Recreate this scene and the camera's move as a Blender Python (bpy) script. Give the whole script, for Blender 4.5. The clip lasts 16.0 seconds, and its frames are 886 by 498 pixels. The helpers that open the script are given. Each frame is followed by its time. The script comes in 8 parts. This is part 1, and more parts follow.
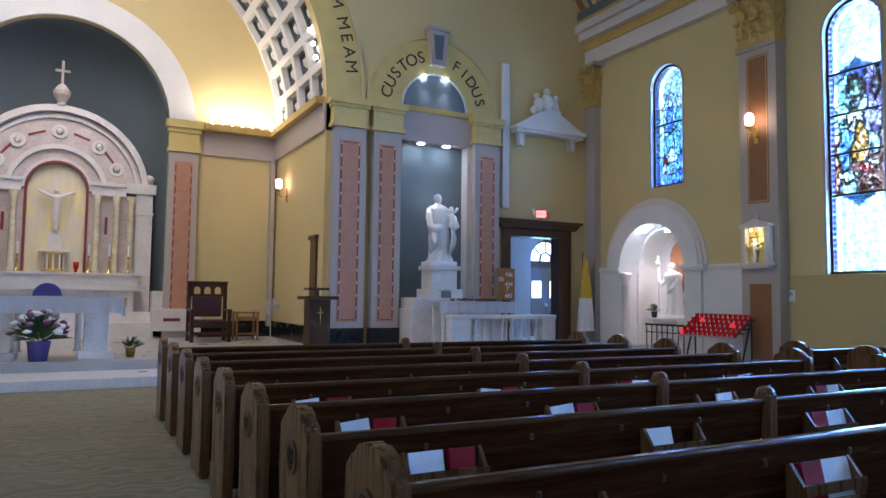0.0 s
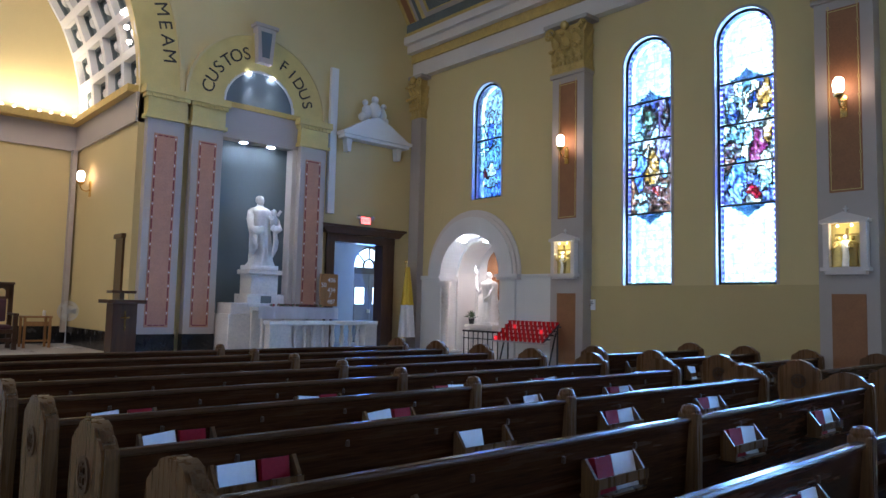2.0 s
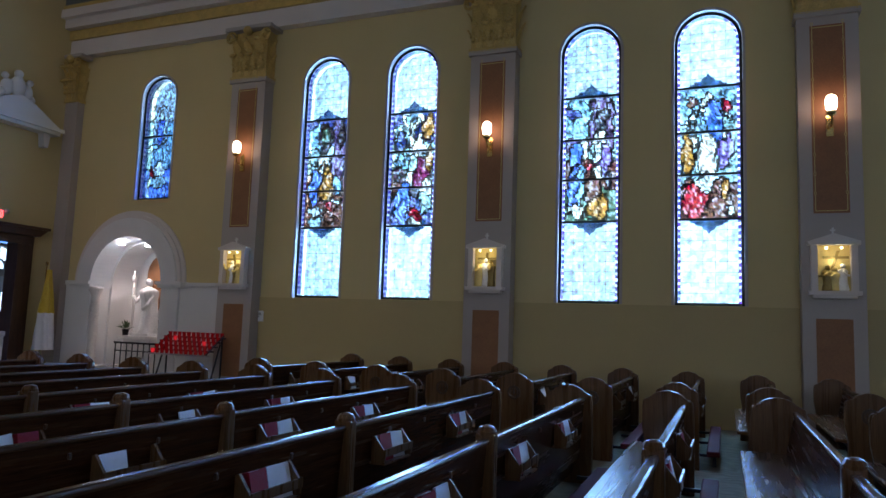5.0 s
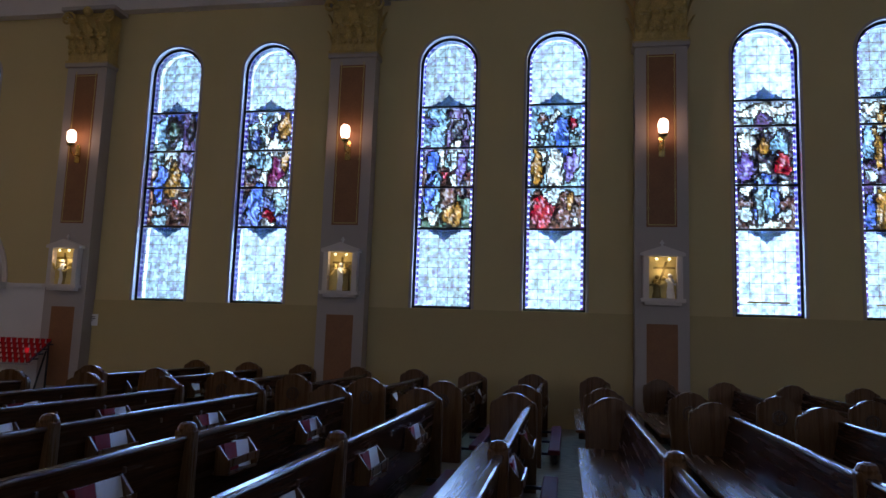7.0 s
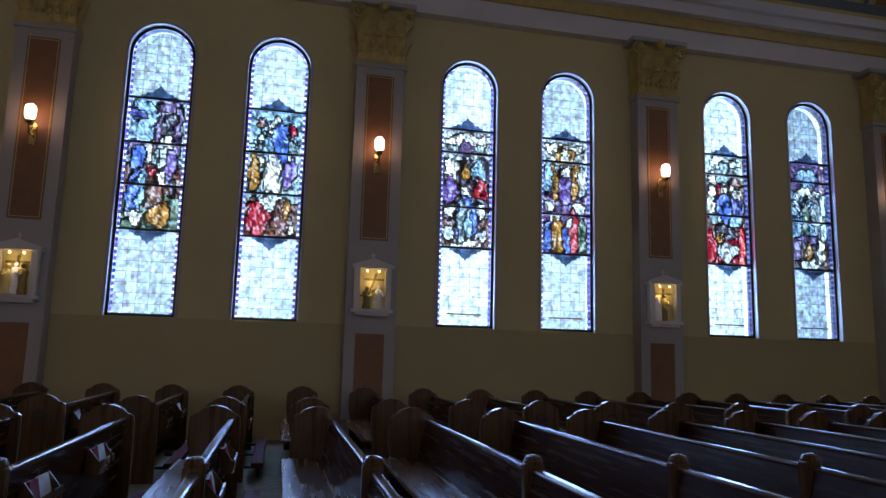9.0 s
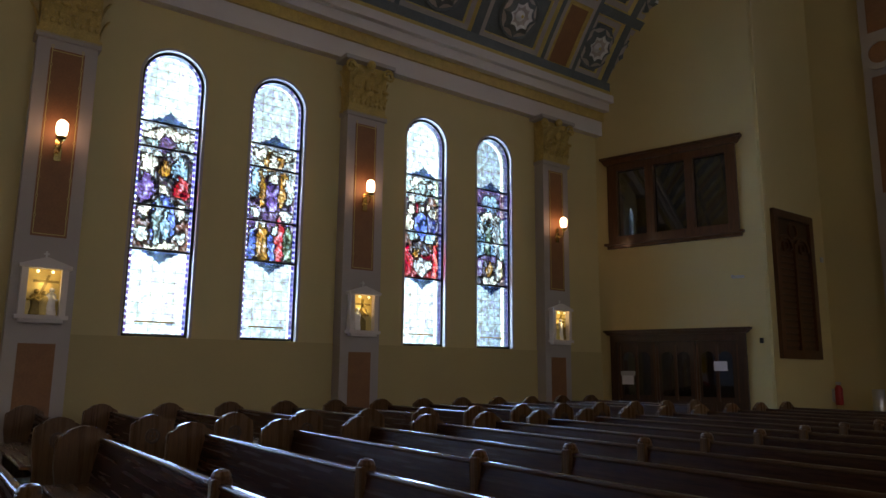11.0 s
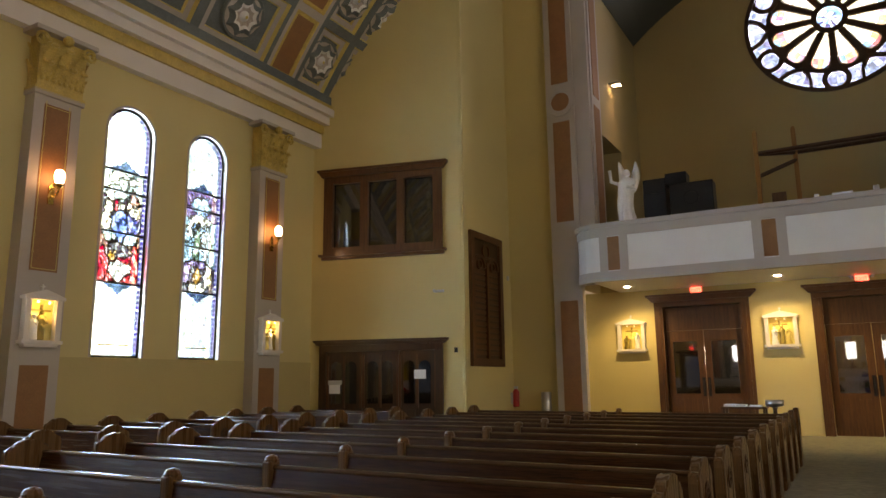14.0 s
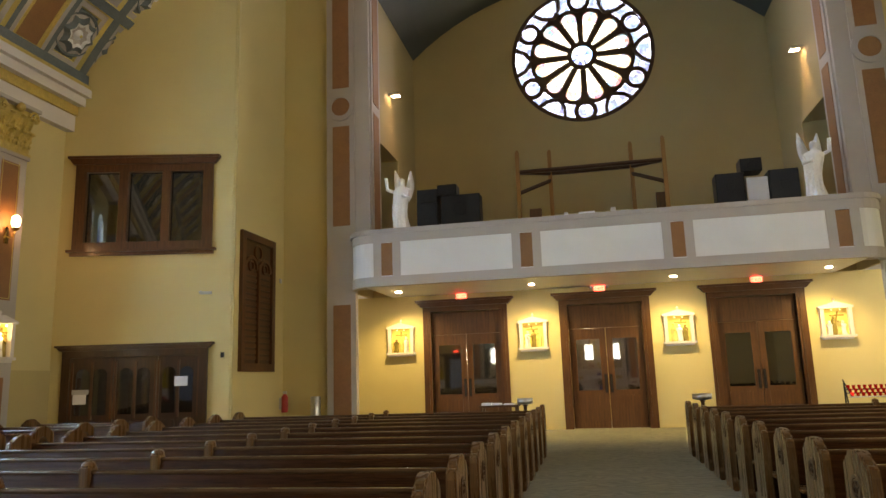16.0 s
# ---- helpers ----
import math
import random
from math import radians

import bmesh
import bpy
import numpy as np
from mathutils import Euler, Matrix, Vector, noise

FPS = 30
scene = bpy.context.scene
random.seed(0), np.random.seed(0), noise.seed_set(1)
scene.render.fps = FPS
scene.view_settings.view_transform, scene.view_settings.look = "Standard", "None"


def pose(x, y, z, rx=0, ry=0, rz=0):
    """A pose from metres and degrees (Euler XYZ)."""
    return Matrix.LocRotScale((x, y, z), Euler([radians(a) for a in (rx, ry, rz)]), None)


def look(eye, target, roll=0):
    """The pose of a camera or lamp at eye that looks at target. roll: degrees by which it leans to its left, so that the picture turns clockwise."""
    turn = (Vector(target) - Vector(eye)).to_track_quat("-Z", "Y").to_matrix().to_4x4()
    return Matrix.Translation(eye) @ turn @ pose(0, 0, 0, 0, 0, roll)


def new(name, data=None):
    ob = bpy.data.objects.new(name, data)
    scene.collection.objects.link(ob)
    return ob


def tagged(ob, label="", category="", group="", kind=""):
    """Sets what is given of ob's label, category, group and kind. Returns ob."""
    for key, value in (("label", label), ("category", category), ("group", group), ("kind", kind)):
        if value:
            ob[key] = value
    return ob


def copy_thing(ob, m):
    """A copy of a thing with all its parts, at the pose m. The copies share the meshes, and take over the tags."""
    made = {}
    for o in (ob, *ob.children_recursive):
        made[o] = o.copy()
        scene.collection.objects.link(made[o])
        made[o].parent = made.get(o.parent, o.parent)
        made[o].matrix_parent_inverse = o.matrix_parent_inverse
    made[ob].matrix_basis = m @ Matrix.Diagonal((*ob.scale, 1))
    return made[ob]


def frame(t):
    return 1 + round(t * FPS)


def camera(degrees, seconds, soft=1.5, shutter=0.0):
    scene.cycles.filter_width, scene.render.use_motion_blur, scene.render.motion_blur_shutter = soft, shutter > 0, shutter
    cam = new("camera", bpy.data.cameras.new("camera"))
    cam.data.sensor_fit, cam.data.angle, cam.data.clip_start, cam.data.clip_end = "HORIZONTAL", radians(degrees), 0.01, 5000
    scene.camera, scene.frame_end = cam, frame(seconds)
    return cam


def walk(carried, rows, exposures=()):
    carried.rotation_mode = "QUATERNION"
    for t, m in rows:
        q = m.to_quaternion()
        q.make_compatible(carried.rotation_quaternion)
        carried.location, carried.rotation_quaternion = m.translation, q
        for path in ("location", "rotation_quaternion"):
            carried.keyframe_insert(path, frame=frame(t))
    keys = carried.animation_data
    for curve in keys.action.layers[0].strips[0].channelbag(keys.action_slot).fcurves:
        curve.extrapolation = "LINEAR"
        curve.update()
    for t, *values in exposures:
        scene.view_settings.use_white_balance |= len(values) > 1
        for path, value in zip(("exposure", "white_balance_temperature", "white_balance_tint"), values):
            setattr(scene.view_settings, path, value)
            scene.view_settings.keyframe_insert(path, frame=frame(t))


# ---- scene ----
cam = camera(64.35, 16.0)
PATH = [
    (0, pose(0.026, 0.050, 1.450, 93.87, -0.72, -27.73)),
    (0.5, pose(0.030, 0.048, 1.450, 94.06, -0.92, -31.97)),
    (1, pose(0.032, 0.046, 1.450, 94.24, -1.06, -35.14)),
    (1.5, pose(0.035, 0.044, 1.450, 94.44, -1.22, -38.65)),
    (2, pose(0.038, 0.042, 1.450, 94.63, -1.33, -42.02)),
    (2.5, pose(0.039, 0.040, 1.450, 94.77, -1.40, -44.27)),
    (3, pose(0.041, 0.038, 1.450, 94.92, -1.54, -46.91)),
    (3.5, pose(0.044, 0.035, 1.450, 95.16, -1.68, -51.15)),
    (4, pose(0.047, 0.031, 1.450, 95.52, -1.85, -56.27)),
    (4.5, pose(0.050, 0.025, 1.450, 96.00, -1.97, -63.26)),
    (7, pose(0.055, 0.010, 1.450, 97.14, -1.98, -80.10)),
    (7.5, pose(0.056, 0.005, 1.450, 97.47, -1.83, -85.39)),
    (8, pose(0.056, 0.001, 1.450, 97.76, -1.82, -89.39)),
    (8.5, pose(0.056, -0.006, 1.450, 98.22, -1.68, -96.05)),
    (9, pose(0.055, -0.013, 1.450, 98.61, -1.52, -103.08)),
    (9.5, pose(0.053, -0.019, 1.450, 98.97, -1.34, -109.34)),
    (10, pose(0.051, -0.024, 1.450, 99.26, -1.09, -115.50)),
    (12.5, pose(0.036, -0.043, 1.450, 100.33, 0.11, -139.76)),
    (13, pose(0.034, -0.044, 1.450, 100.41, 0.25, -142.38)),
    (13.5, pose(0.033, -0.046, 1.450, 100.45, 0.33, -144.31)),
    (14, pose(0.028, -0.048, 1.450, 100.57, 0.67, -149.84)),
    (14.5, pose(0.024, -0.051, 1.450, 100.65, 1.06, -155.19)),
    (15, pose(0.019, -0.053, 1.450, 100.67, 1.39, -160.36)),
    (15.5, pose(0.015, -0.054, 1.450, 100.52, 1.66, -164.29)),
    (16, pose(0.012, -0.055, 1.450, 100.49, 1.85, -168.03)),
]
EXPOSURES = [
    (0, 0.86, 5850, 19), (1.5, 0.80, 5900, 19), (3.5, 0.50, 6150, 19), (4.5, 0.14, 6200, 20), (7, -0.68, 6850, 35), (8.5, -0.66, 6950, 36),
    (10, -0.56, 7500, 34), (12.5, 0.30, 11200, 31), (14.5, 1.24, 12800, 26), (16, 1.63, 12700, 22),
]
walk(cam, PATH, EXPOSURES)
# ---------------- world, sun and large lights ----------------
world = bpy.data.worlds.new("sky")
scene.world = world
world.use_nodes = True
wn = world.node_tree
sky = wn.nodes.new("ShaderNodeTexSky")
sky.sky_type, sky.sun_disc = "NISHITA", False
sky.sun_elevation, sky.sun_rotation = radians(38), radians(60)
wn.nodes["Background"].inputs["Strength"].default_value = 0.12
wn.links.new(sky.outputs[0], wn.nodes["Background"].inputs["Color"])


def lamp(name, kind, place, target, power, color, size=0.3, size_y=None, spot=60):
    data = bpy.data.lights.new(name, kind)
    data.energy, data.color = power, color
    if kind == "AREA":
        data.size = size
        if size_y:
            data.shape, data.size_y = "RECTANGLE", size_y
    else:
        data.shadow_soft_size = size
    if kind == "SPOT":
        data.spot_size, data.spot_blend = radians(spot), 0.7
    ob = new(name, data)
    ob.matrix_world = look(place, target)
    return ob


DAY = (0.90, 0.95, 1.0)
WARM = (1.0, 0.74, 0.42)
AXIS = -0.3                      # middle of the nave
SIDE = 12.3                      # face of the window wall
FRONT, REAR = 14.9, -20.1        # face of the chancel wall, face of the door wall
BAYS = [6.685, 1.225, -4.235, -9.69]
for yb in BAYS:
    lamp("daylight_right", "AREA", (12.78, yb, 4.6), (0, yb, 4.6), 4200, DAY, 4.3, 6.2)
    lamp("daylight_left", "AREA", (-13.38, yb, 4.6), (0, yb, 4.6), 2500, DAY, 4.3, 6.2)
lamp("daylight_right", "AREA", (12.78, 12.15, 5.6), (0, 12.15, 5.6), 500, DAY, 1.6, 3.4)
lamp("daylight_rose", "AREA", (AXIS, -24.4, 12.4), (AXIS, 0, 11.0), 1900, DAY, 5.2, 5.2)
# blue fill added inside the porch door to stand for daylight on the reveal
lamp("porch_blue_fill", "AREA", (12.55, 17.12, 2.2), (11.4, 16.2, 1.7), 26, (0.05, 0.28, 1.0), 1.2, 2.0)
for xd in (5.2, 1.5, -2.15, -5.85):
    lamp("downlight_lamp", "SPOT", (xd, -18.9, 3.84), (xd, -19.6, 0), 92, (0.96, 0.96, 0.60), 0.05, spot=125)
for xd in (7.18, 7.86):
    lamp("niche_lamp", "SPOT", (xd, 14.66, 5.02), (xd * 0.5 + 3.77, 14.72, 2.5), 30, (0.85, 0.93, 1.0), 0.05, spot=66)
for yl, xl in ((13.02, 12.40), (12.62, 12.80)):
    lamp("alcove_lamp", "SPOT", (xl, yl, 2.98), (13.2, 12.6, 1.2), 28, (1.0, 0.86, 0.74), 0.04, spot=120)
for sx in (5.35, -5.95):
    lamp("loft_lamp", "SPOT", (sx, -20.2, 10.2), (sx + (0.4 if sx > 0 else -0.4), -20.2, 6), 22, (1.0, 0.8, 0.5), 0.05, spot=70)
# cove lamps over the chancel cornice
lamp("cove_lamp", "AREA", (3.9, 18.9, 6.02), (3.9, 19.4, 9.5), 32, (1.0, 0.89, 0.64), 1.9, 0.15)
lamp("cove_lamp", "AREA", (-4.5, 18.9, 6.02), (-4.5, 19.4, 9.5), 32, (1.0, 0.89, 0.64), 1.9, 0.15)
# unseen fill lights added behind the chancel arch and out in the nave
lamp("chancel_fill", "AREA", (AXIS, 15.3, 10.2), (AXIS, 19.0, 2.0), 110, (1.0, 0.90, 0.76), 5.0, 0.8)
lamp("chancel_fill", "AREA", (AXIS, 10.6, 10.8), (AXIS, 15.4, 1.2), 170, (1.0, 0.88, 0.72), 5.0, 0.8)
lamp("apse_fill", "SPOT", (AXIS - 0.1, 17.6, 9.3), (AXIS - 0.1, 20.4, 3.0), 210, (1.0, 0.9, 0.78), 0.2, spot=60)

# ---------------- materials ----------------
def material(name, color, rough=0.6, metal=0.0, vary=0.12, scale=3.0, fine=60.0, bump=0.15, coat=0.0, second=None, stretch=(1, 1, 1), emit=None, emit_power=0.0, spec=0.5):
    """A principled surface with variation at two scales."""
    m = bpy.data.materials.new(name)
    m.use_nodes = True
    nt = m.node_tree
    b = nt.nodes["Principled BSDF"]
    co = nt.nodes.new("ShaderNodeTexCoord")
    mp = nt.nodes.new("ShaderNodeMapping")
    mp.inputs["Scale"].default_value = stretch
    nt.links.new(co.outputs["Object"], mp.inputs[0])
    big, small = nt.nodes.new("ShaderNodeTexNoise"), nt.nodes.new("ShaderNodeTexNoise")
    big.inputs["Scale"].default_value, small.inputs["Scale"].default_value = scale, fine
    big.inputs["Detail"].default_value, small.inputs["Detail"].default_value = 4, 3
    for n in (big, small):
        nt.links.new(mp.outputs[0], n.inputs["Vector"])
    add = nt.nodes.new("ShaderNodeMath")
    add.operation = "ADD"
    half = nt.nodes.new("ShaderNodeMath")
    half.operation, half.inputs[1].default_value = "MULTIPLY", 0.5
    nt.links.new(big.outputs[0], add.inputs[0])
    nt.links.new(small.outputs[0], add.inputs[1])
    nt.links.new(add.outputs[0], half.inputs[0])
    ramp = nt.nodes.new("ShaderNodeValToRGB")
    lo = second or [c * (1 - vary) for c in color]
    hi = [min(1, c * (1 + vary)) for c in color]
    ramp.color_ramp.elements[0].position, ramp.color_ramp.elements[1].position = 0.33, 0.67
    ramp.color_ramp.elements[0].color, ramp.color_ramp.elements[1].color = (*lo, 1), (*hi, 1)
    nt.links.new(half.outputs[0], ramp.inputs[0])
    nt.links.new(ramp.outputs[0], b.inputs["Base Color"])
    rr = nt.nodes.new("ShaderNodeMapRange")
    rr.inputs["To Min"].default_value, rr.inputs["To Max"].default_value = max(0.02, rough - 0.08), min(1, rough + 0.08)
    nt.links.new(big.outputs[0], rr.inputs["Value"])
    nt.links.new(rr.outputs[0], b.inputs["Roughness"])
    b.inputs["Metallic"].default_value = metal
    b.inputs["Coat Weight"].default_value = coat
    b.inputs["Coat Roughness"].default_value = 0.12
    b.inputs["Specular IOR Level"].default_value = spec
    bp = nt.nodes.new("ShaderNodeBump")
    bp.inputs["Strength"].default_value, bp.inputs["Distance"].default_value = bump, 0.01
    nt.links.new(half.outputs[0], bp.inputs["Height"])
    nt.links.new(bp.outputs[0], b.inputs["Normal"])
    if emit:
        b.inputs["Emission Color"].default_value = (*emit, 1)
        b.inputs["Emission Strength"].default_value = emit_power
    return m


def wood(name, dark, light, rough=0.35, coat=0.3, along="x", scale=1.0, spec=0.4):
    s = {"x": (0.7, 14, 14), "y": (14, 0.7, 14), "z": (14, 14, 0.7)}[along]
    return material(name, light, rough, 0, 0.1, 1.6 * scale, 9 * scale, 0.12, coat, dark, s, spec=spec)


def glass_tint(name, attribute):
    """Leaded glass: lets light through in its own colour, with a little gloss."""
    m = bpy.data.materials.new(name)
    m.use_nodes = True
    nt = m.node_tree
    nt.nodes.clear()
    out = nt.nodes.new("ShaderNodeOutputMaterial")
    mix = nt.nodes.new("ShaderNodeMixShader")
    tr, gl = nt.nodes.new("ShaderNodeBsdfTransparent"), nt.nodes.new("ShaderNodeBsdfGlossy")
    at = nt.nodes.new("ShaderNodeVertexColor")
    at.layer_name = attribute
    tex = nt.nodes.new("ShaderNodeTexNoise")
    tex.inputs["Scale"].default_value = 9
    tex.inputs["Detail"].default_value = 5
    mr = nt.nodes.new("ShaderNodeMapRange")
    mr.inputs["From Min"].default_value, mr.inputs["From Max"].default_value = 0.3, 0.7
    mr.inputs["To Min"].default_value, mr.inputs["To Max"].default_value = 0.40, 1.0
    mul = nt.nodes.new("ShaderNodeMix")
    mul.data_type, mul.blend_type = "RGBA", "MULTIPLY"
    mul.inputs["Factor"].default_value = 1
    co = nt.nodes.new("ShaderNodeTexCoord")
    nt.links.new(co.outputs["Object"], tex.inputs["Vector"])
    nt.links.new(tex.outputs[0], mr.inputs["Value"])
    nt.links.new(at.outputs["Color"], mul.inputs["A"])
    nt.links.new(mr.outputs[0], mul.inputs["B"])
    nt.links.new(mul.outputs["Result"], tr.inputs["Color"])
    gl.inputs["Roughness"].default_value = 0.2
    mix.inputs[0].default_value = 0.04
    nt.links.new(tr.outputs[0], mix.inputs[1])
    nt.links.new(gl.outputs[0], mix.inputs[2])
    nt.links.new(mix.outputs[0], out.inputs["Surface"])
    return m


def clear_glass(name, tint=(0.9, 0.93, 0.95), gloss=0.12):
    m = bpy.data.materials.new(name)
    m.use_nodes = True
    nt = m.node_tree
    nt.nodes.clear()
    out = nt.nodes.new("ShaderNodeOutputMaterial")
    mix = nt.nodes.new("ShaderNodeMixShader")
    tr, gl = nt.nodes.new("ShaderNodeBsdfTransparent"), nt.nodes.new("ShaderNodeBsdfGlossy")
    tr.inputs["Color"].default_value = (*tint, 1)
    gl.inputs["Roughness"].default_value = 0.03
    mix.inputs[0].default_value = gloss
    nt.links.new(tr.outputs[0], mix.inputs[1])
    nt.links.new(gl.outputs[0], mix.inputs[2])
    nt.links.new(mix.outputs[0], out.inputs["Surface"])
    return m


M_YELLOW = material("cream_yellow_plaster", (0.62, 0.49, 0.235), 0.7, vary=0.05, scale=0.8, fine=90, bump=0.06)
M_DADO = material("tan_plaster", (0.50, 0.38, 0.17), 0.6, vary=0.06, scale=0.8, fine=90, bump=0.06)
M_TRIM = material("grey_lavender_paint", (0.44, 0.38, 0.34), 0.55, vary=0.06, scale=1.2, fine=70, bump=0.05)
M_CORNICE = material("pale_lavender_cornice_paint", (0.68, 0.61, 0.57), 0.55, vary=0.06, scale=1.2, fine=70, bump=0.05)
M_STATUE = material("polished_white_marble", (0.86, 0.84, 0.82), 0.35, vary=0.05, scale=3, fine=25, bump=0.03, second=(0.74, 0.71, 0.69))
# pale porch walls; the blue of the daylight is put into their colour
M_PORCHTINT = material("blue_light_porch_tint", (0.30, 0.35, 0.42), 0.6, vary=0.06)
M_WHITE = material("white_plaster", (0.72, 0.70, 0.68), 0.6, vary=0.05, scale=1.5, fine=60, bump=0.06)
M_MARBLE = material("white_marble", (0.72, 0.665, 0.615), 0.3, vary=0.1, scale=2.2, fine=25, bump=0.03, second=(0.58, 0.54, 0.52))
M_GOLD = material("aged_gold_leaf", (0.56, 0.39, 0.12), 0.45, 0.2, 0.2, 5, 40, 0.25)
M_GOLDPAINT = material("pale_gold_paint", (0.62, 0.48, 0.17), 0.5, 0.0, 0.1, 3, 50, 0.12)
M_GILT = material("bright_gilding", (0.72, 0.56, 0.20), 0.45, 0.15, 0.15, 9, 50, 0.2)
M_OLIVE = material("dull_bronze_gilding", (0.27, 0.19, 0.045), 0.45, 0.2, 0.2, 9, 50, 0.2)
# rose marble of the reredos fields, soffit shade put in as a darker tone
M_ROSESHADE = material("shaded_rose_grey_marble", (0.60, 0.51, 0.46), 0.35, vary=0.12, scale=3.5, fine=22, bump=0.05, second=(0.46, 0.38, 0.35))
M_BROWN = material("terracotta_panel", (0.29, 0.125, 0.05), 0.6, vary=0.14, scale=4, fine=35, bump=0.1)
M_SALMON = material("salmon_panel", (0.48, 0.24, 0.15), 0.6, vary=0.12, scale=5, fine=40, bump=0.1)
M_RED = material("dark_red_marble", (0.22, 0.035, 0.03), 0.4, vary=0.2, scale=6, fine=40)
M_TEAL = material("slate_teal_plaster", (0.125, 0.155, 0.165), 0.65, vary=0.1, scale=1.2, fine=60)
M_BLACK = material("black_marble_base", (0.012, 0.012, 0.014), 0.25, vary=0.3, scale=5, fine=30)
M_IRON = material("black_iron", (0.015, 0.015, 0.017), 0.45, 0.5, 0.2)
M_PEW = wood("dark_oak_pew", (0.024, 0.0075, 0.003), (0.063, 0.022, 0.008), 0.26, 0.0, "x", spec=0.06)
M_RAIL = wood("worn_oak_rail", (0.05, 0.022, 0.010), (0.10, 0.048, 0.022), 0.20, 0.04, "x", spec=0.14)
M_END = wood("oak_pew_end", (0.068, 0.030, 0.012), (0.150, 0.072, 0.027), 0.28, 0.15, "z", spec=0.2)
# seats in a similar oak hue, over twice as light as the backs
M_SEAT = wood("lighter_oak_seat", (0.085, 0.036, 0.012), (0.165, 0.074, 0.025), 0.26, 0.0, "x", spec=0.10)
M_DARKWOOD = wood("dark_stained_wood", (0.035, 0.014, 0.006), (0.075, 0.032, 0.013), 0.35, 0.3, "z")
M_DOOR = wood("red_oak_door", (0.060, 0.022, 0.009), (0.130, 0.052, 0.021), 0.36, 0.15, "z")
M_LIGHTWOOD = wood("honey_oak", (0.22, 0.10, 0.03), (0.36, 0.18, 0.06), 0.4, 0.2, "z")
M_LINEN = material("white_linen", (0.78, 0.78, 0.82), 0.8, vary=0.05, scale=6, fine=120, bump=0.2)
M_PAPER = material("white_paper", (0.80, 0.80, 0.83), 0.7, vary=0.04, scale=8, fine=60)
M_BOOK = material("red_book_cover", (0.26, 0.006, 0.012), 0.6, vary=0.12, scale=8, fine=60, spec=0.15)
M_CUSHION = material("plum_upholstery", (0.06, 0.02, 0.03), 0.8, vary=0.2, scale=10, fine=150)
M_KNEELER = material("maroon_vinyl", (0.12, 0.015, 0.02), 0.7, vary=0.15, spec=0.1)
M_LEAF = material("leaf_green", (0.05, 0.10, 0.03), 0.5, vary=0.35, scale=12, fine=60)
M_PETAL = material("white_petal", (0.75, 0.73, 0.72), 0.6, vary=0.06, scale=14)
M_PETAL2 = material("mauve_petal", (0.20, 0.07, 0.14), 0.6, vary=0.25, scale=14)
M_BLUEPOT = material("blue_glazed_pot", (0.10, 0.09, 0.28), 0.2, vary=0.2, scale=8)
M_METAL = material("brushed_metal", (0.5, 0.5, 0.5), 0.3, 1.0, 0.1)
M_BRASS = material("polished_brass", (0.72, 0.50, 0.18), 0.25, 1.0, 0.1)
M_PLASTIC = material("grey_plastic", (0.5, 0.5, 0.5), 0.45, vary=0.05)
M_SPEAKER = material("black_speaker_cloth", (0.012, 0.013, 0.016), 0.7, vary=0.3, scale=20, fine=200)
M_LETTER = material("dark_letter_paint", (0.03, 0.025, 0.02), 0.5)
M_LEAD = material("lead_came", (0.015, 0.015, 0.02), 0.6, 0.3)
M_GREYBLUE = material("grey_blue_coffer", (0.12, 0.14, 0.14), 0.6, vary=0.2, scale=3, fine=25)
M_LOFT = material("slate_green_ceiling", (0.07, 0.085, 0.08), 0.7, vary=0.1)
M_TILE = material("pale_floor_tile", (0.42, 0.40, 0.38), 0.3, vary=0.1, scale=2, fine=30)
M_VANE = material("yellow_satin", (0.62, 0.42, 0.03), 0.5, vary=0.08)
# a weak red glow is put into the glass itself, without any flame
M_REDGLASS_GLOW = material("red_glass_cup", (0.20, 0.004, 0.006), 0.15, vary=0.2, scale=20, emit=(1.0, 0.02, 0.02), emit_power=0.05)
M_REDLIT = material("lit_red_glass_cup", (0.5, 0.01, 0.012), 0.15, vary=0.2, scale=20, emit=(1.0, 0.04, 0.05), emit_power=0.5)
M_EXIT = material("exit_sign_face", (0.5, 0.02, 0.02), 0.4, emit=(1.0, 0.07, 0.06), emit_power=6)
M_SHADE = material("lit_opal_shade", (0.8, 0.75, 0.7), 0.3, emit=(1.0, 0.72, 0.50), emit_power=11)
M_BULB = material("lit_bulb", (0.8, 0.8, 0.8), 0.3, emit=(1.0, 0.88, 0.70), emit_power=14)
M_COOLBULB = material("lit_cool_lens", (0.8, 0.8, 0.8), 0.3, emit=(0.8, 0.92, 1.0), emit_power=45)
M_STATIONLIT = material("station_strip_light", (0.8, 0.8, 0.8), 0.3, emit=(1.0, 0.90, 0.45), emit_power=4)
M_PANEGLOW = material("bright_outdoor_distance", (0.6, 0.7, 0.8), 0.5, emit=(0.75, 0.88, 1.0), emit_power=30)
M_STATIONDIM = material("station_weak_strip_light", (0.8, 0.8, 0.8), 0.3, emit=(1.0, 0.88, 0.48), emit_power=0.8)
M_STAIN = glass_tint("stained_glass", "tint")
M_CLEAR = clear_glass("clear_glass")
M_DIMGLASS = clear_glass("dim_booth_glass", (0.16, 0.18, 0.20), 0.16)

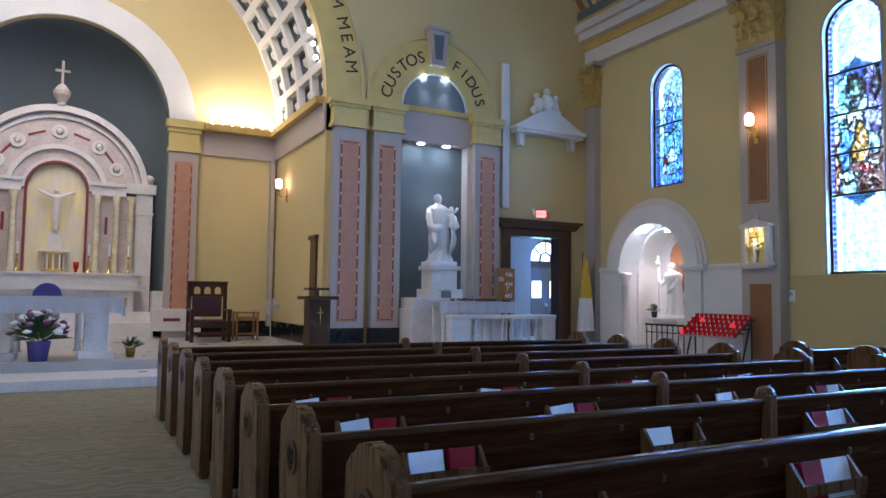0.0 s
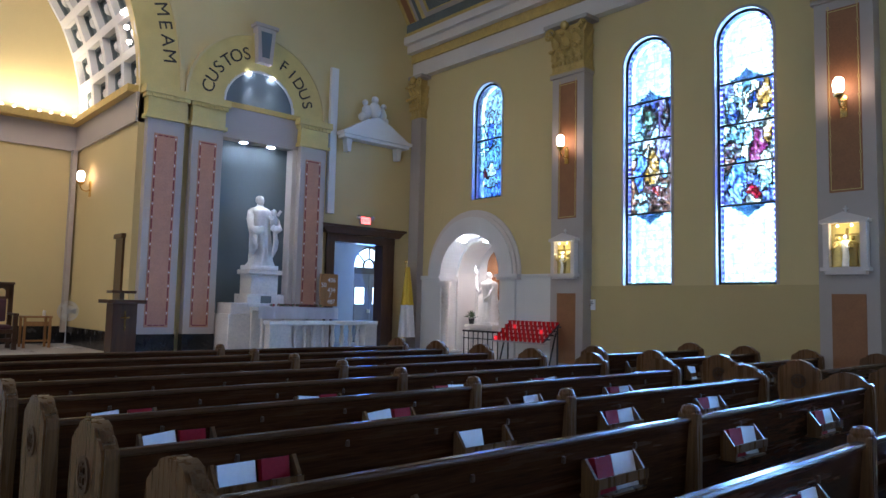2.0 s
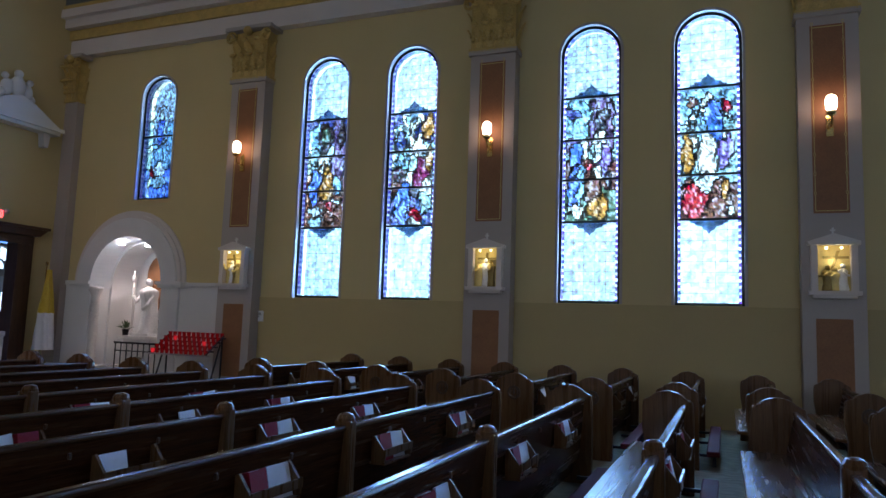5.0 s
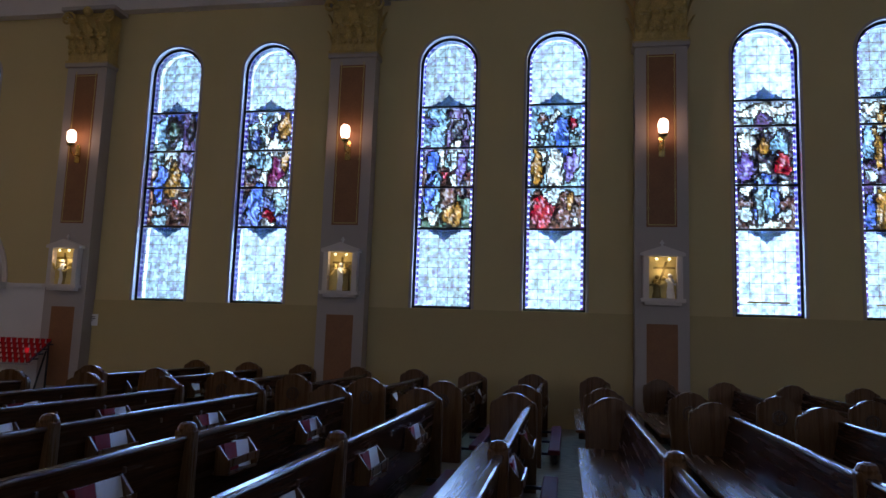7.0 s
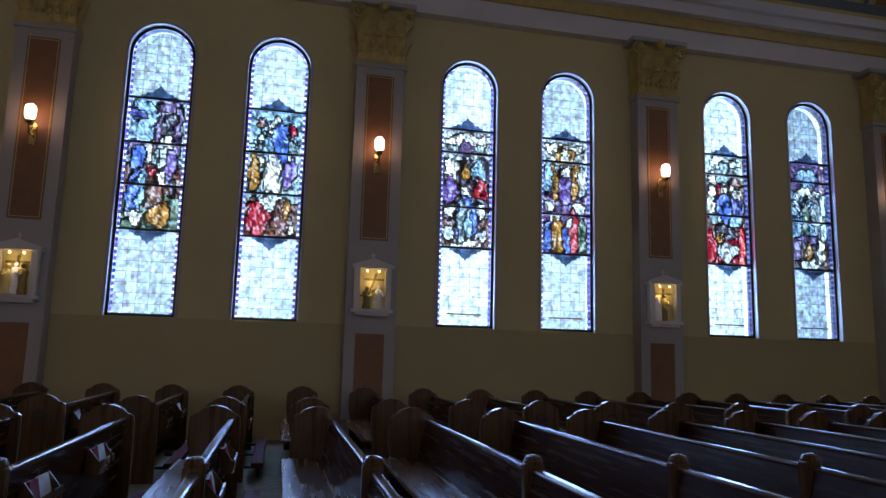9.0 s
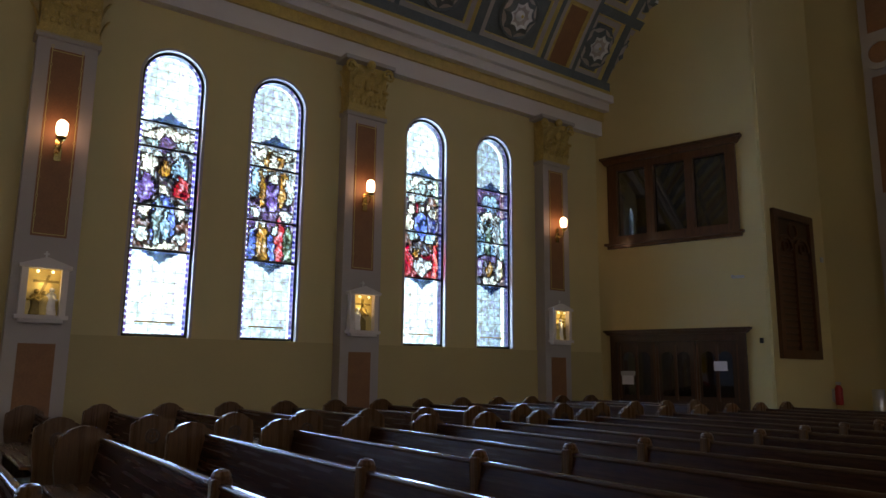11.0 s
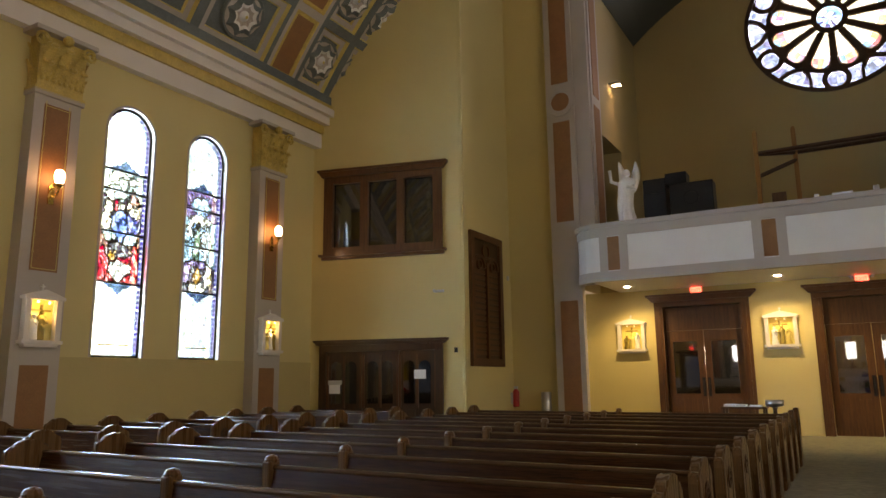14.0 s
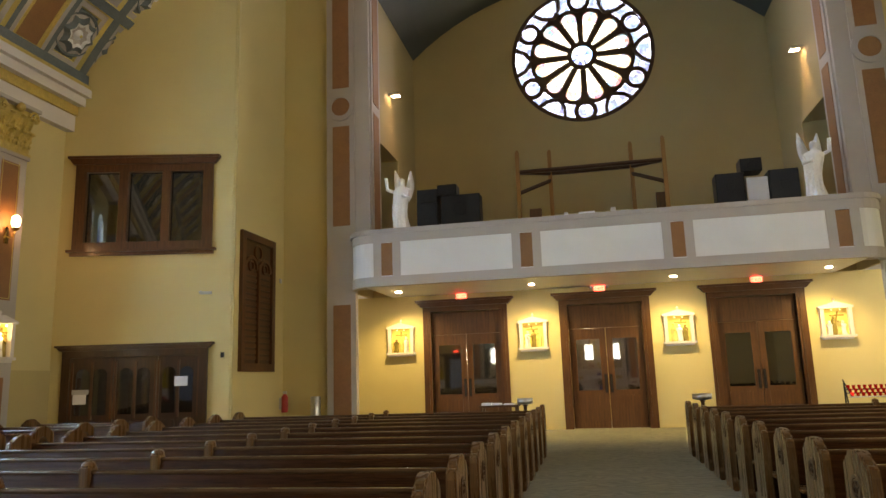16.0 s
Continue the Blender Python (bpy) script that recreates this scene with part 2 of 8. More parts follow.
# carpet with a small scrolling figure
M_CARPET = material("patterned_carpet", (0.26, 0.235, 0.165), 0.95, vary=0.12, scale=1.0, fine=120, bump=0.4, spec=0.1)
nt = M_CARPET.node_tree
wv = nt.nodes.new("ShaderNodeTexWave")
wv.wave_type, wv.rings_direction = "RINGS", "Z"
wv.inputs["Scale"].default_value, wv.inputs["Distortion"].default_value, wv.inputs["Detail"].default_value = 2.2, 14, 1
wv.inputs["Detail Scale"].default_value = 1.4
tc = nt.nodes.new("ShaderNodeTexCoord")
mx = nt.nodes.new("ShaderNodeMix")
mx.data_type, mx.blend_type = "RGBA", "MULTIPLY"
wr = nt.nodes.new("ShaderNodeValToRGB")
wr.color_ramp.elements[0].color, wr.color_ramp.elements[1].color = (0.72, 0.74, 0.70, 1), (1.05, 1.03, 1.0, 1)
mx.inputs["Factor"].default_value = 0.8
old = nt.nodes["Principled BSDF"].inputs["Base Color"].links[0].from_socket
nt.links.new(tc.outputs["Object"], wv.inputs["Vector"])
nt.links.new(wv.outputs["Fac"], wr.inputs[0])
nt.links.new(old, mx.inputs["A"])
nt.links.new(wr.outputs[0], mx.inputs["B"])
nt.links.new(mx.outputs["Result"], nt.nodes["Principled BSDF"].inputs["Base Color"])

M_SKYGLOW = material("bright_hazy_sky", (0.5, 0.5, 0.5), 0.9, emit=(0.64, 0.86, 1.0), emit_power=2.6)

# ---------------- building helpers ----------------
BASE = {}


def thing(name, place, label, category, group="", kind=""):
    ob = new(name)
    ob.location = place
    ob.empty_display_size = 0.1
    BASE[ob] = Vector(place)
    return tagged(ob, label, category, group, kind)


def mesh_of(name, bm, mat, origin, smooth):
    bmesh.ops.recalc_face_normals(bm, faces=bm.faces)
    bmesh.ops.translate(bm, verts=bm.verts, vec=-origin)
    me = bpy.data.meshes.new(name)
    bm.to_mesh(me)
    bm.free()
    for m in (mat if isinstance(mat, (list, tuple)) else [mat]):
        me.materials.append(m)
    if smooth:
        me.shade_smooth()
    return me


def part(name, bm, mat, parent, label="", smooth=False):
    """Link a bmesh, given in world metres, as one mesh under its thing or part."""
    ob = new(name, mesh_of(name, bm, mat, BASE[parent], smooth))
    ob.parent = parent
    BASE[ob] = BASE[parent]
    return tagged(ob, label)


def solo(name, bm, mat, label, category, kind="", group="", smooth=False, base=(0, 0, 0)):
    """One mesh as a thing of its own."""
    ob = new(name, mesh_of(name, bm, mat, Vector(base), smooth))
    ob.location = base
    BASE[ob] = Vector(base)
    return tagged(ob, label, category, group, kind)


def box(bm, x0, x1, y0, y1, z0, z1, bevel=0.0, mi=0):
    vs = [bm.verts.new((x, y, z)) for x in (x0, x1) for y in (y0, y1) for z in (z0, z1)]
    fs = [bm.faces.new([vs[i] for i in q]) for q in ((0, 1, 3, 2), (4, 6, 7, 5), (0, 4, 5, 1), (2, 3, 7, 6), (0, 2, 6, 4), (1, 5, 7, 3))]
    for f in fs:
        f.material_index = mi
    if bevel:
        es = list({e for f in fs for e in f.edges})
        r = bmesh.ops.bevel(bm, geom=es, offset=bevel, segments=2, profile=0.5, affect="EDGES")
        for f in r["faces"]:
            f.material_index = mi
    return vs


def boxed(*a, bevel=0.0):
    bm = bmesh.new()
    box(bm, *a, bevel=bevel)
    return bm


def side_map(u, n, z):
    return (SIDE + n, u, z)


def left_map(u, n, z):
    return (2 * AXIS - SIDE - n, u, z)


def front_map(u, n, z):
    return (u, FRONT + n, z)


def rear_map(u, n, z):
    return (u, REAR - n, z)


def prism(bm, pts, n0, n1, to, mi=0):
    """A flat outline of (u, z) given depth from n0 to n1 on a wall."""
    a = [bm.verts.new(to(u, n0, z)) for u, z in pts]
    b = [bm.verts.new(to(u, n1, z)) for u, z in pts]
    k = len(pts)
    fs = [bm.faces.new(a), bm.faces.new(b)]
    for i in range(k):
        fs.append(bm.faces.new((a[i], a[(i + 1) % k], b[(i + 1) % k], b[i])))
    for f in fs:
        f.material_index = mi
    return fs


def rect(u0, u1, z0, z1):
    return [(u0, z0), (u1, z0), (u1, z1), (u0, z1)]


def arc(cu, cz, r, a0, a1, k):
    return [(cu + r * math.cos(radians(a0 + (a1 - a0) * i / k)), cz + r * math.sin(radians(a0 + (a1 - a0) * i / k))) for i in range(k + 1)]


def over_arch(u0, u1, c, zs, r, ztop, k=20):
    """The wall outline over a round arch, from u0 to u1."""
    return [(u0, zs), (u0, ztop), (u1, ztop), (u1, zs)] + [p for p in arc(c, zs, r, 0, 180, k)]


def arch_ring(bm, c, zs, r0, r1, n0, n1, to, a0=0, a1=180, k=32, mi=0):
    """A round band, piece by piece, so that every face stays flat."""
    for i in range(k):
        b0, b1 = a0 + (a1 - a0) * i / k, a0 + (a1 - a0) * (i + 1) / k
        pts = [arc(c, zs, r0, b0, b1, 1)[0], arc(c, zs, r1, b0, b1, 1)[0], arc(c, zs, r1, b0, b1, 1)[1], arc(c, zs, r0, b0, b1, 1)[1]]
        prism(bm, pts, n0, n1, to, mi)
    bmesh.ops.remove_doubles(bm, verts=bm.verts, dist=0.0005)


def lathe(bm, profile, cx, cy, k=20, mi=0, sx=1.0, sy=1.0):
    """Turn a profile of (radius, z) about an upright axis."""
    rings = []
    for r, z in profile:
        rings.append([bm.verts.new((cx + sx * r * math.cos(2 * math.pi * i / k), cy + sy * r * math.sin(2 * math.pi * i / k), z)) for i in range(k)])
    for a, b in zip(rings, rings[1:]):
        for i in range(k):
            bm.faces.new((a[i], a[(i + 1) % k], b[(i + 1) % k], b[i])).material_index = mi
    bm.faces.new(rings[0]).material_index = mi
    bm.faces.new(rings[-1]).material_index = mi


def tube(bm, pts, r, k=8, mi=0):
    """A round bar along points."""
    pts = [Vector(p) for p in pts]
    rings = []
    for i, p in enumerate(pts):
        d = (pts[min(i + 1, len(pts) - 1)] - pts[max(i - 1, 0)]).normalized()
        s = d.orthogonal().normalized() if abs(d.z) < 0.99 else Vector((1, 0, 0))
        if abs(d.z) < 0.99:
            s = d.cross(Vector((0, 0, 1))).normalized()
        t = d.cross(s).normalized()
        rings.append([bm.verts.new(p + r * (math.cos(2 * math.pi * j / k) * s + math.sin(2 * math.pi * j / k) * t)) for j in range(k)])
    for a, b in zip(rings, rings[1:]):
        for j in range(k):
            bm.faces.new((a[j], a[(j + 1) % k], b[(j + 1) % k], b[j])).material_index = mi
    bm.faces.new(rings[0]).material_index = mi
    bm.faces.new(rings[-1]).material_index = mi


def ball(bm, c, r, k=12, squash=(1, 1, 1), mi=0):
    res = bmesh.ops.create_uvsphere(bm, u_segments=k, v_segments=max(6, k // 2), radius=1)
    for v in res["verts"]:
        v.co = Vector((c[0] + v.co.x * r * squash[0], c[1] + v.co.y * r * squash[1], c[2] + v.co.z * r * squash[2]))
    for f in {f for v in res["verts"] for f in v.link_faces}:
        f.material_index = mi
# ---------------- floor and chancel steps ----------------
solo("floor", boxed(-13.2, 13.2, -20.4, 13.1, -0.2, 0.0), M_CARPET, "olive grey carpet with a small scroll figure", "floor", "structure")
solo("step", boxed(-6.6, 6.2, 11.9, 13.1, 0.0, 0.16, bevel=0.012), M_MARBLE, "pale marble step up to the altar", "step", "structure")
solo("chancel_floor", boxed(-13.2, 15.0, 13.1, 22.5, -0.2, 0.32, bevel=0.012), M_TILE, "pale stone chancel floor", "floor", "structure")

# ---------------- window walls ----------------
WZ0, WR, WZS = 1.95, 0.54, 6.44
WINS = [c + d for c in BAYS for d in (0.985, -0.985)]


def window_wall(to, name, alcove):
    bm = bmesh.new()
    edges = [-14.4]
    for c in sorted(WINS):
        edges += [c - WR, c + WR]
        prism(bm, rect(c - WR, c + WR, 0, WZ0), 0, 0.42, to)
        prism(bm, over_arch(c - WR, c + WR, c, WZS, WR, 9.3), 0, 0.42, to)
    last = 15.05
    if alcove:
        last = 11.3
        prism(bm, over_arch(11.3, 13.8, 12.55, 2.2, 1.25, 3.95), 0.01, 0.42, to)
        prism(bm, rect(13.8, 15.05, 0, 9.3), 0, 0.42, to)
        prism(bm, rect(11.3, 11.65, 3.95, 9.3), 0, 0.42, to)
        prism(bm, rect(12.65, 13.8, 3.95, 9.3), 0, 0.42, to)
        prism(bm, rect(11.65, 12.65, 3.95, 4.12), 0, 0.42, to)
        prism(bm, over_arch(11.65, 12.65, 12.15, 6.53, 0.5, 9.3), 0, 0.42, to)
    edges.append(last)
    for a, b in zip(edges[::2], edges[1::2]):
        prism(bm, rect(a, b, 0, 9.3), 0, 0.42, to)
    return solo(name, bm, M_YELLOW, "cream yellow plaster wall with round-arched windows", "wall", "structure")


window_wall(side_map, "wall_east", True)
window_wall(left_map, "wall_west", False)

PILS = [9.42, 3.95, -1.51, -6.97, -12.43]
stops = [PILS[0] - 0.44] + [q for p in PILS[1:] for q in (p + 0.44, p - 0.44)] + [-14.3]
for a, b in zip(stops[::2], stops[1::2]):
    bm = bmesh.new()
    prism(bm, rect(b, a, 0, 1.90), -0.03, 0.0, side_map)
    prism(bm, rect(b, a, 1.90, 1.94), -0.045, 0.0, side_map)
    solo("dado_east", bm, M_DADO, "tan dado below the window sills", "dado", "structure")
for a, b in ((9.86, 11.3), (13.8, 14.55)):
    bm = bmesh.new()
    prism(bm, rect(a, b, 0, 2.14), -0.03, 0.0, side_map)
    prism(bm, rect(a, b, 2.14, 2.22), -0.07, 0.0, side_map)
    solo("dado_alcove", bm, M_WHITE, "white wall panelling beside the alcove", "dado", "structure")

# sloping grey reveals round every window, one trim each
for c in WINS + [12.15]:
    r, zs, z0 = (0.5, 6.53, 4.12) if c == 12.15 else (WR, WZS, WZ0)
    bm = bmesh.new()
    arch_ring(bm, c, zs, r - 0.004, r + 0.045, -0.012, 0.13, side_map, k=24)
    prism(bm, rect(c - r - 0.045, c - r + 0.004, z0, zs), -0.012, 0.13, side_map)
    prism(bm, rect(c + r - 0.004, c + r + 0.045, z0, zs), -0.012, 0.13, side_map)
    solo("trim", bm, M_TRIM, "grey painted window reveal", "trim", "structure")

for s, x in ((1, 14.4), (-1, -15.0)):
    solo("backdrop", boxed(x, x + 0.1, -18, 18, -1, 13), M_SKYGLOW, "bright hazy sky outside the windows", "sky", "structure")
solo("backdrop", boxed(-6, 6, -26.1, -26.0, 6, 20), M_SKYGLOW, "bright hazy sky outside the rose window", "sky", "structure")
solo("backdrop", boxed(10, 16, 19.0, 19.1, -1, 5), M_SKYGLOW, "bright hazy sky outside the porch", "sky", "structure")

# ---------------- entablature and vault ----------------
def entablature(to, u0, u1, name):
    t = thing(name, to(0, 0, 7.75), "moulded cornice with a gold band below the vault", "cornice", kind="structure")
    for nm, z0, z1, n, m in (("frieze", 7.72, 8.12, -0.20, M_CORNICE), ("gold_band", 8.12, 8.36, -0.26, M_GOLD), ("moulding", 8.36, 8.58, -0.42, M_CORNICE),
                             ("cornice_edge", 8.58, 8.78, -0.55, M_CORNICE), ("gold_edge", 8.78, 8.90, -0.50, M_GOLD), ("cove_moulding", 8.90, 9.16, -0.46, M_GREYBLUE)):
        b = bmesh.new()
        prism(b, rect(u0, u1, z0, z1), n, 0.0, to)
        part(nm, b, m, t)
    return t


entablature(side_map, -14.6, 14.9, "cornice_east")
entablature(left_map, -14.6, 14.9, "cornice_west")

VC, VR, VA = 1.44, 14.4, 58.3
def vault_point(a, y, d=0.0):
    return Vector((AXIS + (VR + d) * math.sin(radians(a)), y, VC + (VR + d) * math.cos(radians(a))))


bm = bmesh.new()
ribs = [15.0] + [q for p in [14.88] + PILS for q in (p + 0.5, p - 0.5)][1:] + [-14.2, -15.6]
cuts = []
for a, b in zip(ribs, ribs[1:]):
    if a - b > 3:
        cuts += [(a, (a + b) / 2, 0), ((a + b) / 2, b, 0)]
    elif a - b > 0.02:
        cuts.append((a, b, 1 if a - b < 1.05 else 0))
angs = [-VA + 2 * VA * i / 16 for i in range(17)]


def coffer(y0, y1, a0, a1, rib):
    """One ceiling panel: rib, step, field and a round medallion."""
    def ring(inset, d):
        ia = inset / VR * 57.3
        n = 3
        top = [bm.verts.new(vault_point(a0 + ia + (a1 - a0 - 2 * ia) * i / n, y0 - inset, d)) for i in range(n + 1)]
        low = [bm.verts.new(vault_point(a1 - ia - (a1 - a0 - 2 * ia) * i / n, y1 + inset, d)) for i in range(n + 1)]
        return top + low
    if rib:
        steps = [(0, 0, 2), (0.10, 0.0, 3), (0.13, 0.03, 3), (0.20, 0.03, 4)]
    else:
        steps = [(0, 0, 0), (0.12, 0.0, 1), (0.16, 0.10, 2), (0.30, 0.10, 1), (0.33, 0.16, 0)]
    rings = [ring(i, d) for i, d, _ in steps]
    for (p, q), s in zip(zip(rings, rings[1:]), steps):
        k = len(p)
        for i in range(k):
            bm.faces.new((p[i], p[(i + 1) % k], q[(i + 1) % k], q[i])).material_index = s[2]
    r = rings[-1]
    for i in range(3):
        bm.faces.new((r[i], r[i + 1], r[6 - i], r[7 - i])).material_index = steps[-1][2]
    if not rib:
        ym, am = (y0 + y1) / 2, (a0 + a1) / 2
        c = vault_point(am, ym, 0.13)
        nrm = (Vector((AXIS, ym, VC)) - c).normalized()
        s, t = Vector((0, 1, 0)), nrm.cross(Vector((0, 1, 0)))
        prev = None
        for rr, h, mi in ((0.60, 0.0, 0), (0.56, 0.05, 0), (0.50, 0.02, 0), (0.44, 0.06, 2), (0.30, 0.14, 0), (0.22, 0.10, 5), (0.13, 0.06, 2), (0.04, 0.16, 5)):
            cur = [bm.verts.new(c + (rr * (1 + (0.16 * math.cos(8 * 2 * math.pi * j / 24) if 0.15 < rr < 0.5 else 0))) * (math.cos(2 * math.pi * j / 24) * s + math.sin(2 * math.pi * j / 24) * t) + nrm * h) for j in range(24)]
            if prev:
                for j in range(24):
                    bm.faces.new((prev[j], prev[(j + 1) % 24], cur[(j + 1) % 24], cur[j])).material_index = mi
            prev = cur
        bm.faces.new(prev).material_index = 1


for y0, y1, rib in cuts:
    for a0, a1 in zip(angs, angs[1:]):
        coffer(y0, y1, a0, a1, rib)
solo("ceiling", bm, [M_GREYBLUE, M_GOLDPAINT, M_TRIM, M_GOLD, M_BROWN, M_WHITE], "coffered barrel vault with medallions in grey-blue and gold", "ceiling", "structure")
# unseen side blocks and lid added to stop sky light leaking over the walls
for x in (12.3, -13.3):
    solo("attic_light_block", boxed(x, x + 0.4, -16.0, 15.2, 9.3, 16.5), M_DARKWOOD, "unseen block against sky light above the vault spring", "wall", "structure")
solo("roof_light_block", boxed(-14.6, 14.2, -16.0, 15.2, 16.4, 16.6), M_DARKWOOD, "unseen lid against sky light over the vault", "roof", "structure")

# ---------------- chancel wall with its arch and side niche ----------------
CH = 5.15                        # half width of the chancel
NICHE = 7.53
bm = bmesh.new()
zt = 16.3
# nave side, one piece over the great arch
prism(bm, [(AXIS + CH, 5.85), (13.2, 5.85), (13.2, zt), (-13.8, zt), (-13.8, 5.85), (AXIS - CH, 5.85)] + arc(AXIS, 5.85, CH, 180, 0, 40)[1:-1], 0.0, 0.25, front_map)
solo("wall_chancel_upper", bm, M_YELLOW, "cream yellow gable wall over the chancel arch", "wall", "structure")
bm = bmesh.new()
prism(bm, rect(AXIS + CH, 6.60, 0.3, 5.85), 0, 0.25, front_map)
prism(bm, rect(8.46, 9.62, 0.3, 5.85), 0, 0.25, front_map)
prism(bm, rect(9.62, 11.36, 3.06, 5.85), 0, 0.25, front_map)
prism(bm, rect(11.36, 13.2, 0.0, 5.85), 0, 0.25, front_map)
prism(bm, rect(6.60, 8.46, 0.3, 0.9), 0, 0.25, front_map)
prism(bm, rect(-13.8, AXIS - CH, 0.3, 5.85), 0, 0.25, front_map)
solo("wall_chancel_lower", bm, M_YELLOW, "cream yellow wall beside the chancel", "wall", "structure")
bm = bmesh.new()
prism(bm, rect(6.60, 8.46, 0.9, 5.85), 0.25, 0.35, front_map)
solo("niche_back", bm, M_TEAL, "slate teal back wall of the statue niche", "wall", "structure")


def pilaster_front(name, u0, u1, n=-0.2, z0=0.32, zt=5.18, face=M_SALMON):
    """A grey pier with a salmon panel edged in red dashes."""
    t = thing(name, front_map((u0 + u1) / 2, n, z0), "grey pier with a salmon panel and red dashed border", "pilaster", "chancel piers", "structure")
    b = bmesh.new()
    prism(b, rect(u0, u1, 0.74, zt), n, 0.0, front_map)
    part("shaft", b, M_TRIM, t)
    b = bmesh.new()
    prism(b, rect(u0 - 0.01, u1 + 0.01, z0, 0.74), n - 0.02, 0.0, front_map)
    part("plinth", b, M_BLACK, t, "black marble plinth")
    c, w = (u0 + u1) / 2, (u1 - u0) / 2 - 0.14
    b = bmesh.new()
    prism(b, rect(c - w, c + w, 0.88, 4.88), n - 0.012, n, front_map)
    pan = part("panel", b, face, t)
    b = bmesh.new()
    z = 0.93
    while z < 4.8:
        for s in (-1, 1):
            prism(b, rect(c + s * (w - 0.035) - 0.014, c + s * (w - 0.035) + 0.014, z, z + 0.20), n - 0.018, n - 0.012, front_map)
            prism(b, rect(c + s * (w - 0.035) - 0.011, c + s * (w - 0.035) + 0.011, z + 0.225, z + 0.255), n - 0.018, n - 0.012, front_map, 1)
        z += 0.28
    for zz in (0.905, 4.83):
        for s in (-0.5, 0, 0.5):
            prism(b, rect(c + s * w - 0.05, c + s * w + 0.05, zz, zz + 0.026), n - 0.018, n - 0.012, front_map)
    part("border_inlay", b, [M_RED, M_WHITE], pan, "red and white inlaid border")
    b = bmesh.new()
    for a0, a1, d in ((5.18, 5.26, 0.07), (5.26, 5.62, 0.03), (5.62, 5.70, 0.07), (5.70, 5.85, 0.11)):
        prism(b, rect(u0 - d, u1 + d, a0, a1), n - d, 0.0, front_map)
    k = max(3, int((u1 - u0) / 0.09))
    for i in range(k):
        uu = u0 + (i + 0.5) * (u1 - u0) / k
        prism(b, rect(uu - 0.022, uu + 0.022, 5.63, 5.69), n - 0.095, n - 0.07, front_map)
    part("capital", b, M_GOLDPAINT, t, "pale gold block capital")
    return t


pilaster_front("pilaster", 4.98, 5.74)
pilaster_front("pilaster", 5.92, 6.60)
pilaster_front("pilaster", 8.56, 9.26)
# beam and lunette of the niche
t = thing("niche_arch", front_map(NICHE, 0, 5.1), "round arch over the statue niche with raised lettering", "arch", kind="structure")
b = bmesh.new()
prism(b, rect(6.60, 8.56, 5.10, 5.80), -0.06, 0.25, front_map)
part("beam", b, M_TRIM, t)
b = bmesh.new()
prism(b, rect(8.44, 8.565, 0.9, 5.10), -0.03, 0.255, front_map)
part("jamb", b, M_CORNICE, t)
b = bmesh.new()
prism(b, rect(6.60, 8.56, 5.80, 5.92), -0.10, 0.2, front_map)
part("gold_moulding", b, M_GOLD, t)
b = bmesh.new()
arch_ring(b, NICHE, 5.90, 0.88, 1.70, -0.05, 0.0, front_map)
part("arch_band", b, M_GOLDPAINT, t)
b = bmesh.new()
arch_ring(b, NICHE, 5.90, 1.70, 1.76, -0.08, 0.0, front_map)
part("outer_moulding", b, M_YELLOW, t)
b = bmesh.new()
arch_ring(b, NICHE, 5.90, 0.84, 0.90, -0.05, 0.02, front_map)
part("inner_moulding", b, M_WHITE, t)
b = bmesh.new()
prism(b, [(NICHE - 0.18, 6.95), (NICHE + 0.18, 6.95), (NICHE + 0.24, 7.78), (NICHE - 0.24, 7.78)], -0.22, 0.0, front_map)
prism(b, rect(NICHE - 0.29, NICHE + 0.29, 7.78, 7.86), -0.26, 0.0, front_map)
key = part("keystone", b, M_TRIM, t)
b = bmesh.new()
prism(b, [(NICHE - 0.09, 7.08), (NICHE + 0.09, 7.08), (NICHE + 0.14, 7.68), (NICHE - 0.14, 7.68)], -0.228, -0.221, front_map)
part("inset_panel", b, M_TEAL, key)
b = bmesh.new()
prism(b, arc(NICHE, 5.92, 0.86, 0, 180, 24), -0.022, -0.006, front_map)
part("lunette", b, M_TEAL, t, "dark teal lunette washed by lamps")


def letters(text, c, zc, r, mid, step, size, parent, to, n, mat):
    """Capitals set round an arch, one mesh a letter."""
    k = len(text)
    for i, ch in enumerate(text):
        a = mid + step * ((k - 1) / 2 - i)
        cu = bpy.data.curves.new("letter", "FONT")
        cu.body, cu.size, cu.extrude, cu.align_x = ch, size, 0.006, "CENTER"
        tmp = bpy.data.objects.new("letter", cu)
        scene.collection.objects.link(tmp)
        me = bpy.data.meshes.new_from_object(tmp.evaluated_get(bpy.context.evaluated_depsgraph_get()))
        bpy.data.objects.remove(tmp)
        th = radians(a - 90)
        for v in me.vertices:
            x, y, z = v.co
            u = c + (r + y - size * 0.35) * math.cos(radians(a)) + x * math.cos(th)
            w = zc + (r + y - size * 0.35) * math.sin(radians(a)) + x * math.sin(th)
            v.co = Vector(to(u, n - z, w)) - BASE[parent]
        me.materials.append(mat)
        ob = new("letter", me)
        ob.parent = parent
        BASE[ob] = BASE[parent]


letters("CUSTOS", NICHE, 5.90, 1.29, 138, 12.0, 0.40, t, front_map, -0.053, M_LETTER)
letters("FIDUS", NICHE, 5.90, 1.29, 40, 12.0, 0.40, t, front_map, -0.053, M_LETTER)

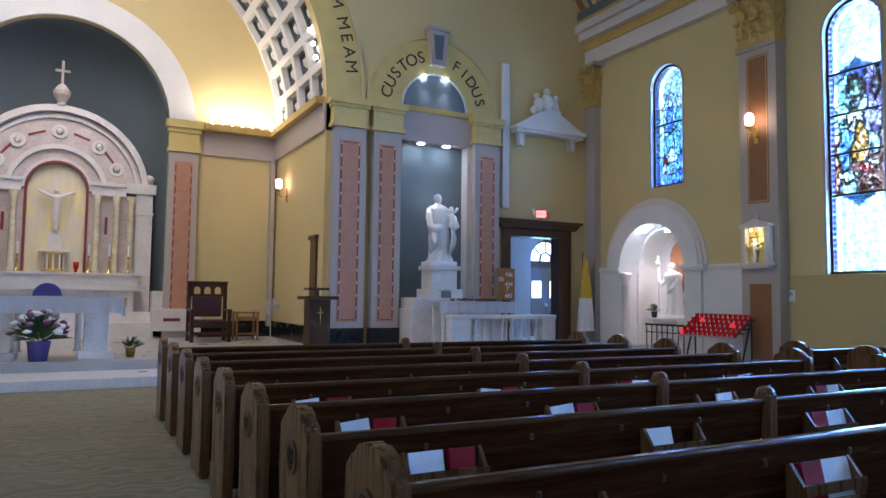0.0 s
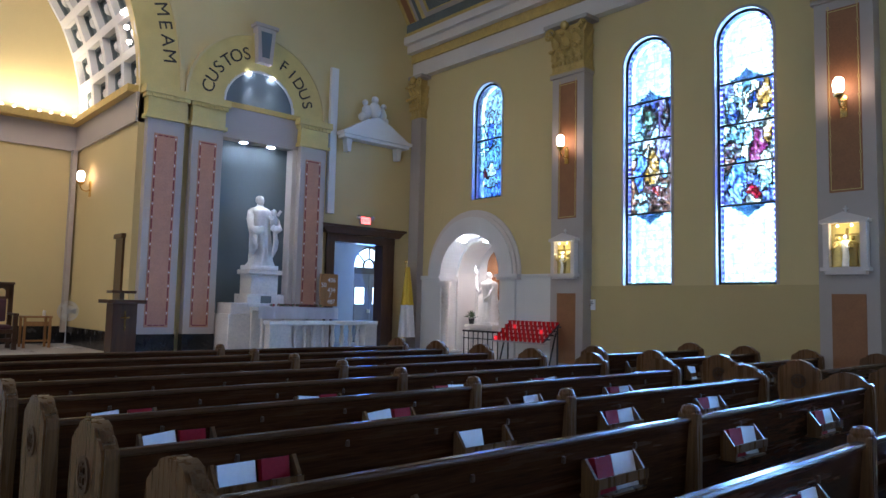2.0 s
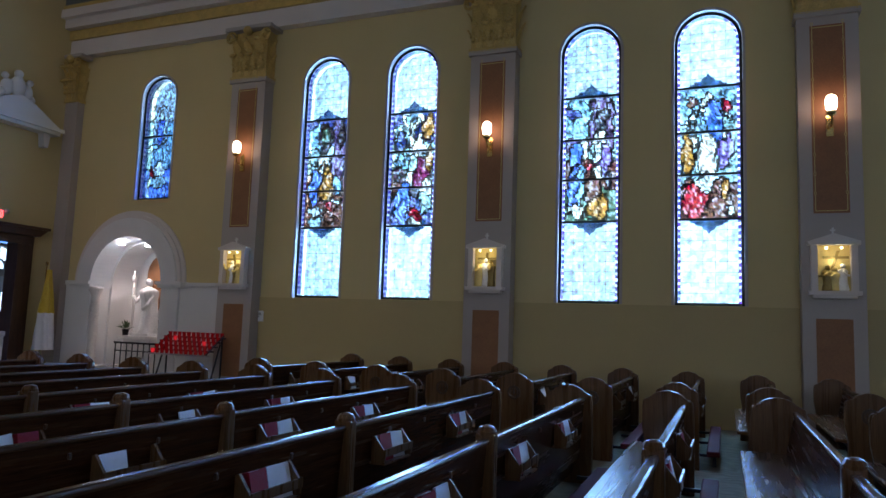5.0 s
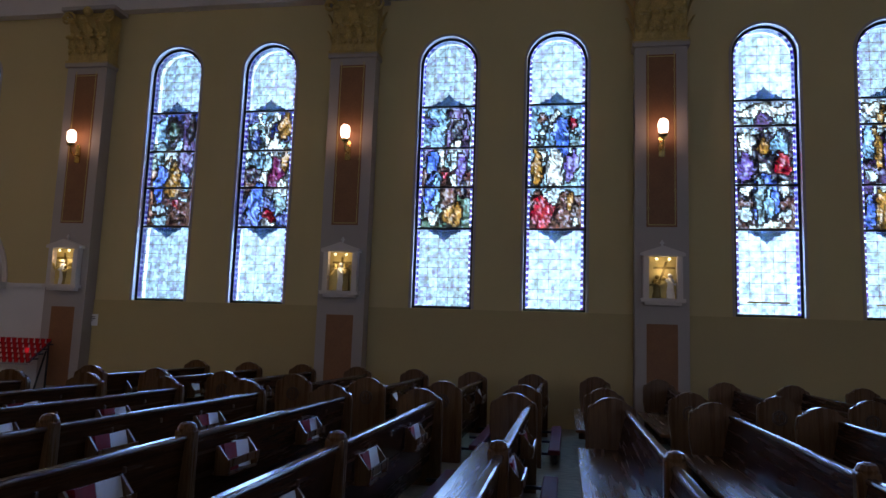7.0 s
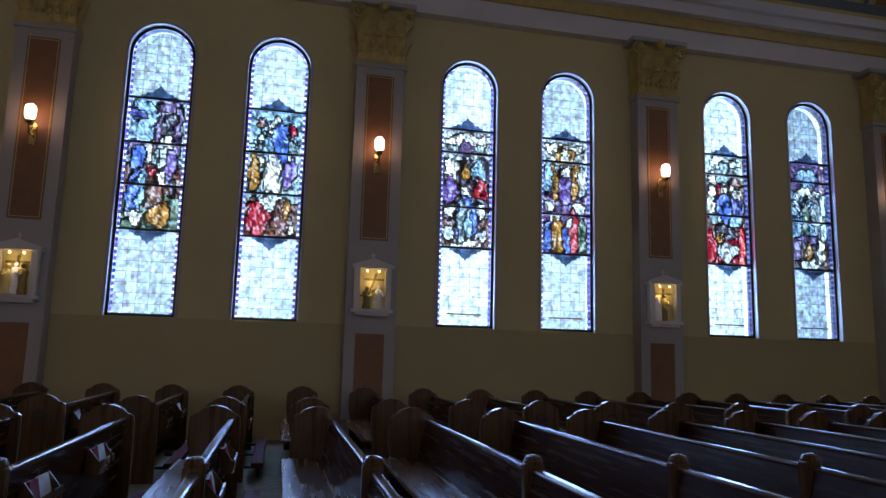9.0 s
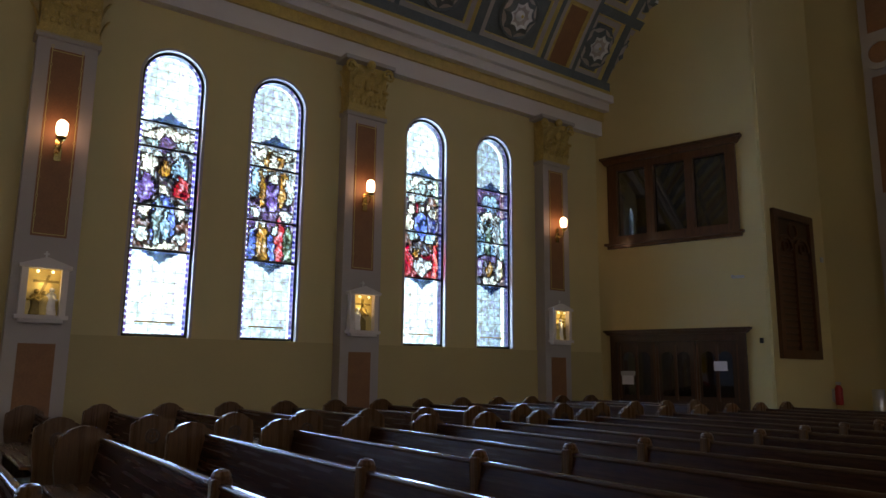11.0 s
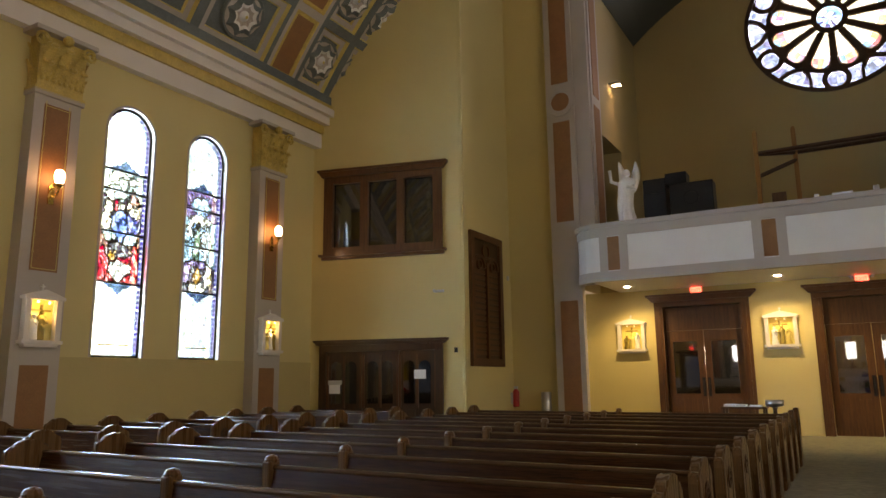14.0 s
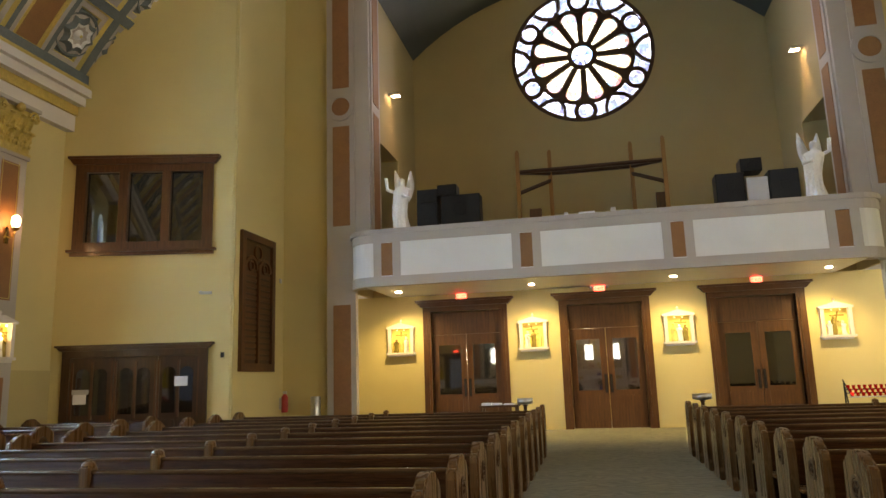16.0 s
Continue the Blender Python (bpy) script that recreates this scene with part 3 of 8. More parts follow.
# the great arch
t = thing("chancel_arch", front_map(AXIS, 0, 5.85), "great round chancel arch with painted inscription", "arch", kind="structure")
b = bmesh.new()
arch_ring(b, AXIS, 5.85, CH - 0.02, CH + 0.80, -0.06, 0.0, front_map, k=48)
part("arch_band", b, M_GOLDPAINT, t)
b = bmesh.new()
arch_ring(b, AXIS, 5.85, CH + 0.80, CH + 0.88, -0.09, 0.0, front_map, k=48)
part("outer_moulding", b, M_YELLOW, t)
letters("MEAM", AXIS, 5.85, CH + 0.60, 12.5, 3.3, 0.40, t, front_map, -0.063, M_LETTER)
letters("M", AXIS, 5.85, CH + 0.60, 22.4, 4.2, 0.40, t, front_map, -0.063, M_LETTER)

# chancel side walls, coffered barrel, back wall with apse opening
BACKY = 19.3
bm = bmesh.new()
for s in (1, -1):
    x = AXIS + s * CH
    box(bm, min(x, x + s * 0.3), max(x, x + s * 0.3), FRONT + 0.25, BACKY, 0.3, 5.1)
solo("wall_chancel_side", bm, M_YELLOW, "yellow side wall of the chancel", "wall", "structure")
bm = bmesh.new()
for s in (1, -1):
    x = AXIS + s * CH
    box(bm, min(x - s * 0.06, x + s * 0.3), max(x - s * 0.06, x + s * 0.3), FRONT + 0.0, BACKY, 5.1, 5.72)
for u0, u1 in ((2.92, AXIS + CH), (AXIS - CH, -3.52)):
    box(bm, u0, u1, BACKY - 0.06, BACKY + 0.2, 5.1, 5.72)
box(bm, AXIS + CH - 0.16, AXIS + CH - 0.06, BACKY - 0.28, BACKY - 0.06, 0.6, 5.1)
solo("frieze_chancel", bm, M_TRIM, "grey frieze and corner strip round the chancel", "trim", "structure")
bm = bmesh.new()
for s in (1, -1):
    x = AXIS + s * CH
    box(bm, min(x - s * 0.22, x), max(x - s * 0.22, x), FRONT + 0.1, BACKY, 5.72, 5.88)
for u0, u1 in ((2.92, AXIS + CH - 0.22), (AXIS - CH + 0.22, -3.52)):
    box(bm, u0, u1, BACKY - 0.34, BACKY, 5.72, 5.90)
solo("cornice_chancel", bm, M_GOLD, "gold cove cornice of the chancel", "cornice", "structure")
bm = bmesh.new()
for i in range(7):
    ball(bm, (3.1 + i * 0.26, BACKY - 0.25, 5.93), 0.03, 8)
solo("cove_bulbs", bm, M_BULB, "row of small warm cove bulbs", "lamp", "structure")
bm = bmesh.new()
for s in (1, -1):
    x = AXIS + s * CH
    box(bm, min(x - s * 0.03, x), max(x - s * 0.03, x), FRONT + 0.3, BACKY - 0.03, 0.32, 0.74)
for u0, u1 in ((2.95, AXIS + CH), (AXIS - CH, -3.55)):
    box(bm, u0, u1, BACKY - 0.03, BACKY + 0.2, 0.32, 0.74)
solo("baseboard_chancel", bm, M_BLACK, "black marble skirting of the chancel", "baseboard", "structure")

APC, APR, APZ = -0.33, 2.43, 5.80   # apse opening
bm = bmesh.new()
to_back = lambda u, n, z: (u, BACKY + n, z)
prism(bm, [(APC + APR, APZ), (AXIS + CH + 0.2, APZ), (AXIS + CH + 0.2, 11.4), (AXIS - CH - 0.2, 11.4), (AXIS - CH - 0.2, APZ), (APC - APR, APZ)] + arc(APC, APZ, APR, 180, 0, 32)[1:-1], 0, 0.3, to_back)
prism(bm, rect(APC + APR, AXIS + CH + 0.2, 0.3, APZ), 0, 0.3, to_back)
prism(bm, rect(AXIS - CH - 0.2, APC - APR, 0.3, APZ), 0, 0.3, to_back)
solo("wall_apse", bm, M_YELLOW, "yellow back wall of the chancel with its apse arch", "wall", "structure")
t = thing("apse_arch", (APC, BACKY, APZ), "grey-white moulded arch round the apse", "arch", kind="structure")
b = bmesh.new()
arch_ring(b, APC, APZ, APR - 0.03, APR + 0.62, -0.10, 0.0, to_back, k=40)
part("arch_band", b, M_WHITE, t)
for s in (1, -1):
    u0, u1 = sorted((APC + s * (APR - 0.02), APC + s * (APR + 0.70)))
    tp = thing("pilaster", (APC + s * (APR + 0.34), BACKY - 0.16, 0.32), "grey pier with a salmon panel and red dashed border", "pilaster", "apse piers", "structure")
    b = bmesh.new()
    prism(b, rect(u0, u1, 0.32, 5.1), -0.16, 0, to_back)
    part("shaft", b, M_TRIM, tp)
    b = bmesh.new()
    prism(b, rect(u0 + 0.14, u1 - 0.14, 0.9, 4.85), -0.172, -0.16, to_back)
    pn = part("panel", b, M_SALMON, tp)
    b = bmesh.new()
    for i in range(14):
        for uu in (u0 + 0.17, u1 - 0.17):
            prism(b, rect(uu - 0.014, uu + 0.014, 0.95 + i * 0.278, 1.14 + i * 0.278), -0.178, -0.172, to_back)
    part("border_inlay", b, M_RED, pn)
    b = bmesh.new()
    for a0, a1, d in ((5.1, 5.2, 0.05), (5.2, 5.6, 0.02), (5.6, 5.72, 0.05), (5.72, 5.92, 0.10)):
        prism(b, rect(u0 - d, u1 + d, a0, a1), -0.16 - d, 0, to_back)
    part("capital", b, M_GOLDPAINT, tp)
# apse: half round, teal
bm = bmesh.new()
k = 16
apse = [(APC + APR * 1.02 * math.cos(math.pi * i / k), BACKY + 0.3 + APR * 0.75 * math.sin(math.pi * i / k)) for i in range(k + 1)]
for (xa, ya), (xb, yb) in zip(apse, apse[1:]):
    bm.faces.new([bm.verts.new(p) for p in ((xa, ya, 0.3), (xb, yb, 0.3), (xb, yb, APZ), (xa, ya, APZ))])
for j in range(8):
    f0, f1 = math.cos(radians(90 * j / 8)), math.cos(radians(90 * (j + 1) / 8))
    z0, z1 = APZ + APR * 1.02 * math.sin(radians(90 * j / 8)), APZ + APR * 1.02 * math.sin(radians(90 * (j + 1) / 8))
    for (xa, ya), (xb, yb) in zip(apse, apse[1:]):
        q = lambda x, y, f, z: bm.verts.new((APC + (x - APC) * f, BACKY + 0.3 + (y - BACKY - 0.3) * f, z))
        bm.faces.new([q(xa, ya, f0, z0), q(xb, yb, f0, z0), q(xb, yb, f1, z1), q(xa, ya, f1, z1)])
bmesh.ops.remove_doubles(bm, verts=bm.verts, dist=0.002)
r = bmesh.ops.solidify(bm, geom=bm.faces[:], thickness=0.06)
solo("wall_apse_round", bm, M_TEAL, "slate teal half-round apse", "wall", "structure", smooth=True)

# coffered barrel of the chancel
bm = bmesh.new()
ys = [FRONT + 0.02 + (BACKY - FRONT - 0.02) * i / 4 for i in range(5)]
aa = [9 * i for i in range(21)]
def bar_pt(a, y, d):
    return (AXIS + (CH + d) * math.cos(radians(a)), y, 5.88 + (CH + d) * math.sin(radians(a)))
for y0, y1 in zip(ys, ys[1:]):
    for a0, a1 in zip(aa, aa[1:]):
        prev = None
        for ins, d, mi in ((0, 0, 0), (0.09, 0, 0), (0.10, 0.16, 0), (0.16, 0.16, 1), (0.17, 0.24, 1)):
            da = ins / CH * 57.3
            cur = [bm.verts.new(bar_pt(*p, d)) for p in ((a0 + da, y0 + ins), (a1 - da, y0 + ins), (a1 - da, y1 - ins), (a0 + da, y1 - ins))]
            if prev:
                for j in range(4):
                    bm.faces.new((prev[j], prev[(j + 1) % 4], cur[(j + 1) % 4], cur[j])).material_index = mi
            prev = cur
        bm.faces.new(prev).material_index = 1
        am, ym = (a0 + a1) / 2, (y0 + y1) / 2
        p = Vector(bar_pt(am, ym, 0.20))
        ball(bm, p, 0.14, 8, (1, 1, 1), 0)
solo("ceiling_chancel", bm, [M_WHITE, M_GREYBLUE], "white ribbed barrel vault with grey coffers and rosettes", "ceiling", "structure")
bm = bmesh.new()
for a in (11, 14.5, 18):
    ball(bm, bar_pt(a, FRONT + 0.42, -0.05), 0.055, 10)
solo("arch_lamps", bm, M_BULB, "three round lamps inside the chancel arch", "lamp", "structure", smooth=True)
solo("chancel_roof", boxed(-6.5, 6.0, 15.2, 22.4, 11.5, 11.7), M_DARKWOOD, "roof over the chancel", "roof", "structure")

# ---------------- rear of the nave ----------------
WWD = Vector((-0.967, -0.253, 0))
WWN = Vector((-0.253, 0.967, 0))      # towards the room
def booth_map(u, n, z):
    p = Vector((12.3, -14.3, 0)) + WWD * u - WWN * n
    return (p.x, p.y, z)
# window of the booth: u 0.3..3.65, z 4.64..7.0 ; doors u .25..3.6, z 0..2.47
bm = bmesh.new()
prism(bm, rect(-0.3, 0.42, 0, 12.6), 0, 0.2, booth_map)
prism(bm, rect(3.55, 4.16, 0, 13.6), 0, 0.2, booth_map)
prism(bm, rect(0.42, 3.55, 2.3, 4.75), 0, 0.2, booth_map)
prism(bm, rect(0.42, 3.55, 6.85, 13.4), 0, 0.2, booth_map)
solo("wall_booth", bm, M_YELLOW, "cream yellow wall with booth window and wooden doors", "wall", "structure")
bm = bmesh.new()
box(bm, 8.32, 8.52, -18.2, -15.33, 0, 14.6)
box(bm, 6.9, 8.52, -18.4, -18.2, 0, 15.4)
solo("wall_stair", bm, M_YELLOW, "cream yellow return wall beside the loft", "wall", "structure")
bm = bmesh.new()
mir = lambda x: 2 * AXIS - x
box(bm, mir(8.52), mir(8.32), -18.2, -15.33, 0, 14.6)
box(bm, mir(8.52), mir(6.9), -18.4, -18.2, 0, 15.4)
box(bm, mir(12.7), mir(8.32), -15.5, -15.33, 0, 13.4)
solo("wall_stair_west", bm, M_YELLOW, "cream yellow return wall beside the loft", "wall", "structure")
# piers either side of the loft opening
for s in (1, -1):
    fx = (lambda x: x) if s > 0 else mir
    xs = lambda a, b: (min(fx(a), fx(b)), max(fx(a), fx(b)))
    t = thing("loft_pier", (fx(6.5), -18.0, 0), "tall grey pier with terracotta panels and a ring", "pier", "loft piers", "structure")
    b = bmesh.new()
    box(b, *xs(6.14, 6.95), -18.2, -18.0, 0, 15.5)
    box(b, *xs(5.72, 6.14), -18.2, -18.06, 3.9, 15.5)
    box(b, *xs(5.68, 5.78), -19.0, -18.2, 5.2, 15.5)
    part("shaft", b, M_TRIM, t)
    for z0, z1 in ((0.3, 3.5), (5.68, 8.55), (9.7, 14.9)):
        b = bmesh.new()
        box(b, *xs(6.28, 6.77), -18.0, -17.985, z0, z1)
        part("panel", b, M_BROWN, t)
    to_pier = lambda u, n, z: (u, -18.0 - n, z)
    b = bmesh.new()
    arch_ring(b, fx(6.525), 9.13, 0.27, 0.42, -0.05, 0.0, to_pier, 0, 360, 32)
    part("ring", b, M_TRIM, t)
    b = bmesh.new()
    prism(b, arc(fx(6.525), 9.13, 0.27, 0, 345, 23), -0.02, -0.001, to_pier)
    part("roundel", b, M_BROWN, t)
    b = bmesh.new()
    for z0, z1 in ((5.5, 9.0), (9.3, 14.5)):
        box(b, *xs(5.665, 5.68), -18.85, -18.35, z0, z1)
    part("side_panel", b, M_BROWN, t)
# door wall below, loft above
DOORS = [3.56, -0.36, -4.30]
bm = bmesh.new()
u = -13.2
for c in sorted(DOORS):
    prism(bm, rect(u, c - 1.0, 0, 3.9), 0, 0.25, rear_map)
    prism(bm, rect(c - 1.0, c + 1.0, 3.38, 3.9), 0, 0.25, rear_map)
    u = c + 1.0
prism(bm, rect(u, 8.5, 0, 3.9), 0, 0.25, rear_map)
solo("wall_doors", bm, M_YELLOW, "cream yellow wall with three pairs of doors", "wall", "structure")
bm = bmesh.new()
LX0, LX1, LY = mir(5.72), 5.72, -23.4
RC, RZ, RR = AXIS - 0.02, 12.35, 2.41
# loft back wall with a round hole
k = 48
circ = arc(RC, RZ, RR, 0, 360, k)[:-1]
corner = [(LX1, RZ), (LX1, 16), (RC, 16), (LX0, 16), (LX0, RZ), (LX0, 4), (RC, 4), (LX1, 4)]
for q in range(4):
    seg = circ[q * k // 4:(q + 1) * k // 4 + 1] if q < 3 else circ[3 * k // 4:] + [circ[0]]
    c0, c1, c2 = corner[2 * q], corner[2 * q + 1], corner[(2 * q + 2) % 8]
    prism(bm, [c0, c1, c2] + seg[::-1], 0, 0.3, lambda u, n, z: (u, LY - n, z))
# the nave's yellow plaster colour, made about a third darker
M_LOFTWALL = material("darkened_yellow_plaster", (0.42, 0.33, 0.17), 0.7, vary=0.06, scale=0.8, fine=90, bump=0.05)
def slab(b, xa, sg, a, c_, y0, y1, z0, z1):
    box(b, min(xa + sg * a, xa + sg * c_), max(xa + sg * a, xa + sg * c_), y0, y1, z0, z1)
for xa, sg in ((LX1, 1), (LX0, -1)):
    slab(bm, xa, sg, 0, 0.2, LY, -21.1, 4, 16)
    slab(bm, xa, sg, 0, 0.2, -21.1, -18.2, 8.38, 16)
    # back, cheeks and soffit added to keep stray daylight out of the opening
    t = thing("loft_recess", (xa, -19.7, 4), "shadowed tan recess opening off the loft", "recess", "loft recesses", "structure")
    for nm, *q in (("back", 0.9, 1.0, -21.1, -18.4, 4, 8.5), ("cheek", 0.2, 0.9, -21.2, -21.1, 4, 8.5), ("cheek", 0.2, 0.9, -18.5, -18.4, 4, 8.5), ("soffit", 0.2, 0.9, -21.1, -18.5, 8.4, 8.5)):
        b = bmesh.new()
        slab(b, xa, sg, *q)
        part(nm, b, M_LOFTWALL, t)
solo("wall_loft", bm, M_LOFTWALL, "walls of the choir loft, nave plaster in a darker tone", "wall", "structure")
bm = bmesh.new()
lc, lr = 6.28, 8.94
half = math.degrees(math.asin(6.0 / lr))
pr = [(AXIS + lr * math.sin(radians(-half + 2 * half * i / 20)), lc + lr * math.cos(radians(-half + 2 * half * i / 20))) for i in range(21)]
for (xa, za), (xb, zb) in zip(pr, pr[1:]):
    vs = [bm.verts.new(p) for p in ((xa, -18.0, za), (xb, -18.0, zb), (xb, LY, zb), (xa, LY, za), (xa, -18.0, za + 0.2), (xb, -18.0, zb + 0.2), (xb, LY, zb + 0.2), (xa, LY, za + 0.2))]
    for f in ((0, 1, 2, 3), (4, 5, 6, 7), (0, 1, 5, 4), (2, 3, 7, 6)):
        bm.faces.new([vs[i] for i in f])
solo("ceiling_loft", bm, M_LOFT, "slate green barrel ceiling over the loft", "ceiling", "structure")
bm = bmesh.new()
prism(bm, [(AXIS - 6.3, lc + 6.5)] + [(x, z) for x, z in pr] + [(AXIS + 6.3, lc + 6.5), (AXIS + 6.3, 16.3), (AXIS - 6.3, 16.3)], 0, 0.2, lambda u, n, z: (u, -18.2 - n, z))
solo("wall_loft_arch", bm, M_YELLOW, "yellow wall over the loft arch", "wall", "structure")
solo("wall_rear_cap", boxed(-14, 14, -24.2, -24.0, -0.2, 9.2), M_WHITE, "outer wall behind the porch", "wall", "structure")

# balcony
t = thing("balcony", (AXIS, -17.4, 3.87), "white and grey balcony front with terracotta panels", "balcony", kind="structure")
FY = -17.3
def fascia_path(off):
    pts = []
    for i in range(7):
        a = radians(90 - 90 * i / 6)
        pts.append((LX1 - 0.25 + (0.72 + off) * math.cos(a), FY - 0.72 + (0.72 + off) * math.sin(a)))
    right = [(mir(x), y) for x, y in pts]
    return right[::-1] + pts
def band(z0, z1, o0, o1, mat, name):
    b = bmesh.new()
    pa, pb = fascia_path(o0), fascia_path(o1)
    for i in range(len(pa) - 1):
        v = [b.verts.new((*p, z)) for z in (z0, z1) for p in (pa[i], pa[i + 1], pb[i + 1], pb[i])]
        for f in ((0, 1, 2, 3), (4, 5, 6, 7), (0, 1, 5, 4), (2, 3, 7, 6)):
            b.faces.new([v[j] for j in f])
    bmesh.ops.remove_doubles(b, verts=b.verts, dist=0.0005)
    return part(name, b, mat, t)
band(3.87, 5.02, -0.02, -0.14, M_WHITE, "front_panel")
band(3.85, 4.10, 0.0, -0.14, M_TRIM, "lower_band")
band(4.99, 5.22, 0.0, -0.14, M_TRIM, "upper_band")
band(5.22, 5.34, 0.05, -0.20, M_TRIM, "coping")
for c in (5.05, 1.45, -2.16, -5.78):
    b = bmesh.new()
    box(b, c - 0.36, c - 0.15, FY - 0.10, FY, 4.10, 4.99)
    box(b, c + 0.15, c + 0.36, FY - 0.10, FY, 4.10, 4.99)
    part("stile", b, M_TRIM, t)
    part("panel", boxed(c - 0.15, c + 0.15, FY - 0.10, FY - 0.012, 4.12, 4.98), M_BROWN, t, "terracotta panel")
b = bmesh.new()
box(b, LX0, LX1, LY, FY - 0.13, 3.88, 4.05)
part("soffit", b, M_WHITE, t)
b = bmesh.new()
for xx in (5.2, 1.5, -2.15, -5.85):
    lathe(b, [(0.055, 3.872), (0.075, 3.862), (0.075, 3.88)], xx, -18.9, 16)
part("downlight_trim", b, M_COOLBULB, t, "lit recessed downlight")
# side closure behind the stair walls
bm = bmesh.new()
box(bm, 8.52, 13.4, -20.4, -20.2, 0, 9)
box(bm, -13.9, -9.1, -20.4, -20.2, 0, 9)
box(bm, 13.2, 13.4, -20.2, -14.6, 0, 9)
solo("wall_corner_rooms", bm, M_WHITE, "plain walls of the rooms behind the booth window", "wall", "structure")
# unseen slab added over the booth room to shut out sky light
bm = bmesh.new()
prism(bm, rect(-0.9, 4.1, 9.0, 9.2), 0.2, 5.4, booth_map)
solo("booth_light_seal", bm, M_WHITE, "unseen slab sealing the booth room from sky light", "ceiling", "structure")
# ---------------- pews ----------------
PITCH, ROW0, PEWH = 0.934, 2.28, 0.935


def end_outline(y):
    """Side view of a pew end: foot, waist, shoulders and a round head."""
    h = PEWH
    pts = [(-0.13, 0), (0.34, 0), (0.34, 0.10), (0.30, 0.16), (0.31, 0.45), (0.335, 0.60), (0.335, h - 0.15), (0.325, h - 0.10), (0.30, h - 0.083), (0.262, h - 0.08), (0.25, h - 0.06)]
    pts += [(0.105 + 0.145 * math.cos(radians(a)), h - 0.062 + 0.052 * math.sin(radians(a)) + 0.010 * math.sin(radians(a)) ** 8) for a in range(15, 180, 15)]
    pts += [(-0.04, h - 0.06), (-0.052, h - 0.08), (-0.09, h - 0.083), (-0.115, h - 0.10), (-0.125, h - 0.15), (-0.13, 0.5)]
    return [(y + u, z) for u, z in pts]


def pew(name, x0, x1, row, divider, ends, racks, label, group):
    """A bench facing the altar, its back towards the rear."""
    y = ROW0 + PITCH * row
    t = thing(name, ((x0 + x1) / 2, y, 0), label, "pew", group)
    for x in ends:
        b = bmesh.new()
        fs = prism(b, end_outline(y), x - 0.036, x + 0.036, lambda u, n, z: (n, u, z))
        bmesh.ops.bevel(b, geom=[e for e in b.edges if abs(e.verts[0].co.x - e.verts[1].co.x) < 1e-4], offset=0.012, segments=2, affect="EDGES")
        e = part("end_panel", b, M_END, t)
        s = -1 if x == x0 else 1
        b = bmesh.new()
        face = lambda u, n, z: (x + s * (0.036 + n), u, z)
        arch_ring(b, y + 0.105, 0.70, 0.060, 0.082, 0.0, 0.010, face, 0, 360, 20)
        for q in range(4):
            a = radians(45 + 90 * q)
            cu, cz = y + 0.105 + 0.030 * math.cos(a), 0.70 + 0.030 * math.sin(a)
            arch_ring(b, cu, cz, 0.018, 0.028, 0.0, 0.008, face, 0, 360, 10)
        part("medallion", b, M_DARKWOOD, e, "carved round medallion")
    xa, xb = x0 + 0.03, x1 - 0.03
    b = bmesh.new()
    v = [(xa, y - 0.055, 0.80), (xa, y - 0.025, 0.80), (xa, y + 0.055, 0.40), (xa, y + 0.02, 0.24), (xa, y - 0.01, 0.24)]
    A = [b.verts.new(p) for p in v]
    B = [b.verts.new((xb, p[1], p[2])) for p in v]
    b.faces.new(A), b.faces.new(B)
    for i in range(5):
        b.faces.new((A[i], A[(i + 1) % 5], B[(i + 1) % 5], B[i]))
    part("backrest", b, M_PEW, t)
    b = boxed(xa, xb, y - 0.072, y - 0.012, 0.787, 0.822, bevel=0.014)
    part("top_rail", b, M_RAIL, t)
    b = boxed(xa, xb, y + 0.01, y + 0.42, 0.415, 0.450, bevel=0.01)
    part("seat", b, M_SEAT, t, "seat lighter than the backrest")
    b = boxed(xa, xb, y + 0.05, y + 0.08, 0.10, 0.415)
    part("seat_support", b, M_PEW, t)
    for x in divider:
        b = boxed(x - 0.045, x + 0.045, y - 0.095, y + 0.02, 0.0, 0.85, bevel=0.012)
        lathe(b, [(0.055, 0.84), (0.058, 0.86), (0.045, 0.885), (0.02, 0.895)], x, y - 0.04, 12)
        part("divider_post", b, M_END, t)
    b = boxed(xa + 0.1, xb - 0.1, y - 0.34, y - 0.20, 0.13, 0.19, bevel=0.015)
    kn = part("kneeler", b, M_KNEELER, t, "padded maroon kneeler")
    for x in (xa + 0.3, (xa + xb) / 2, xb - 0.3):
        b = bmesh.new()
        box(b, x - 0.02, x + 0.02, y - 0.30, y - 0.05, 0.10, 0.13)
        box(b, x - 0.02, x + 0.02, y - 0.30, y - 0.26, 0.0, 0.12)
        part("kneeler_bracket", b, M_IRON, kn)
    if len(divider):
        for i in range(9):
            x = xa + 0.55 + i * (xb - xa - 1.1) / 8
            b = boxed(x - 0.010, x + 0.010, y - 0.062, y - 0.046, 0.705, 0.738, bevel=0.004)
            part("hat_clip", b, M_DARKWOOD, t)
    for x in racks:
        b = bmesh.new()
        for s in (-0.21, 0.21):
            prism(b, [(y - 0.05, 0.52), (y - 0.05, 0.70), (y - 0.07, 0.71), (y - 0.155, 0.60), (y - 0.15, 0.54), (y - 0.09, 0.52)], x + s - 0.01, x + s + 0.01, lambda u, n, z: (n, u, z))
        box(b, x - 0.22, x + 0.22, y - 0.158, y - 0.146, 0.575, 0.625)
        box(b, x - 0.21, x + 0.21, y - 0.15, y - 0.03, 0.52, 0.532)
        part("book_rack", b, M_END, t)
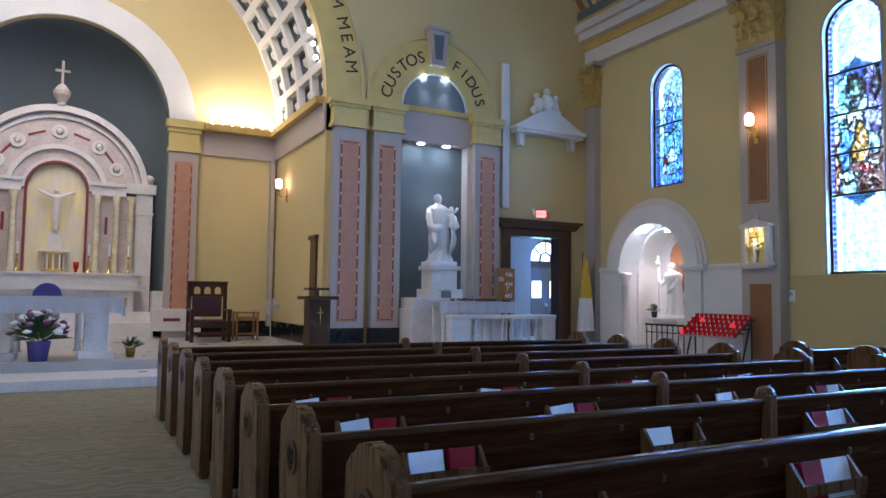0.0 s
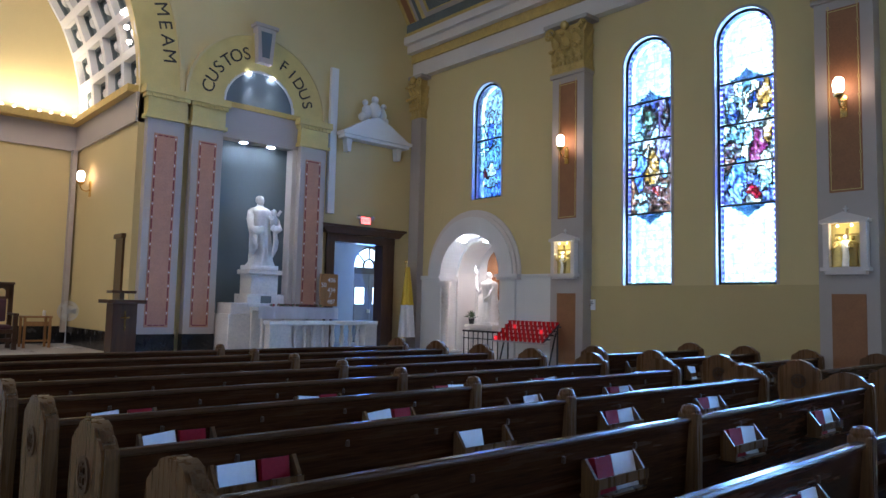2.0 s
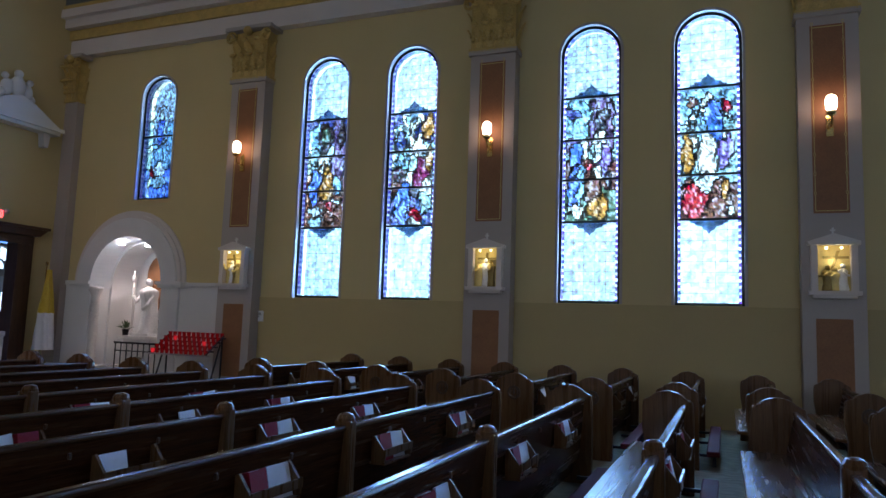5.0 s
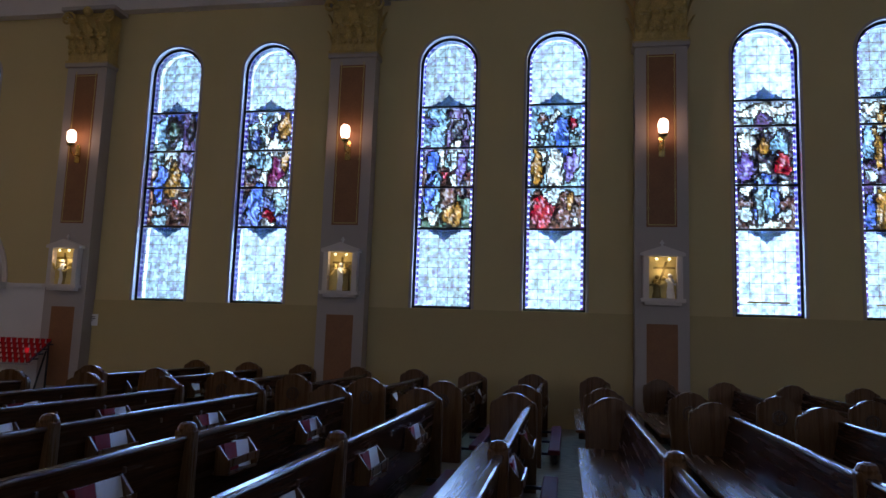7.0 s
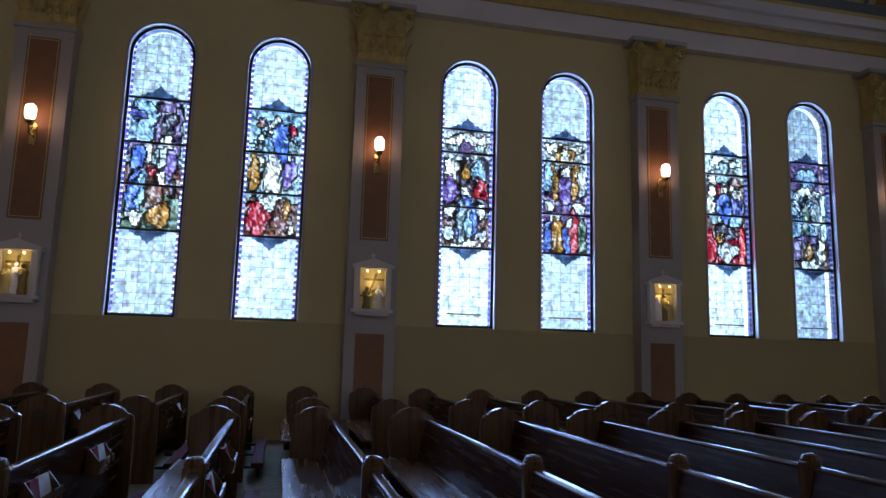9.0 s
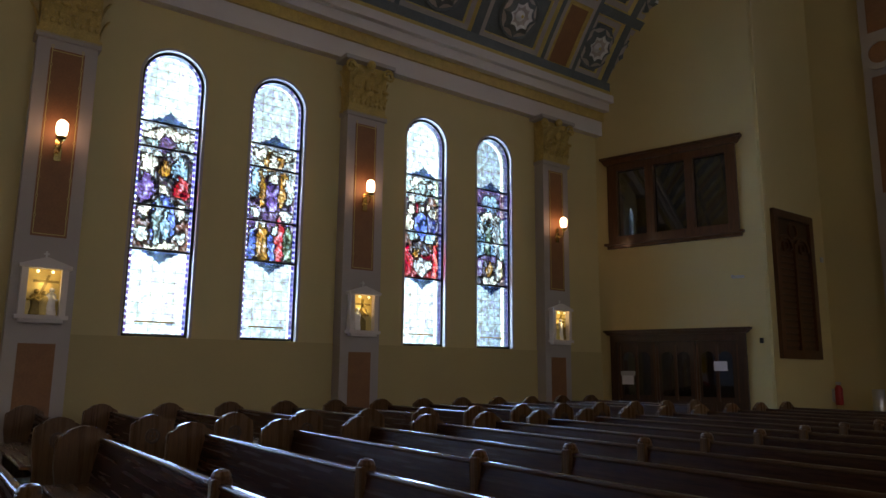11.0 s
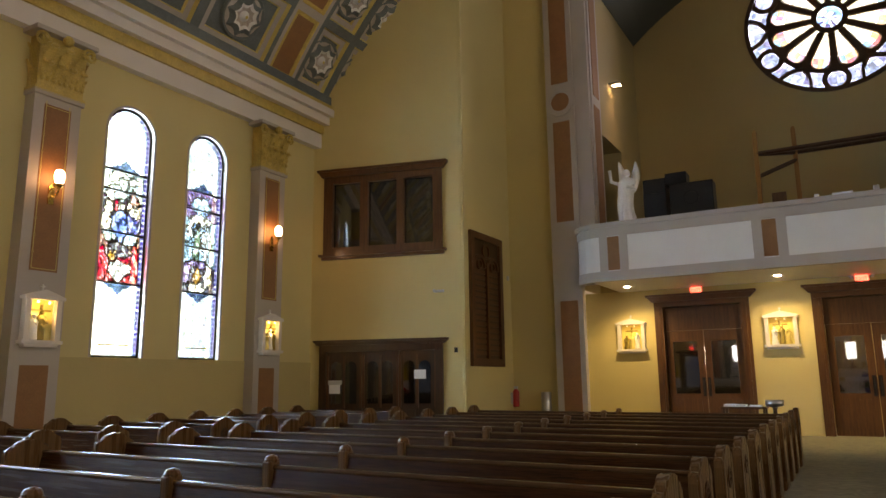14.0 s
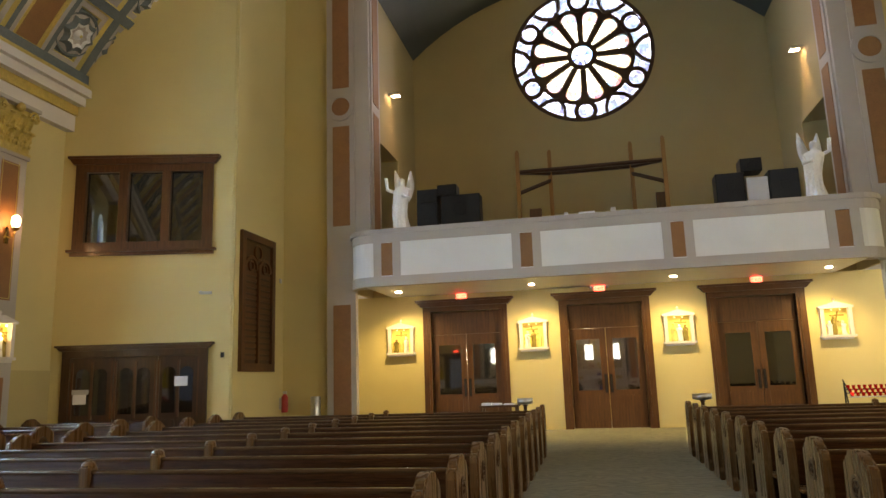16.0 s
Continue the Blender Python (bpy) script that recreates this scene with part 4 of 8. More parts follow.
    return t


MAIN_RACKS = (1.66, 3.18, 4.62, 6.0)
WALLB_RACKS = (9.2, 10.5)
main = pew("pew", 1.0, 7.1, 0, (4.05,), (1.0, 7.1), MAIN_RACKS, "long dark oak pew with rounded carved ends", "centre pews")
for k in list(range(-17, 0)) + list(range(1, 8)):
    copy_thing(main, pose(4.05, ROW0 + PITCH * k, 0))
sideb = pew("pew", 8.45, 11.15, 0, (), (8.45, 11.15), WALLB_RACKS, "short dark oak pew beside the window wall", "side pews")
for k in list(range(-16, 0)) + list(range(1, 5)):
    copy_thing(sideb, pose(9.8, ROW0 + PITCH * k, 0))
leftb = pew("pew", -7.7, -1.58, -8, (-4.65,), (-7.7, -1.58), (-2.0, -3.4), "long dark oak pew across the aisle", "aisle pews")
for k in range(-17, -8):
    copy_thing(leftb, pose(-4.64, ROW0 + PITCH * k, 0))


def missal(x, y, red, tilt):
    """A hymnal or paper missal standing in a rack."""
    w, d, h = (0.15, 0.042, 0.175) if red else (0.19, 0.012, 0.175)
    b = bmesh.new()
    if red:
        box(b, -w / 2, w / 2, -d / 2, -d / 2 + 0.004, 0, h)
        box(b, -w / 2, w / 2, d / 2 - 0.004, d / 2, 0, h)
        box(b, -w / 2, -w / 2 + 0.004, -d / 2, d / 2, 0, h)
        m, lab, cat = M_BOOK, "red cloth hymnal standing in a pew rack", "hymnal"
    else:
        rows = []
        for i in range(7):
            f = i / 6
            rows.append((-w / 2 + w * f, 0.004 * math.sin(f * 3.1)))
        for (xa, ya), (xb, yb) in zip(rows, rows[1:]):
            v = [b.verts.new(p) for p in ((xa, ya - d / 2, 0), (xb, yb - d / 2, 0), (xb, yb - d / 2, h), (xa, ya - d / 2, h), (xa, ya + d / 2, 0), (xb, yb + d / 2, 0), (xb, yb + d / 2, h), (xa, ya + d / 2, h))]
            for f in ((0, 1, 2, 3), (4, 5, 6, 7), (0, 1, 5, 4), (3, 2, 6, 7), (0, 3, 7, 4), (1, 2, 6, 5)):
                b.faces.new([v[i] for i in f])
        bmesh.ops.remove_doubles(b, verts=b.verts, dist=0.0005)
        m, lab, cat = M_PAPER, "white paper missal leaning in a pew rack", "missal"
    t = thing(cat, (0, 0, 0), lab, cat, "books in the racks")
    part("cover" if red else "leaves", b, m, t)
    if red:
        part("page_block", boxed(-w / 2 + 0.005, w / 2 - 0.003, -d / 2 + 0.004, d / 2 - 0.004, 0.003, h - 0.004), M_PAPER, t, "white page edges")
    t.matrix_basis = pose(x, y, 0.533, tilt, 0, random.uniform(-3, 3))
    BASE[t] = Vector((x, y, 0.533))
    return t


red0 = missal(1.76, ROW0 + PITCH - 0.10, True, -12)
white0 = missal(1.57, ROW0 + PITCH - 0.105, False, -14)
random.seed(4)
for k in range(-2, 4):
    for i, x in enumerate(MAIN_RACKS):
        if (k, i) in ((1, 0), (0, 0), (-1, 0), (-2, 0)):
            continue
        flip = 1 if k > 0 and i < 2 else -1
        y = ROW0 + PITCH * k - 0.10
        if random.random() < 0.95:
            copy_thing(red0, pose(x + flip * 0.09 + random.uniform(-0.02, 0.02), y, 0.533, -12, 0, random.uniform(-4, 4)))
        copy_thing(white0, pose(x - flip * 0.09 + random.uniform(-0.02, 0.02), y - 0.005, 0.533, -14, random.uniform(-6, 6), random.uniform(-5, 5)))
for k in range(-1, 5):
    for x in WALLB_RACKS:
        if random.random() < 0.6:
            copy_thing(white0, pose(x + random.uniform(-0.08, 0.08), ROW0 + PITCH * k - 0.105, 0.533, -14, random.uniform(-6, 6), 0))
# ---------------- stained glass ----------------
SKYB, PALE, NAVY, BLUE = (0.10, 0.33, 0.74), (0.24, 0.48, 0.84), (0.02, 0.05, 0.30), (0.03, 0.13, 0.75)
GREEN, GOLDG, BROWNG, REDG = (0.05, 0.15, 0.16), (0.22, 0.165, 0.05), (0.09, 0.06, 0.075), (0.22, 0.012, 0.04)
PURP, WHITEG, TEALG, DARKG = (0.07, 0.07, 0.28), (0.34, 0.58, 0.90), (0.14, 0.36, 0.62), (0.03, 0.04, 0.09)
PLUM, VIOLET = (0.11, 0.02, 0.13), (0.08, 0.08, 0.45)
# every design: ground colours from top to bottom, then soft-edged fields (u, z, width, height, colour), u and z from 0 to 1
# u runs from the left as seen from the nave
DESIGNS = [
    ((NAVY, TEALG, BROWNG, BROWNG), [(0.22, 0.82, 0.24, 0.16, SKYB), (0.18, 0.66, 0.20, 0.06, TEALG), (0.47, 0.83, 0.20, 0.13, DARKG), (0.45, 0.84, 0.12, 0.08, GREEN), (0.84, 0.80, 0.16, 0.22, PURP), (0.90, 0.86, 0.06, 0.14, DARKG), (0.52, 0.62, 0.22, 0.06, WHITEG), (0.80, 0.56, 0.20, 0.10, PURP), (0.40, 0.54, 0.11, 0.06, GOLDG), (0.38, 0.53, 0.07, 0.05, WHITEG), (0.24, 0.38, 0.15, 0.18, BLUE), (0.56, 0.38, 0.15, 0.17, GOLDG), (0.86, 0.40, 0.14, 0.08, SKYB), (0.30, 0.17, 0.26, 0.03, PALE), (0.70, 0.24, 0.24, 0.025, PALE), (0.63, 0.20, 0.10, 0.045, REDG), (0.28, 0.06, 0.26, 0.06, TEALG), (0.72, 0.08, 0.20, 0.04, BROWNG)]),
    ((NAVY, TEALG, DARKG, NAVY), [(0.50, 0.95, 0.24, 0.10, WHITEG), (0.50, 0.95, 0.15, 0.06, SKYB), (0.22, 0.78, 0.20, 0.14, TEALG), (0.20, 0.74, 0.13, 0.09, NAVY), (0.50, 0.76, 0.06, 0.17, WHITEG), (0.88, 0.88, 0.14, 0.11, GOLDG), (0.92, 0.58, 0.09, 0.12, GOLDG), (0.68, 0.68, 0.15, 0.12, WHITEG), (0.26, 0.58, 0.22, 0.08, SKYB), (0.72, 0.46, 0.17, 0.13, PLUM), (0.88, 0.34, 0.14, 0.07, WHITEG), (0.46, 0.42, 0.13, 0.08, WHITEG), (0.40, 0.34, 0.08, 0.04, GOLDG), (0.32, 0.18, 0.22, 0.19, BLUE), (0.50, 0.10, 0.08, 0.09, BLUE), (0.62, 0.09, 0.12, 0.05, REDG), (0.64, 0.03, 0.14, 0.03, WHITEG), (0.83, 0.22, 0.14, 0.10, TEALG), (0.12, 0.34, 0.10, 0.06, BROWNG)]),
    ((TEALG, TEALG, BROWNG, GREEN), [(0.20, 0.80, 0.28, 0.20, SKYB), (0.16, 0.88, 0.18, 0.05, NAVY), (0.70, 0.93, 0.28, 0.07, PURP), (0.70, 0.78, 0.24, 0.12, DARKG), (0.55, 0.78, 0.05, 0.20, PURP), (0.90, 0.76, 0.06, 0.22, PURP), (0.72, 0.66, 0.13, 0.08, WHITEG), (0.76, 0.48, 0.18, 0.13, VIOLET), (0.66, 0.54, 0.08, 0.08, PALE), (0.14, 0.62, 0.10, 0.07, PURP), (0.38, 0.58, 0.13, 0.09, WHITEG), (0.22, 0.50, 0.12, 0.12, BLUE), (0.20, 0.26, 0.15, 0.20, BLUE), (0.32, 0.30, 0.07, 0.18, SKYB), (0.50, 0.43, 0.13, 0.035, REDG), (0.62, 0.38, 0.11, 0.06, WHITEG), (0.58, 0.26, 0.18, 0.11, BROWNG), (0.68, 0.11, 0.22, 0.10, GOLDG), (0.24, 0.09, 0.18, 0.05, WHITEG), (0.88, 0.34, 0.10, 0.06, DARKG), (0.30, 0.02, 0.40, 0.025, GREEN)]),
    ((SKYB, TEALG, TEALG, BROWNG), [(0.50, 0.78, 0.46, 0.03, PALE), (0.30, 0.70, 0.20, 0.03, PALE), (0.22, 0.88, 0.09, 0.04, BROWNG), (0.80, 0.86, 0.09, 0.05, REDG), (0.50, 0.86, 0.15, 0.10, WHITEG), (0.60, 0.72, 0.16, 0.19, BLUE), (0.40, 0.66, 0.12, 0.14, SKYB), (0.48, 0.45, 0.17, 0.22, WHITEG), (0.14, 0.50, 0.12, 0.15, GOLDG), (0.22, 0.60, 0.07, 0.04, WHITEG), (0.80, 0.52, 0.14, 0.13, VIOLET), (0.78, 0.64, 0.07, 0.04, WHITEG), (0.50, 0.27, 0.34, 0.06, PALE), (0.20, 0.25, 0.10, 0.05, BROWNG), (0.27, 0.13, 0.22, 0.15, REDG), (0.73, 0.14, 0.20, 0.15, BROWNG), (0.80, 0.22, 0.08, 0.08, GOLDG), (0.90, 0.06, 0.10, 0.05, WHITEG)]),
    ((PALE, DARKG, DARKG, BROWNG), [(0.50, 0.92, 0.50, 0.07, WHITEG), (0.50, 0.84, 0.17, 0.06, PURP), (0.20, 0.84, 0.14, 0.035, TEALG), (0.80, 0.84, 0.14, 0.035, TEALG), (0.18, 0.66, 0.16, 0.11, WHITEG), (0.50, 0.66, 0.13, 0.06, GOLDG), (0.76, 0.64, 0.15, 0.12, SKYB), (0.82, 0.50, 0.16, 0.09, REDG), (0.15, 0.48, 0.17, 0.11, VIOLET), (0.50, 0.47, 0.11, 0.08, WHITEG), (0.50, 0.20, 0.25, 0.23, BLUE), (0.42, 0.22, 0.10, 0.19, TEALG), (0.58, 0.16, 0.08, 0.16, SKYB), (0.15, 0.32, 0.14, 0.05, WHITEG), (0.85, 0.31, 0.14, 0.05, WHITEG), (0.14, 0.12, 0.13, 0.05, PALE), (0.86, 0.12, 0.13, 0.05, PALE), (0.50, 0.03, 0.34, 0.03, WHITEG)]),
    ((PALE, PURP, PURP, DARKG), [(0.50, 0.92, 0.46, 0.06, WHITEG), (0.50, 0.87, 0.25, 0.07, GOLDG), (0.50, 0.87, 0.12, 0.05, WHITEG), (0.14, 0.66, 0.16, 0.13, SKYB), (0.88, 0.64, 0.15, 0.13, PALE), (0.27, 0.64, 0.08, 0.16, GOLDG), (0.73, 0.64, 0.08, 0.16, GOLDG), (0.50, 0.71, 0.12, 0.06, WHITEG), (0.50, 0.54, 0.18, 0.14, VIOLET), (0.16, 0.42, 0.14, 0.05, PALE), (0.84, 0.42, 0.14, 0.05, PALE), (0.30, 0.31, 0.13, 0.07, WHITEG), (0.33, 0.15, 0.13, 0.16, GOLDG), (0.10, 0.13, 0.10, 0.15, BLUE), (0.53, 0.11, 0.10, 0.13, BLUE), (0.72, 0.19, 0.13, 0.20, REDG), (0.91, 0.16, 0.09, 0.17, GREEN), (0.57, 0.27, 0.06, 0.05, PALE)]),
    ((TEALG, DARKG, BROWNG, REDG), [(0.50, 0.93, 0.40, 0.06, PALE), (0.50, 0.88, 0.14, 0.07, TEALG), (0.22, 0.78, 0.12, 0.06, WHITEG), (0.78, 0.78, 0.12, 0.06, BROWNG), (0.36, 0.70, 0.08, 0.05, REDG), (0.70, 0.70, 0.08, 0.05, WHITEG), (0.14, 0.58, 0.13, 0.14, WHITEG), (0.48, 0.68, 0.09, 0.06, WHITEG), (0.48, 0.52, 0.20, 0.15, BLUE), (0.82, 0.56, 0.14, 0.13, NAVY), (0.84, 0.66, 0.08, 0.05, WHITEG), (0.22, 0.42, 0.16, 0.06, TEALG), (0.76, 0.41, 0.15, 0.06, SKYB), (0.50, 0.30, 0.26, 0.07, DARKG), (0.30, 0.24, 0.08, 0.04, GOLDG), (0.50, 0.12, 0.30, 0.09, PALE), (0.90, 0.16, 0.12, 0.20, REDG), (0.10, 0.14, 0.12, 0.18, REDG)]),
    ((PURP, SKYB, SKYB, DARKG), [(0.50, 0.86, 0.30, 0.10, SKYB), (0.50, 0.72, 0.34, 0.06, WHITEG), (0.20, 0.60, 0.14, 0.05, PALE), (0.42, 0.48, 0.12, 0.22, GREEN), (0.42, 0.66, 0.06, 0.04, DARKG), (0.72, 0.50, 0.14, 0.20, PALE), (0.50, 0.28, 0.40, 0.04, PURP), (0.46, 0.17, 0.14, 0.10, GOLDG), (0.45, 0.05, 0.26, 0.05, WHITEG), (0.78, 0.17, 0.09, 0.12, WHITEG), (0.14, 0.18, 0.12, 0.10, PURP)]),
    ((PALE, SKYB, SKYB, BLUE), [(0.50, 0.70, 0.26, 0.22, PALE), (0.50, 0.64, 0.12, 0.20, BLUE), (0.50, 0.82, 0.10, 0.06, WHITEG), (0.50, 0.38, 0.20, 0.08, SKYB), (0.55, 0.24, 0.18, 0.08, WHITEG), (0.30, 0.20, 0.08, 0.05, REDG), (0.50, 0.10, 0.36, 0.06, TEALG)]),
]


def leaded(bm, quads, lead):
    """Glass pieces, each with its came round it, coloured one by one."""
    layer = bm.loops.layers.float_color.get("tint") or bm.loops.layers.float_color.new("tint")
    wide = lead
    for pts, col, *own in quads:
        lead = own[0] if own else wide
        if lead <= 0:
            f = bm.faces.new([bm.verts.new(p) for p in pts])
            for lp, q in zip(f.loops, col if len(col) == 4 else [col] * len(pts)):
                lp[layer] = (*q, 1)
            continue
        c = sum((Vector(p) for p in pts), Vector()) / len(pts)
        outer = [bm.verts.new(p) for p in pts]
        inner = []
        for p in pts:
            d = c - Vector(p)
            inner.append(bm.verts.new(Vector(p) + d * min(0.45, lead / max(d.length, 1e-4))))
        k = len(pts)
        f = bm.faces.new(inner)
        for lp in f.loops:
            lp[layer] = (*(col[inner.index(lp.vert)] if len(col) == len(pts) and len(col) != 3 else col), 1)
        for i in range(k):
            g = bm.faces.new((outer[i], outer[(i + 1) % k], inner[(i + 1) % k], inner[i]))
            g.material_index = 1
            for lp in g.loops:
                lp[layer] = (0, 0, 0, 1)


def tone(col, amount=0.35):
    s = 1 + random.uniform(-amount, amount)
    return tuple(max(0.0, min(0.95, c * s + random.uniform(-0.02, 0.02))) for c in col)


def design_color(design, u, z, seed):
    """Colour and field number at a place of the design, with flowing outlines and folds."""
    ground, fields = design
    q = noise.noise((u * 5, z * 11, seed)), noise.noise((u * 5, z * 11, seed + 7))
    q2 = noise.noise((u * 17, z * 34, seed + 4)), noise.noise((u * 17, z * 34, seed + 11))
    uu, zz = u + 0.09 * q[0] + 0.035 * q2[0], z + 0.05 * q[1] + 0.018 * q2[1]
    pick = min(3, max(0, int((1 - zz) * 4)))
    col, num = ground[pick], -1 - pick
    for n_, (fu, fz, w, h, c) in enumerate(fields):
        if ((uu - fu) / w) ** 2 + ((zz - fz) / h) ** 2 < 1:
            col, num = c, n_
    return col, num


def drapery(col, u, z, seed):
    """Painted light and dark folds on a glass colour."""
    q = noise.noise((u * 6, z * 9, seed + 2))
    fold = noise.noise((u * 17 + 5 * q, z * 13 + 3 * q, seed + 3)) + 0.75 * noise.noise((u * 30 + 6 * q, z * 52, seed + 5))
    dark = max(0.06, min(1.3, 0.74 + 1.6 * fold))
    lift = max(0.0, min(0.5, (fold - 0.20) * 1.7))
    return tuple(max(0.0, min(0.95, c * dark + (w - c) * lift)) for c, w in zip(col, (0.26, 0.50, 0.88)))


def stained_window(name, c, r, zs, z0, bars, design, to, label):
    """An arched window: iron frame, saddle bars and one leaded light between each pair of bars."""
    t = thing(name, to(c, 0.2, z0), label, "window", "nave windows", "structure")
    b = bmesh.new()
    arch_ring(b, c, zs, r - 0.055, r, 0.09, 0.24, to, k=24)
    prism(b, rect(c - r, c - r + 0.05, z0, zs), 0.09, 0.24, to)
    prism(b, rect(c + r - 0.05, c + r, z0, zs), 0.09, 0.24, to)
    prism(b, rect(c - r, c + r, z0, z0 + 0.05), 0.09, 0.24, to)
    part("window_frame", b, M_IRON, t)
    for zb in bars:
        b = bmesh.new()
        prism(b, rect(c - r + 0.03, c + r - 0.03, zb - 0.02, zb + 0.02), 0.10, 0.16, to)
        part("saddle_bar", b, M_IRON, t)
    apex = zs + r
    hw = lambda z: (r - 0.045) if z <= zs else math.sqrt(max(0.0004, (r - 0.045) ** 2 - (min(z, zs + r - 0.055) - zs) ** 2))
    levels = [z0 + 0.03] + list(bars) + [apex - 0.035]
    pale = random.choice((0.72, 0.85, 1.0))
    texture = random.choice((0.7, 1.0, 1.3))
    low, high = (bars[0], bars[-1]) if len(bars) > 1 else (z0 + 0.2, apex - 0.5)
    for za, zb in zip(levels, levels[1:]):
        b = bmesh.new()
        quads = []
        pictorial = za >= low - 0.01 and zb <= high + 0.01 if len(bars) > 1 else True
        rows = max(2, round((zb - za) / (0.034 if pictorial else 0.058)))
        cols = 30 if pictorial else 18
        bw = 0.048
        jit = {}
        def node(i, j):
            if (i, j) not in jit:
                z = za + (zb - za) * j / rows
                w = hw(z) - bw * min(1, hw(z) / 0.3)
                u = c - w + 2 * w * i / cols
                if pictorial and 0 < i < cols and 0 < j < rows:
                    u += random.uniform(-0.010, 0.010)
                    z += random.uniform(-0.010, 0.010)
                jit[i, j] = to(u, 0.13, z)
            return jit[i, j]
        for j in range(rows):
            zm = za + (zb - za) * (j + 0.5) / rows
            for i in range(cols):
                if pictorial:
                    du, dz = 1 / cols, (zb - za) / rows / (high - low)
                    # seen from the nave the window's left lies towards the altar
                    u_, z_ = 1 - (i + 0.5) * du, (zm - low) / (high - low)
                    col, num = design_color(design, u_, z_, c)
                    near = [design_color(design, u_ + p_, z_ + q_, c)[1] for p_, q_ in ((du, 0), (0, dz))]
                    edge = any(n_ != num for n_ in near)
                    col = tone(col, 0.12)
                    spots = ((0, 0), (1, 0), (1, 1), (0, 1))
                    col = [tuple(k_ * (0.06 if edge else 0.76) for k_ in drapery(col, 1 - (i + p_) * du, z_ + (q_ - 0.5) * dz, c)) for p_, q_ in spots]
                    came = 0.005 if edge or random.random() < (0.22 if num < 0 else 0.10) else 0
                else:
                    swirl = noise.noise(((i - cols / 2) * 0.42, zm * 7.0, c)) + 0.6 * noise.noise((i * 1.1, zm * 17.0, c + 3))
                    shade = 1.0 - max(0.0, min(0.40, 0.62 * abs(swirl) * texture))
                    base = (0.235, 0.54, 0.96) if random.random() < 0.8 else (0.20, 0.40, 0.92)
                    col = tuple(k_ * pale * shade * (1 if zm < low else 0.84) for k_ in tone(base, 0.06))
                    came = 0
                quads.append(((node(i, j), node(i + 1, j), node(i + 1, j + 1), node(i, j + 1)), col, came))
        # border strips of small squares
        k = max(2, round((zb - za) / 0.052))
        for j in range(k):
            zl, zh = za + (zb - za) * j / k, za + (zb - za) * (j + 1) / k
            for s in (-1, 1):
                f = lambda z: bw * min(1, hw(z) / 0.3)
                a0, a1 = c + s * (hw(zl) - f(zl)), c + s * (hw(zh) - f(zh))
                b0, b1 = c + s * hw(zl), c + s * hw(zh)
                col = tone(((0.02, 0.03, 0.30), (0.30, 0.50, 0.88), (0.03, 0.04, 0.34), (0.24, 0.38, 0.82))[(j + (s > 0)) % 4], 0.35)
                quads.append(((to(a0, 0.13, zl), to(b0, 0.13, zl), to(b1, 0.13, zh), to(a1, 0.13, zh)), col))
        leaded(b, quads, 0.006)
        if not pictorial:
            # plain lights: a net of thin cames
            lines = []
            k = max(2, round((zb - za) / 0.17))
            for j in range(1, k):
                z = za + (zb - za) * j / k
                w = hw(z) - bw
                if w > 0.05:
                    lines.append((c - w, c + w, z - 0.0045, z + 0.0045))
            for f_ in (-0.58, -0.2, 0.2, 0.58):
                u = c + f_ * (r - 0.05)
                top = zb
                while top > za and hw(top) - bw * min(1, hw(top) / 0.3) < abs(u - c):
                    top -= 0.02
                lines.append((u - 0.0035, u + 0.0035, za, top))
            for l0, l1, l2, l3 in lines:
                g = b.faces.new([b.verts.new(to(u, 0.126, z)) for u, z in ((l0, l2), (l1, l2), (l1, l3), (l0, l3))])
                g.material_index = 1
        part("stained_glass", b, [M_STAIN, M_LEAD], t)
    if c < -3 and len(bars) > 1:
        b = bmesh.new()
        prism(b, rect(c - r * 0.62, c + r * 0.62, z0 + 0.235, z0 + 0.262), 0.118, 0.124, to)
        part("inscription_bar", b, M_OLIVE, t, "thin dull gold inscription strip")
    # pointed crests above and below the picture
    if len(bars) > 1:
        for zb, s in ((high + 0.02, 1), (low - 0.02, -1)):
            for g, m, n0 in ((0.92, M_STAIN, 0.118),):
                half = [(0.60, 0.0), (0.60, 0.035), (0.46, 0.05), (0.42, 0.09), (0.24, 0.10), (0.17, 0.16), (0.07, 0.19)]
                line = [(c + u * r * g, zb + s * z * g) for u, z in half] + [(c, zb + s * 0.25 * g)] + [(c - u * r * g, zb + s * z * g) for u, z in reversed(half)]
                b = bmesh.new()
                prism(b, line, n0, n0 + 0.006, to)
                layer = b.loops.layers.float_color.new("tint")
                for f in b.faces:
                    for lp in f.loops:
                        lp[layer] = (0.42, 0.55, 0.72, 1)
                part("crest" if m is M_STAIN else "crest_outline", b, m, t)
    return t


random.seed(11)
for i, c in enumerate(WINS):
    bars = (3.39, 4.15, 4.88, 5.66) if i < 4 else (3.41, 4.17, 5.20, 5.65) if i < 6 else (3.40, 4.40, 5.25, 5.66)
    names = ("blue and gold scene with a kneeling figure shape", "green and blue scene with a blue robe shape", "blue and brown scene over pale glass", "pale scene with red and brown robe shapes",
             "white and blue scene with red cloak shape", "gold-winged purple scene with red robe shape", "crowded red and blue scene", "pale blue scene with a slender dark shape")
    stained_window("window_%d" % (i + 1), c, WR, WZS, WZ0, bars, DESIGNS[i], side_map, "arched stained glass window, " + names[i])
stained_window("window_9", 12.15, 0.5, 6.53, 4.12, (5.62,), DESIGNS[8], side_map, "small arched stained glass window with a blue figure shape")
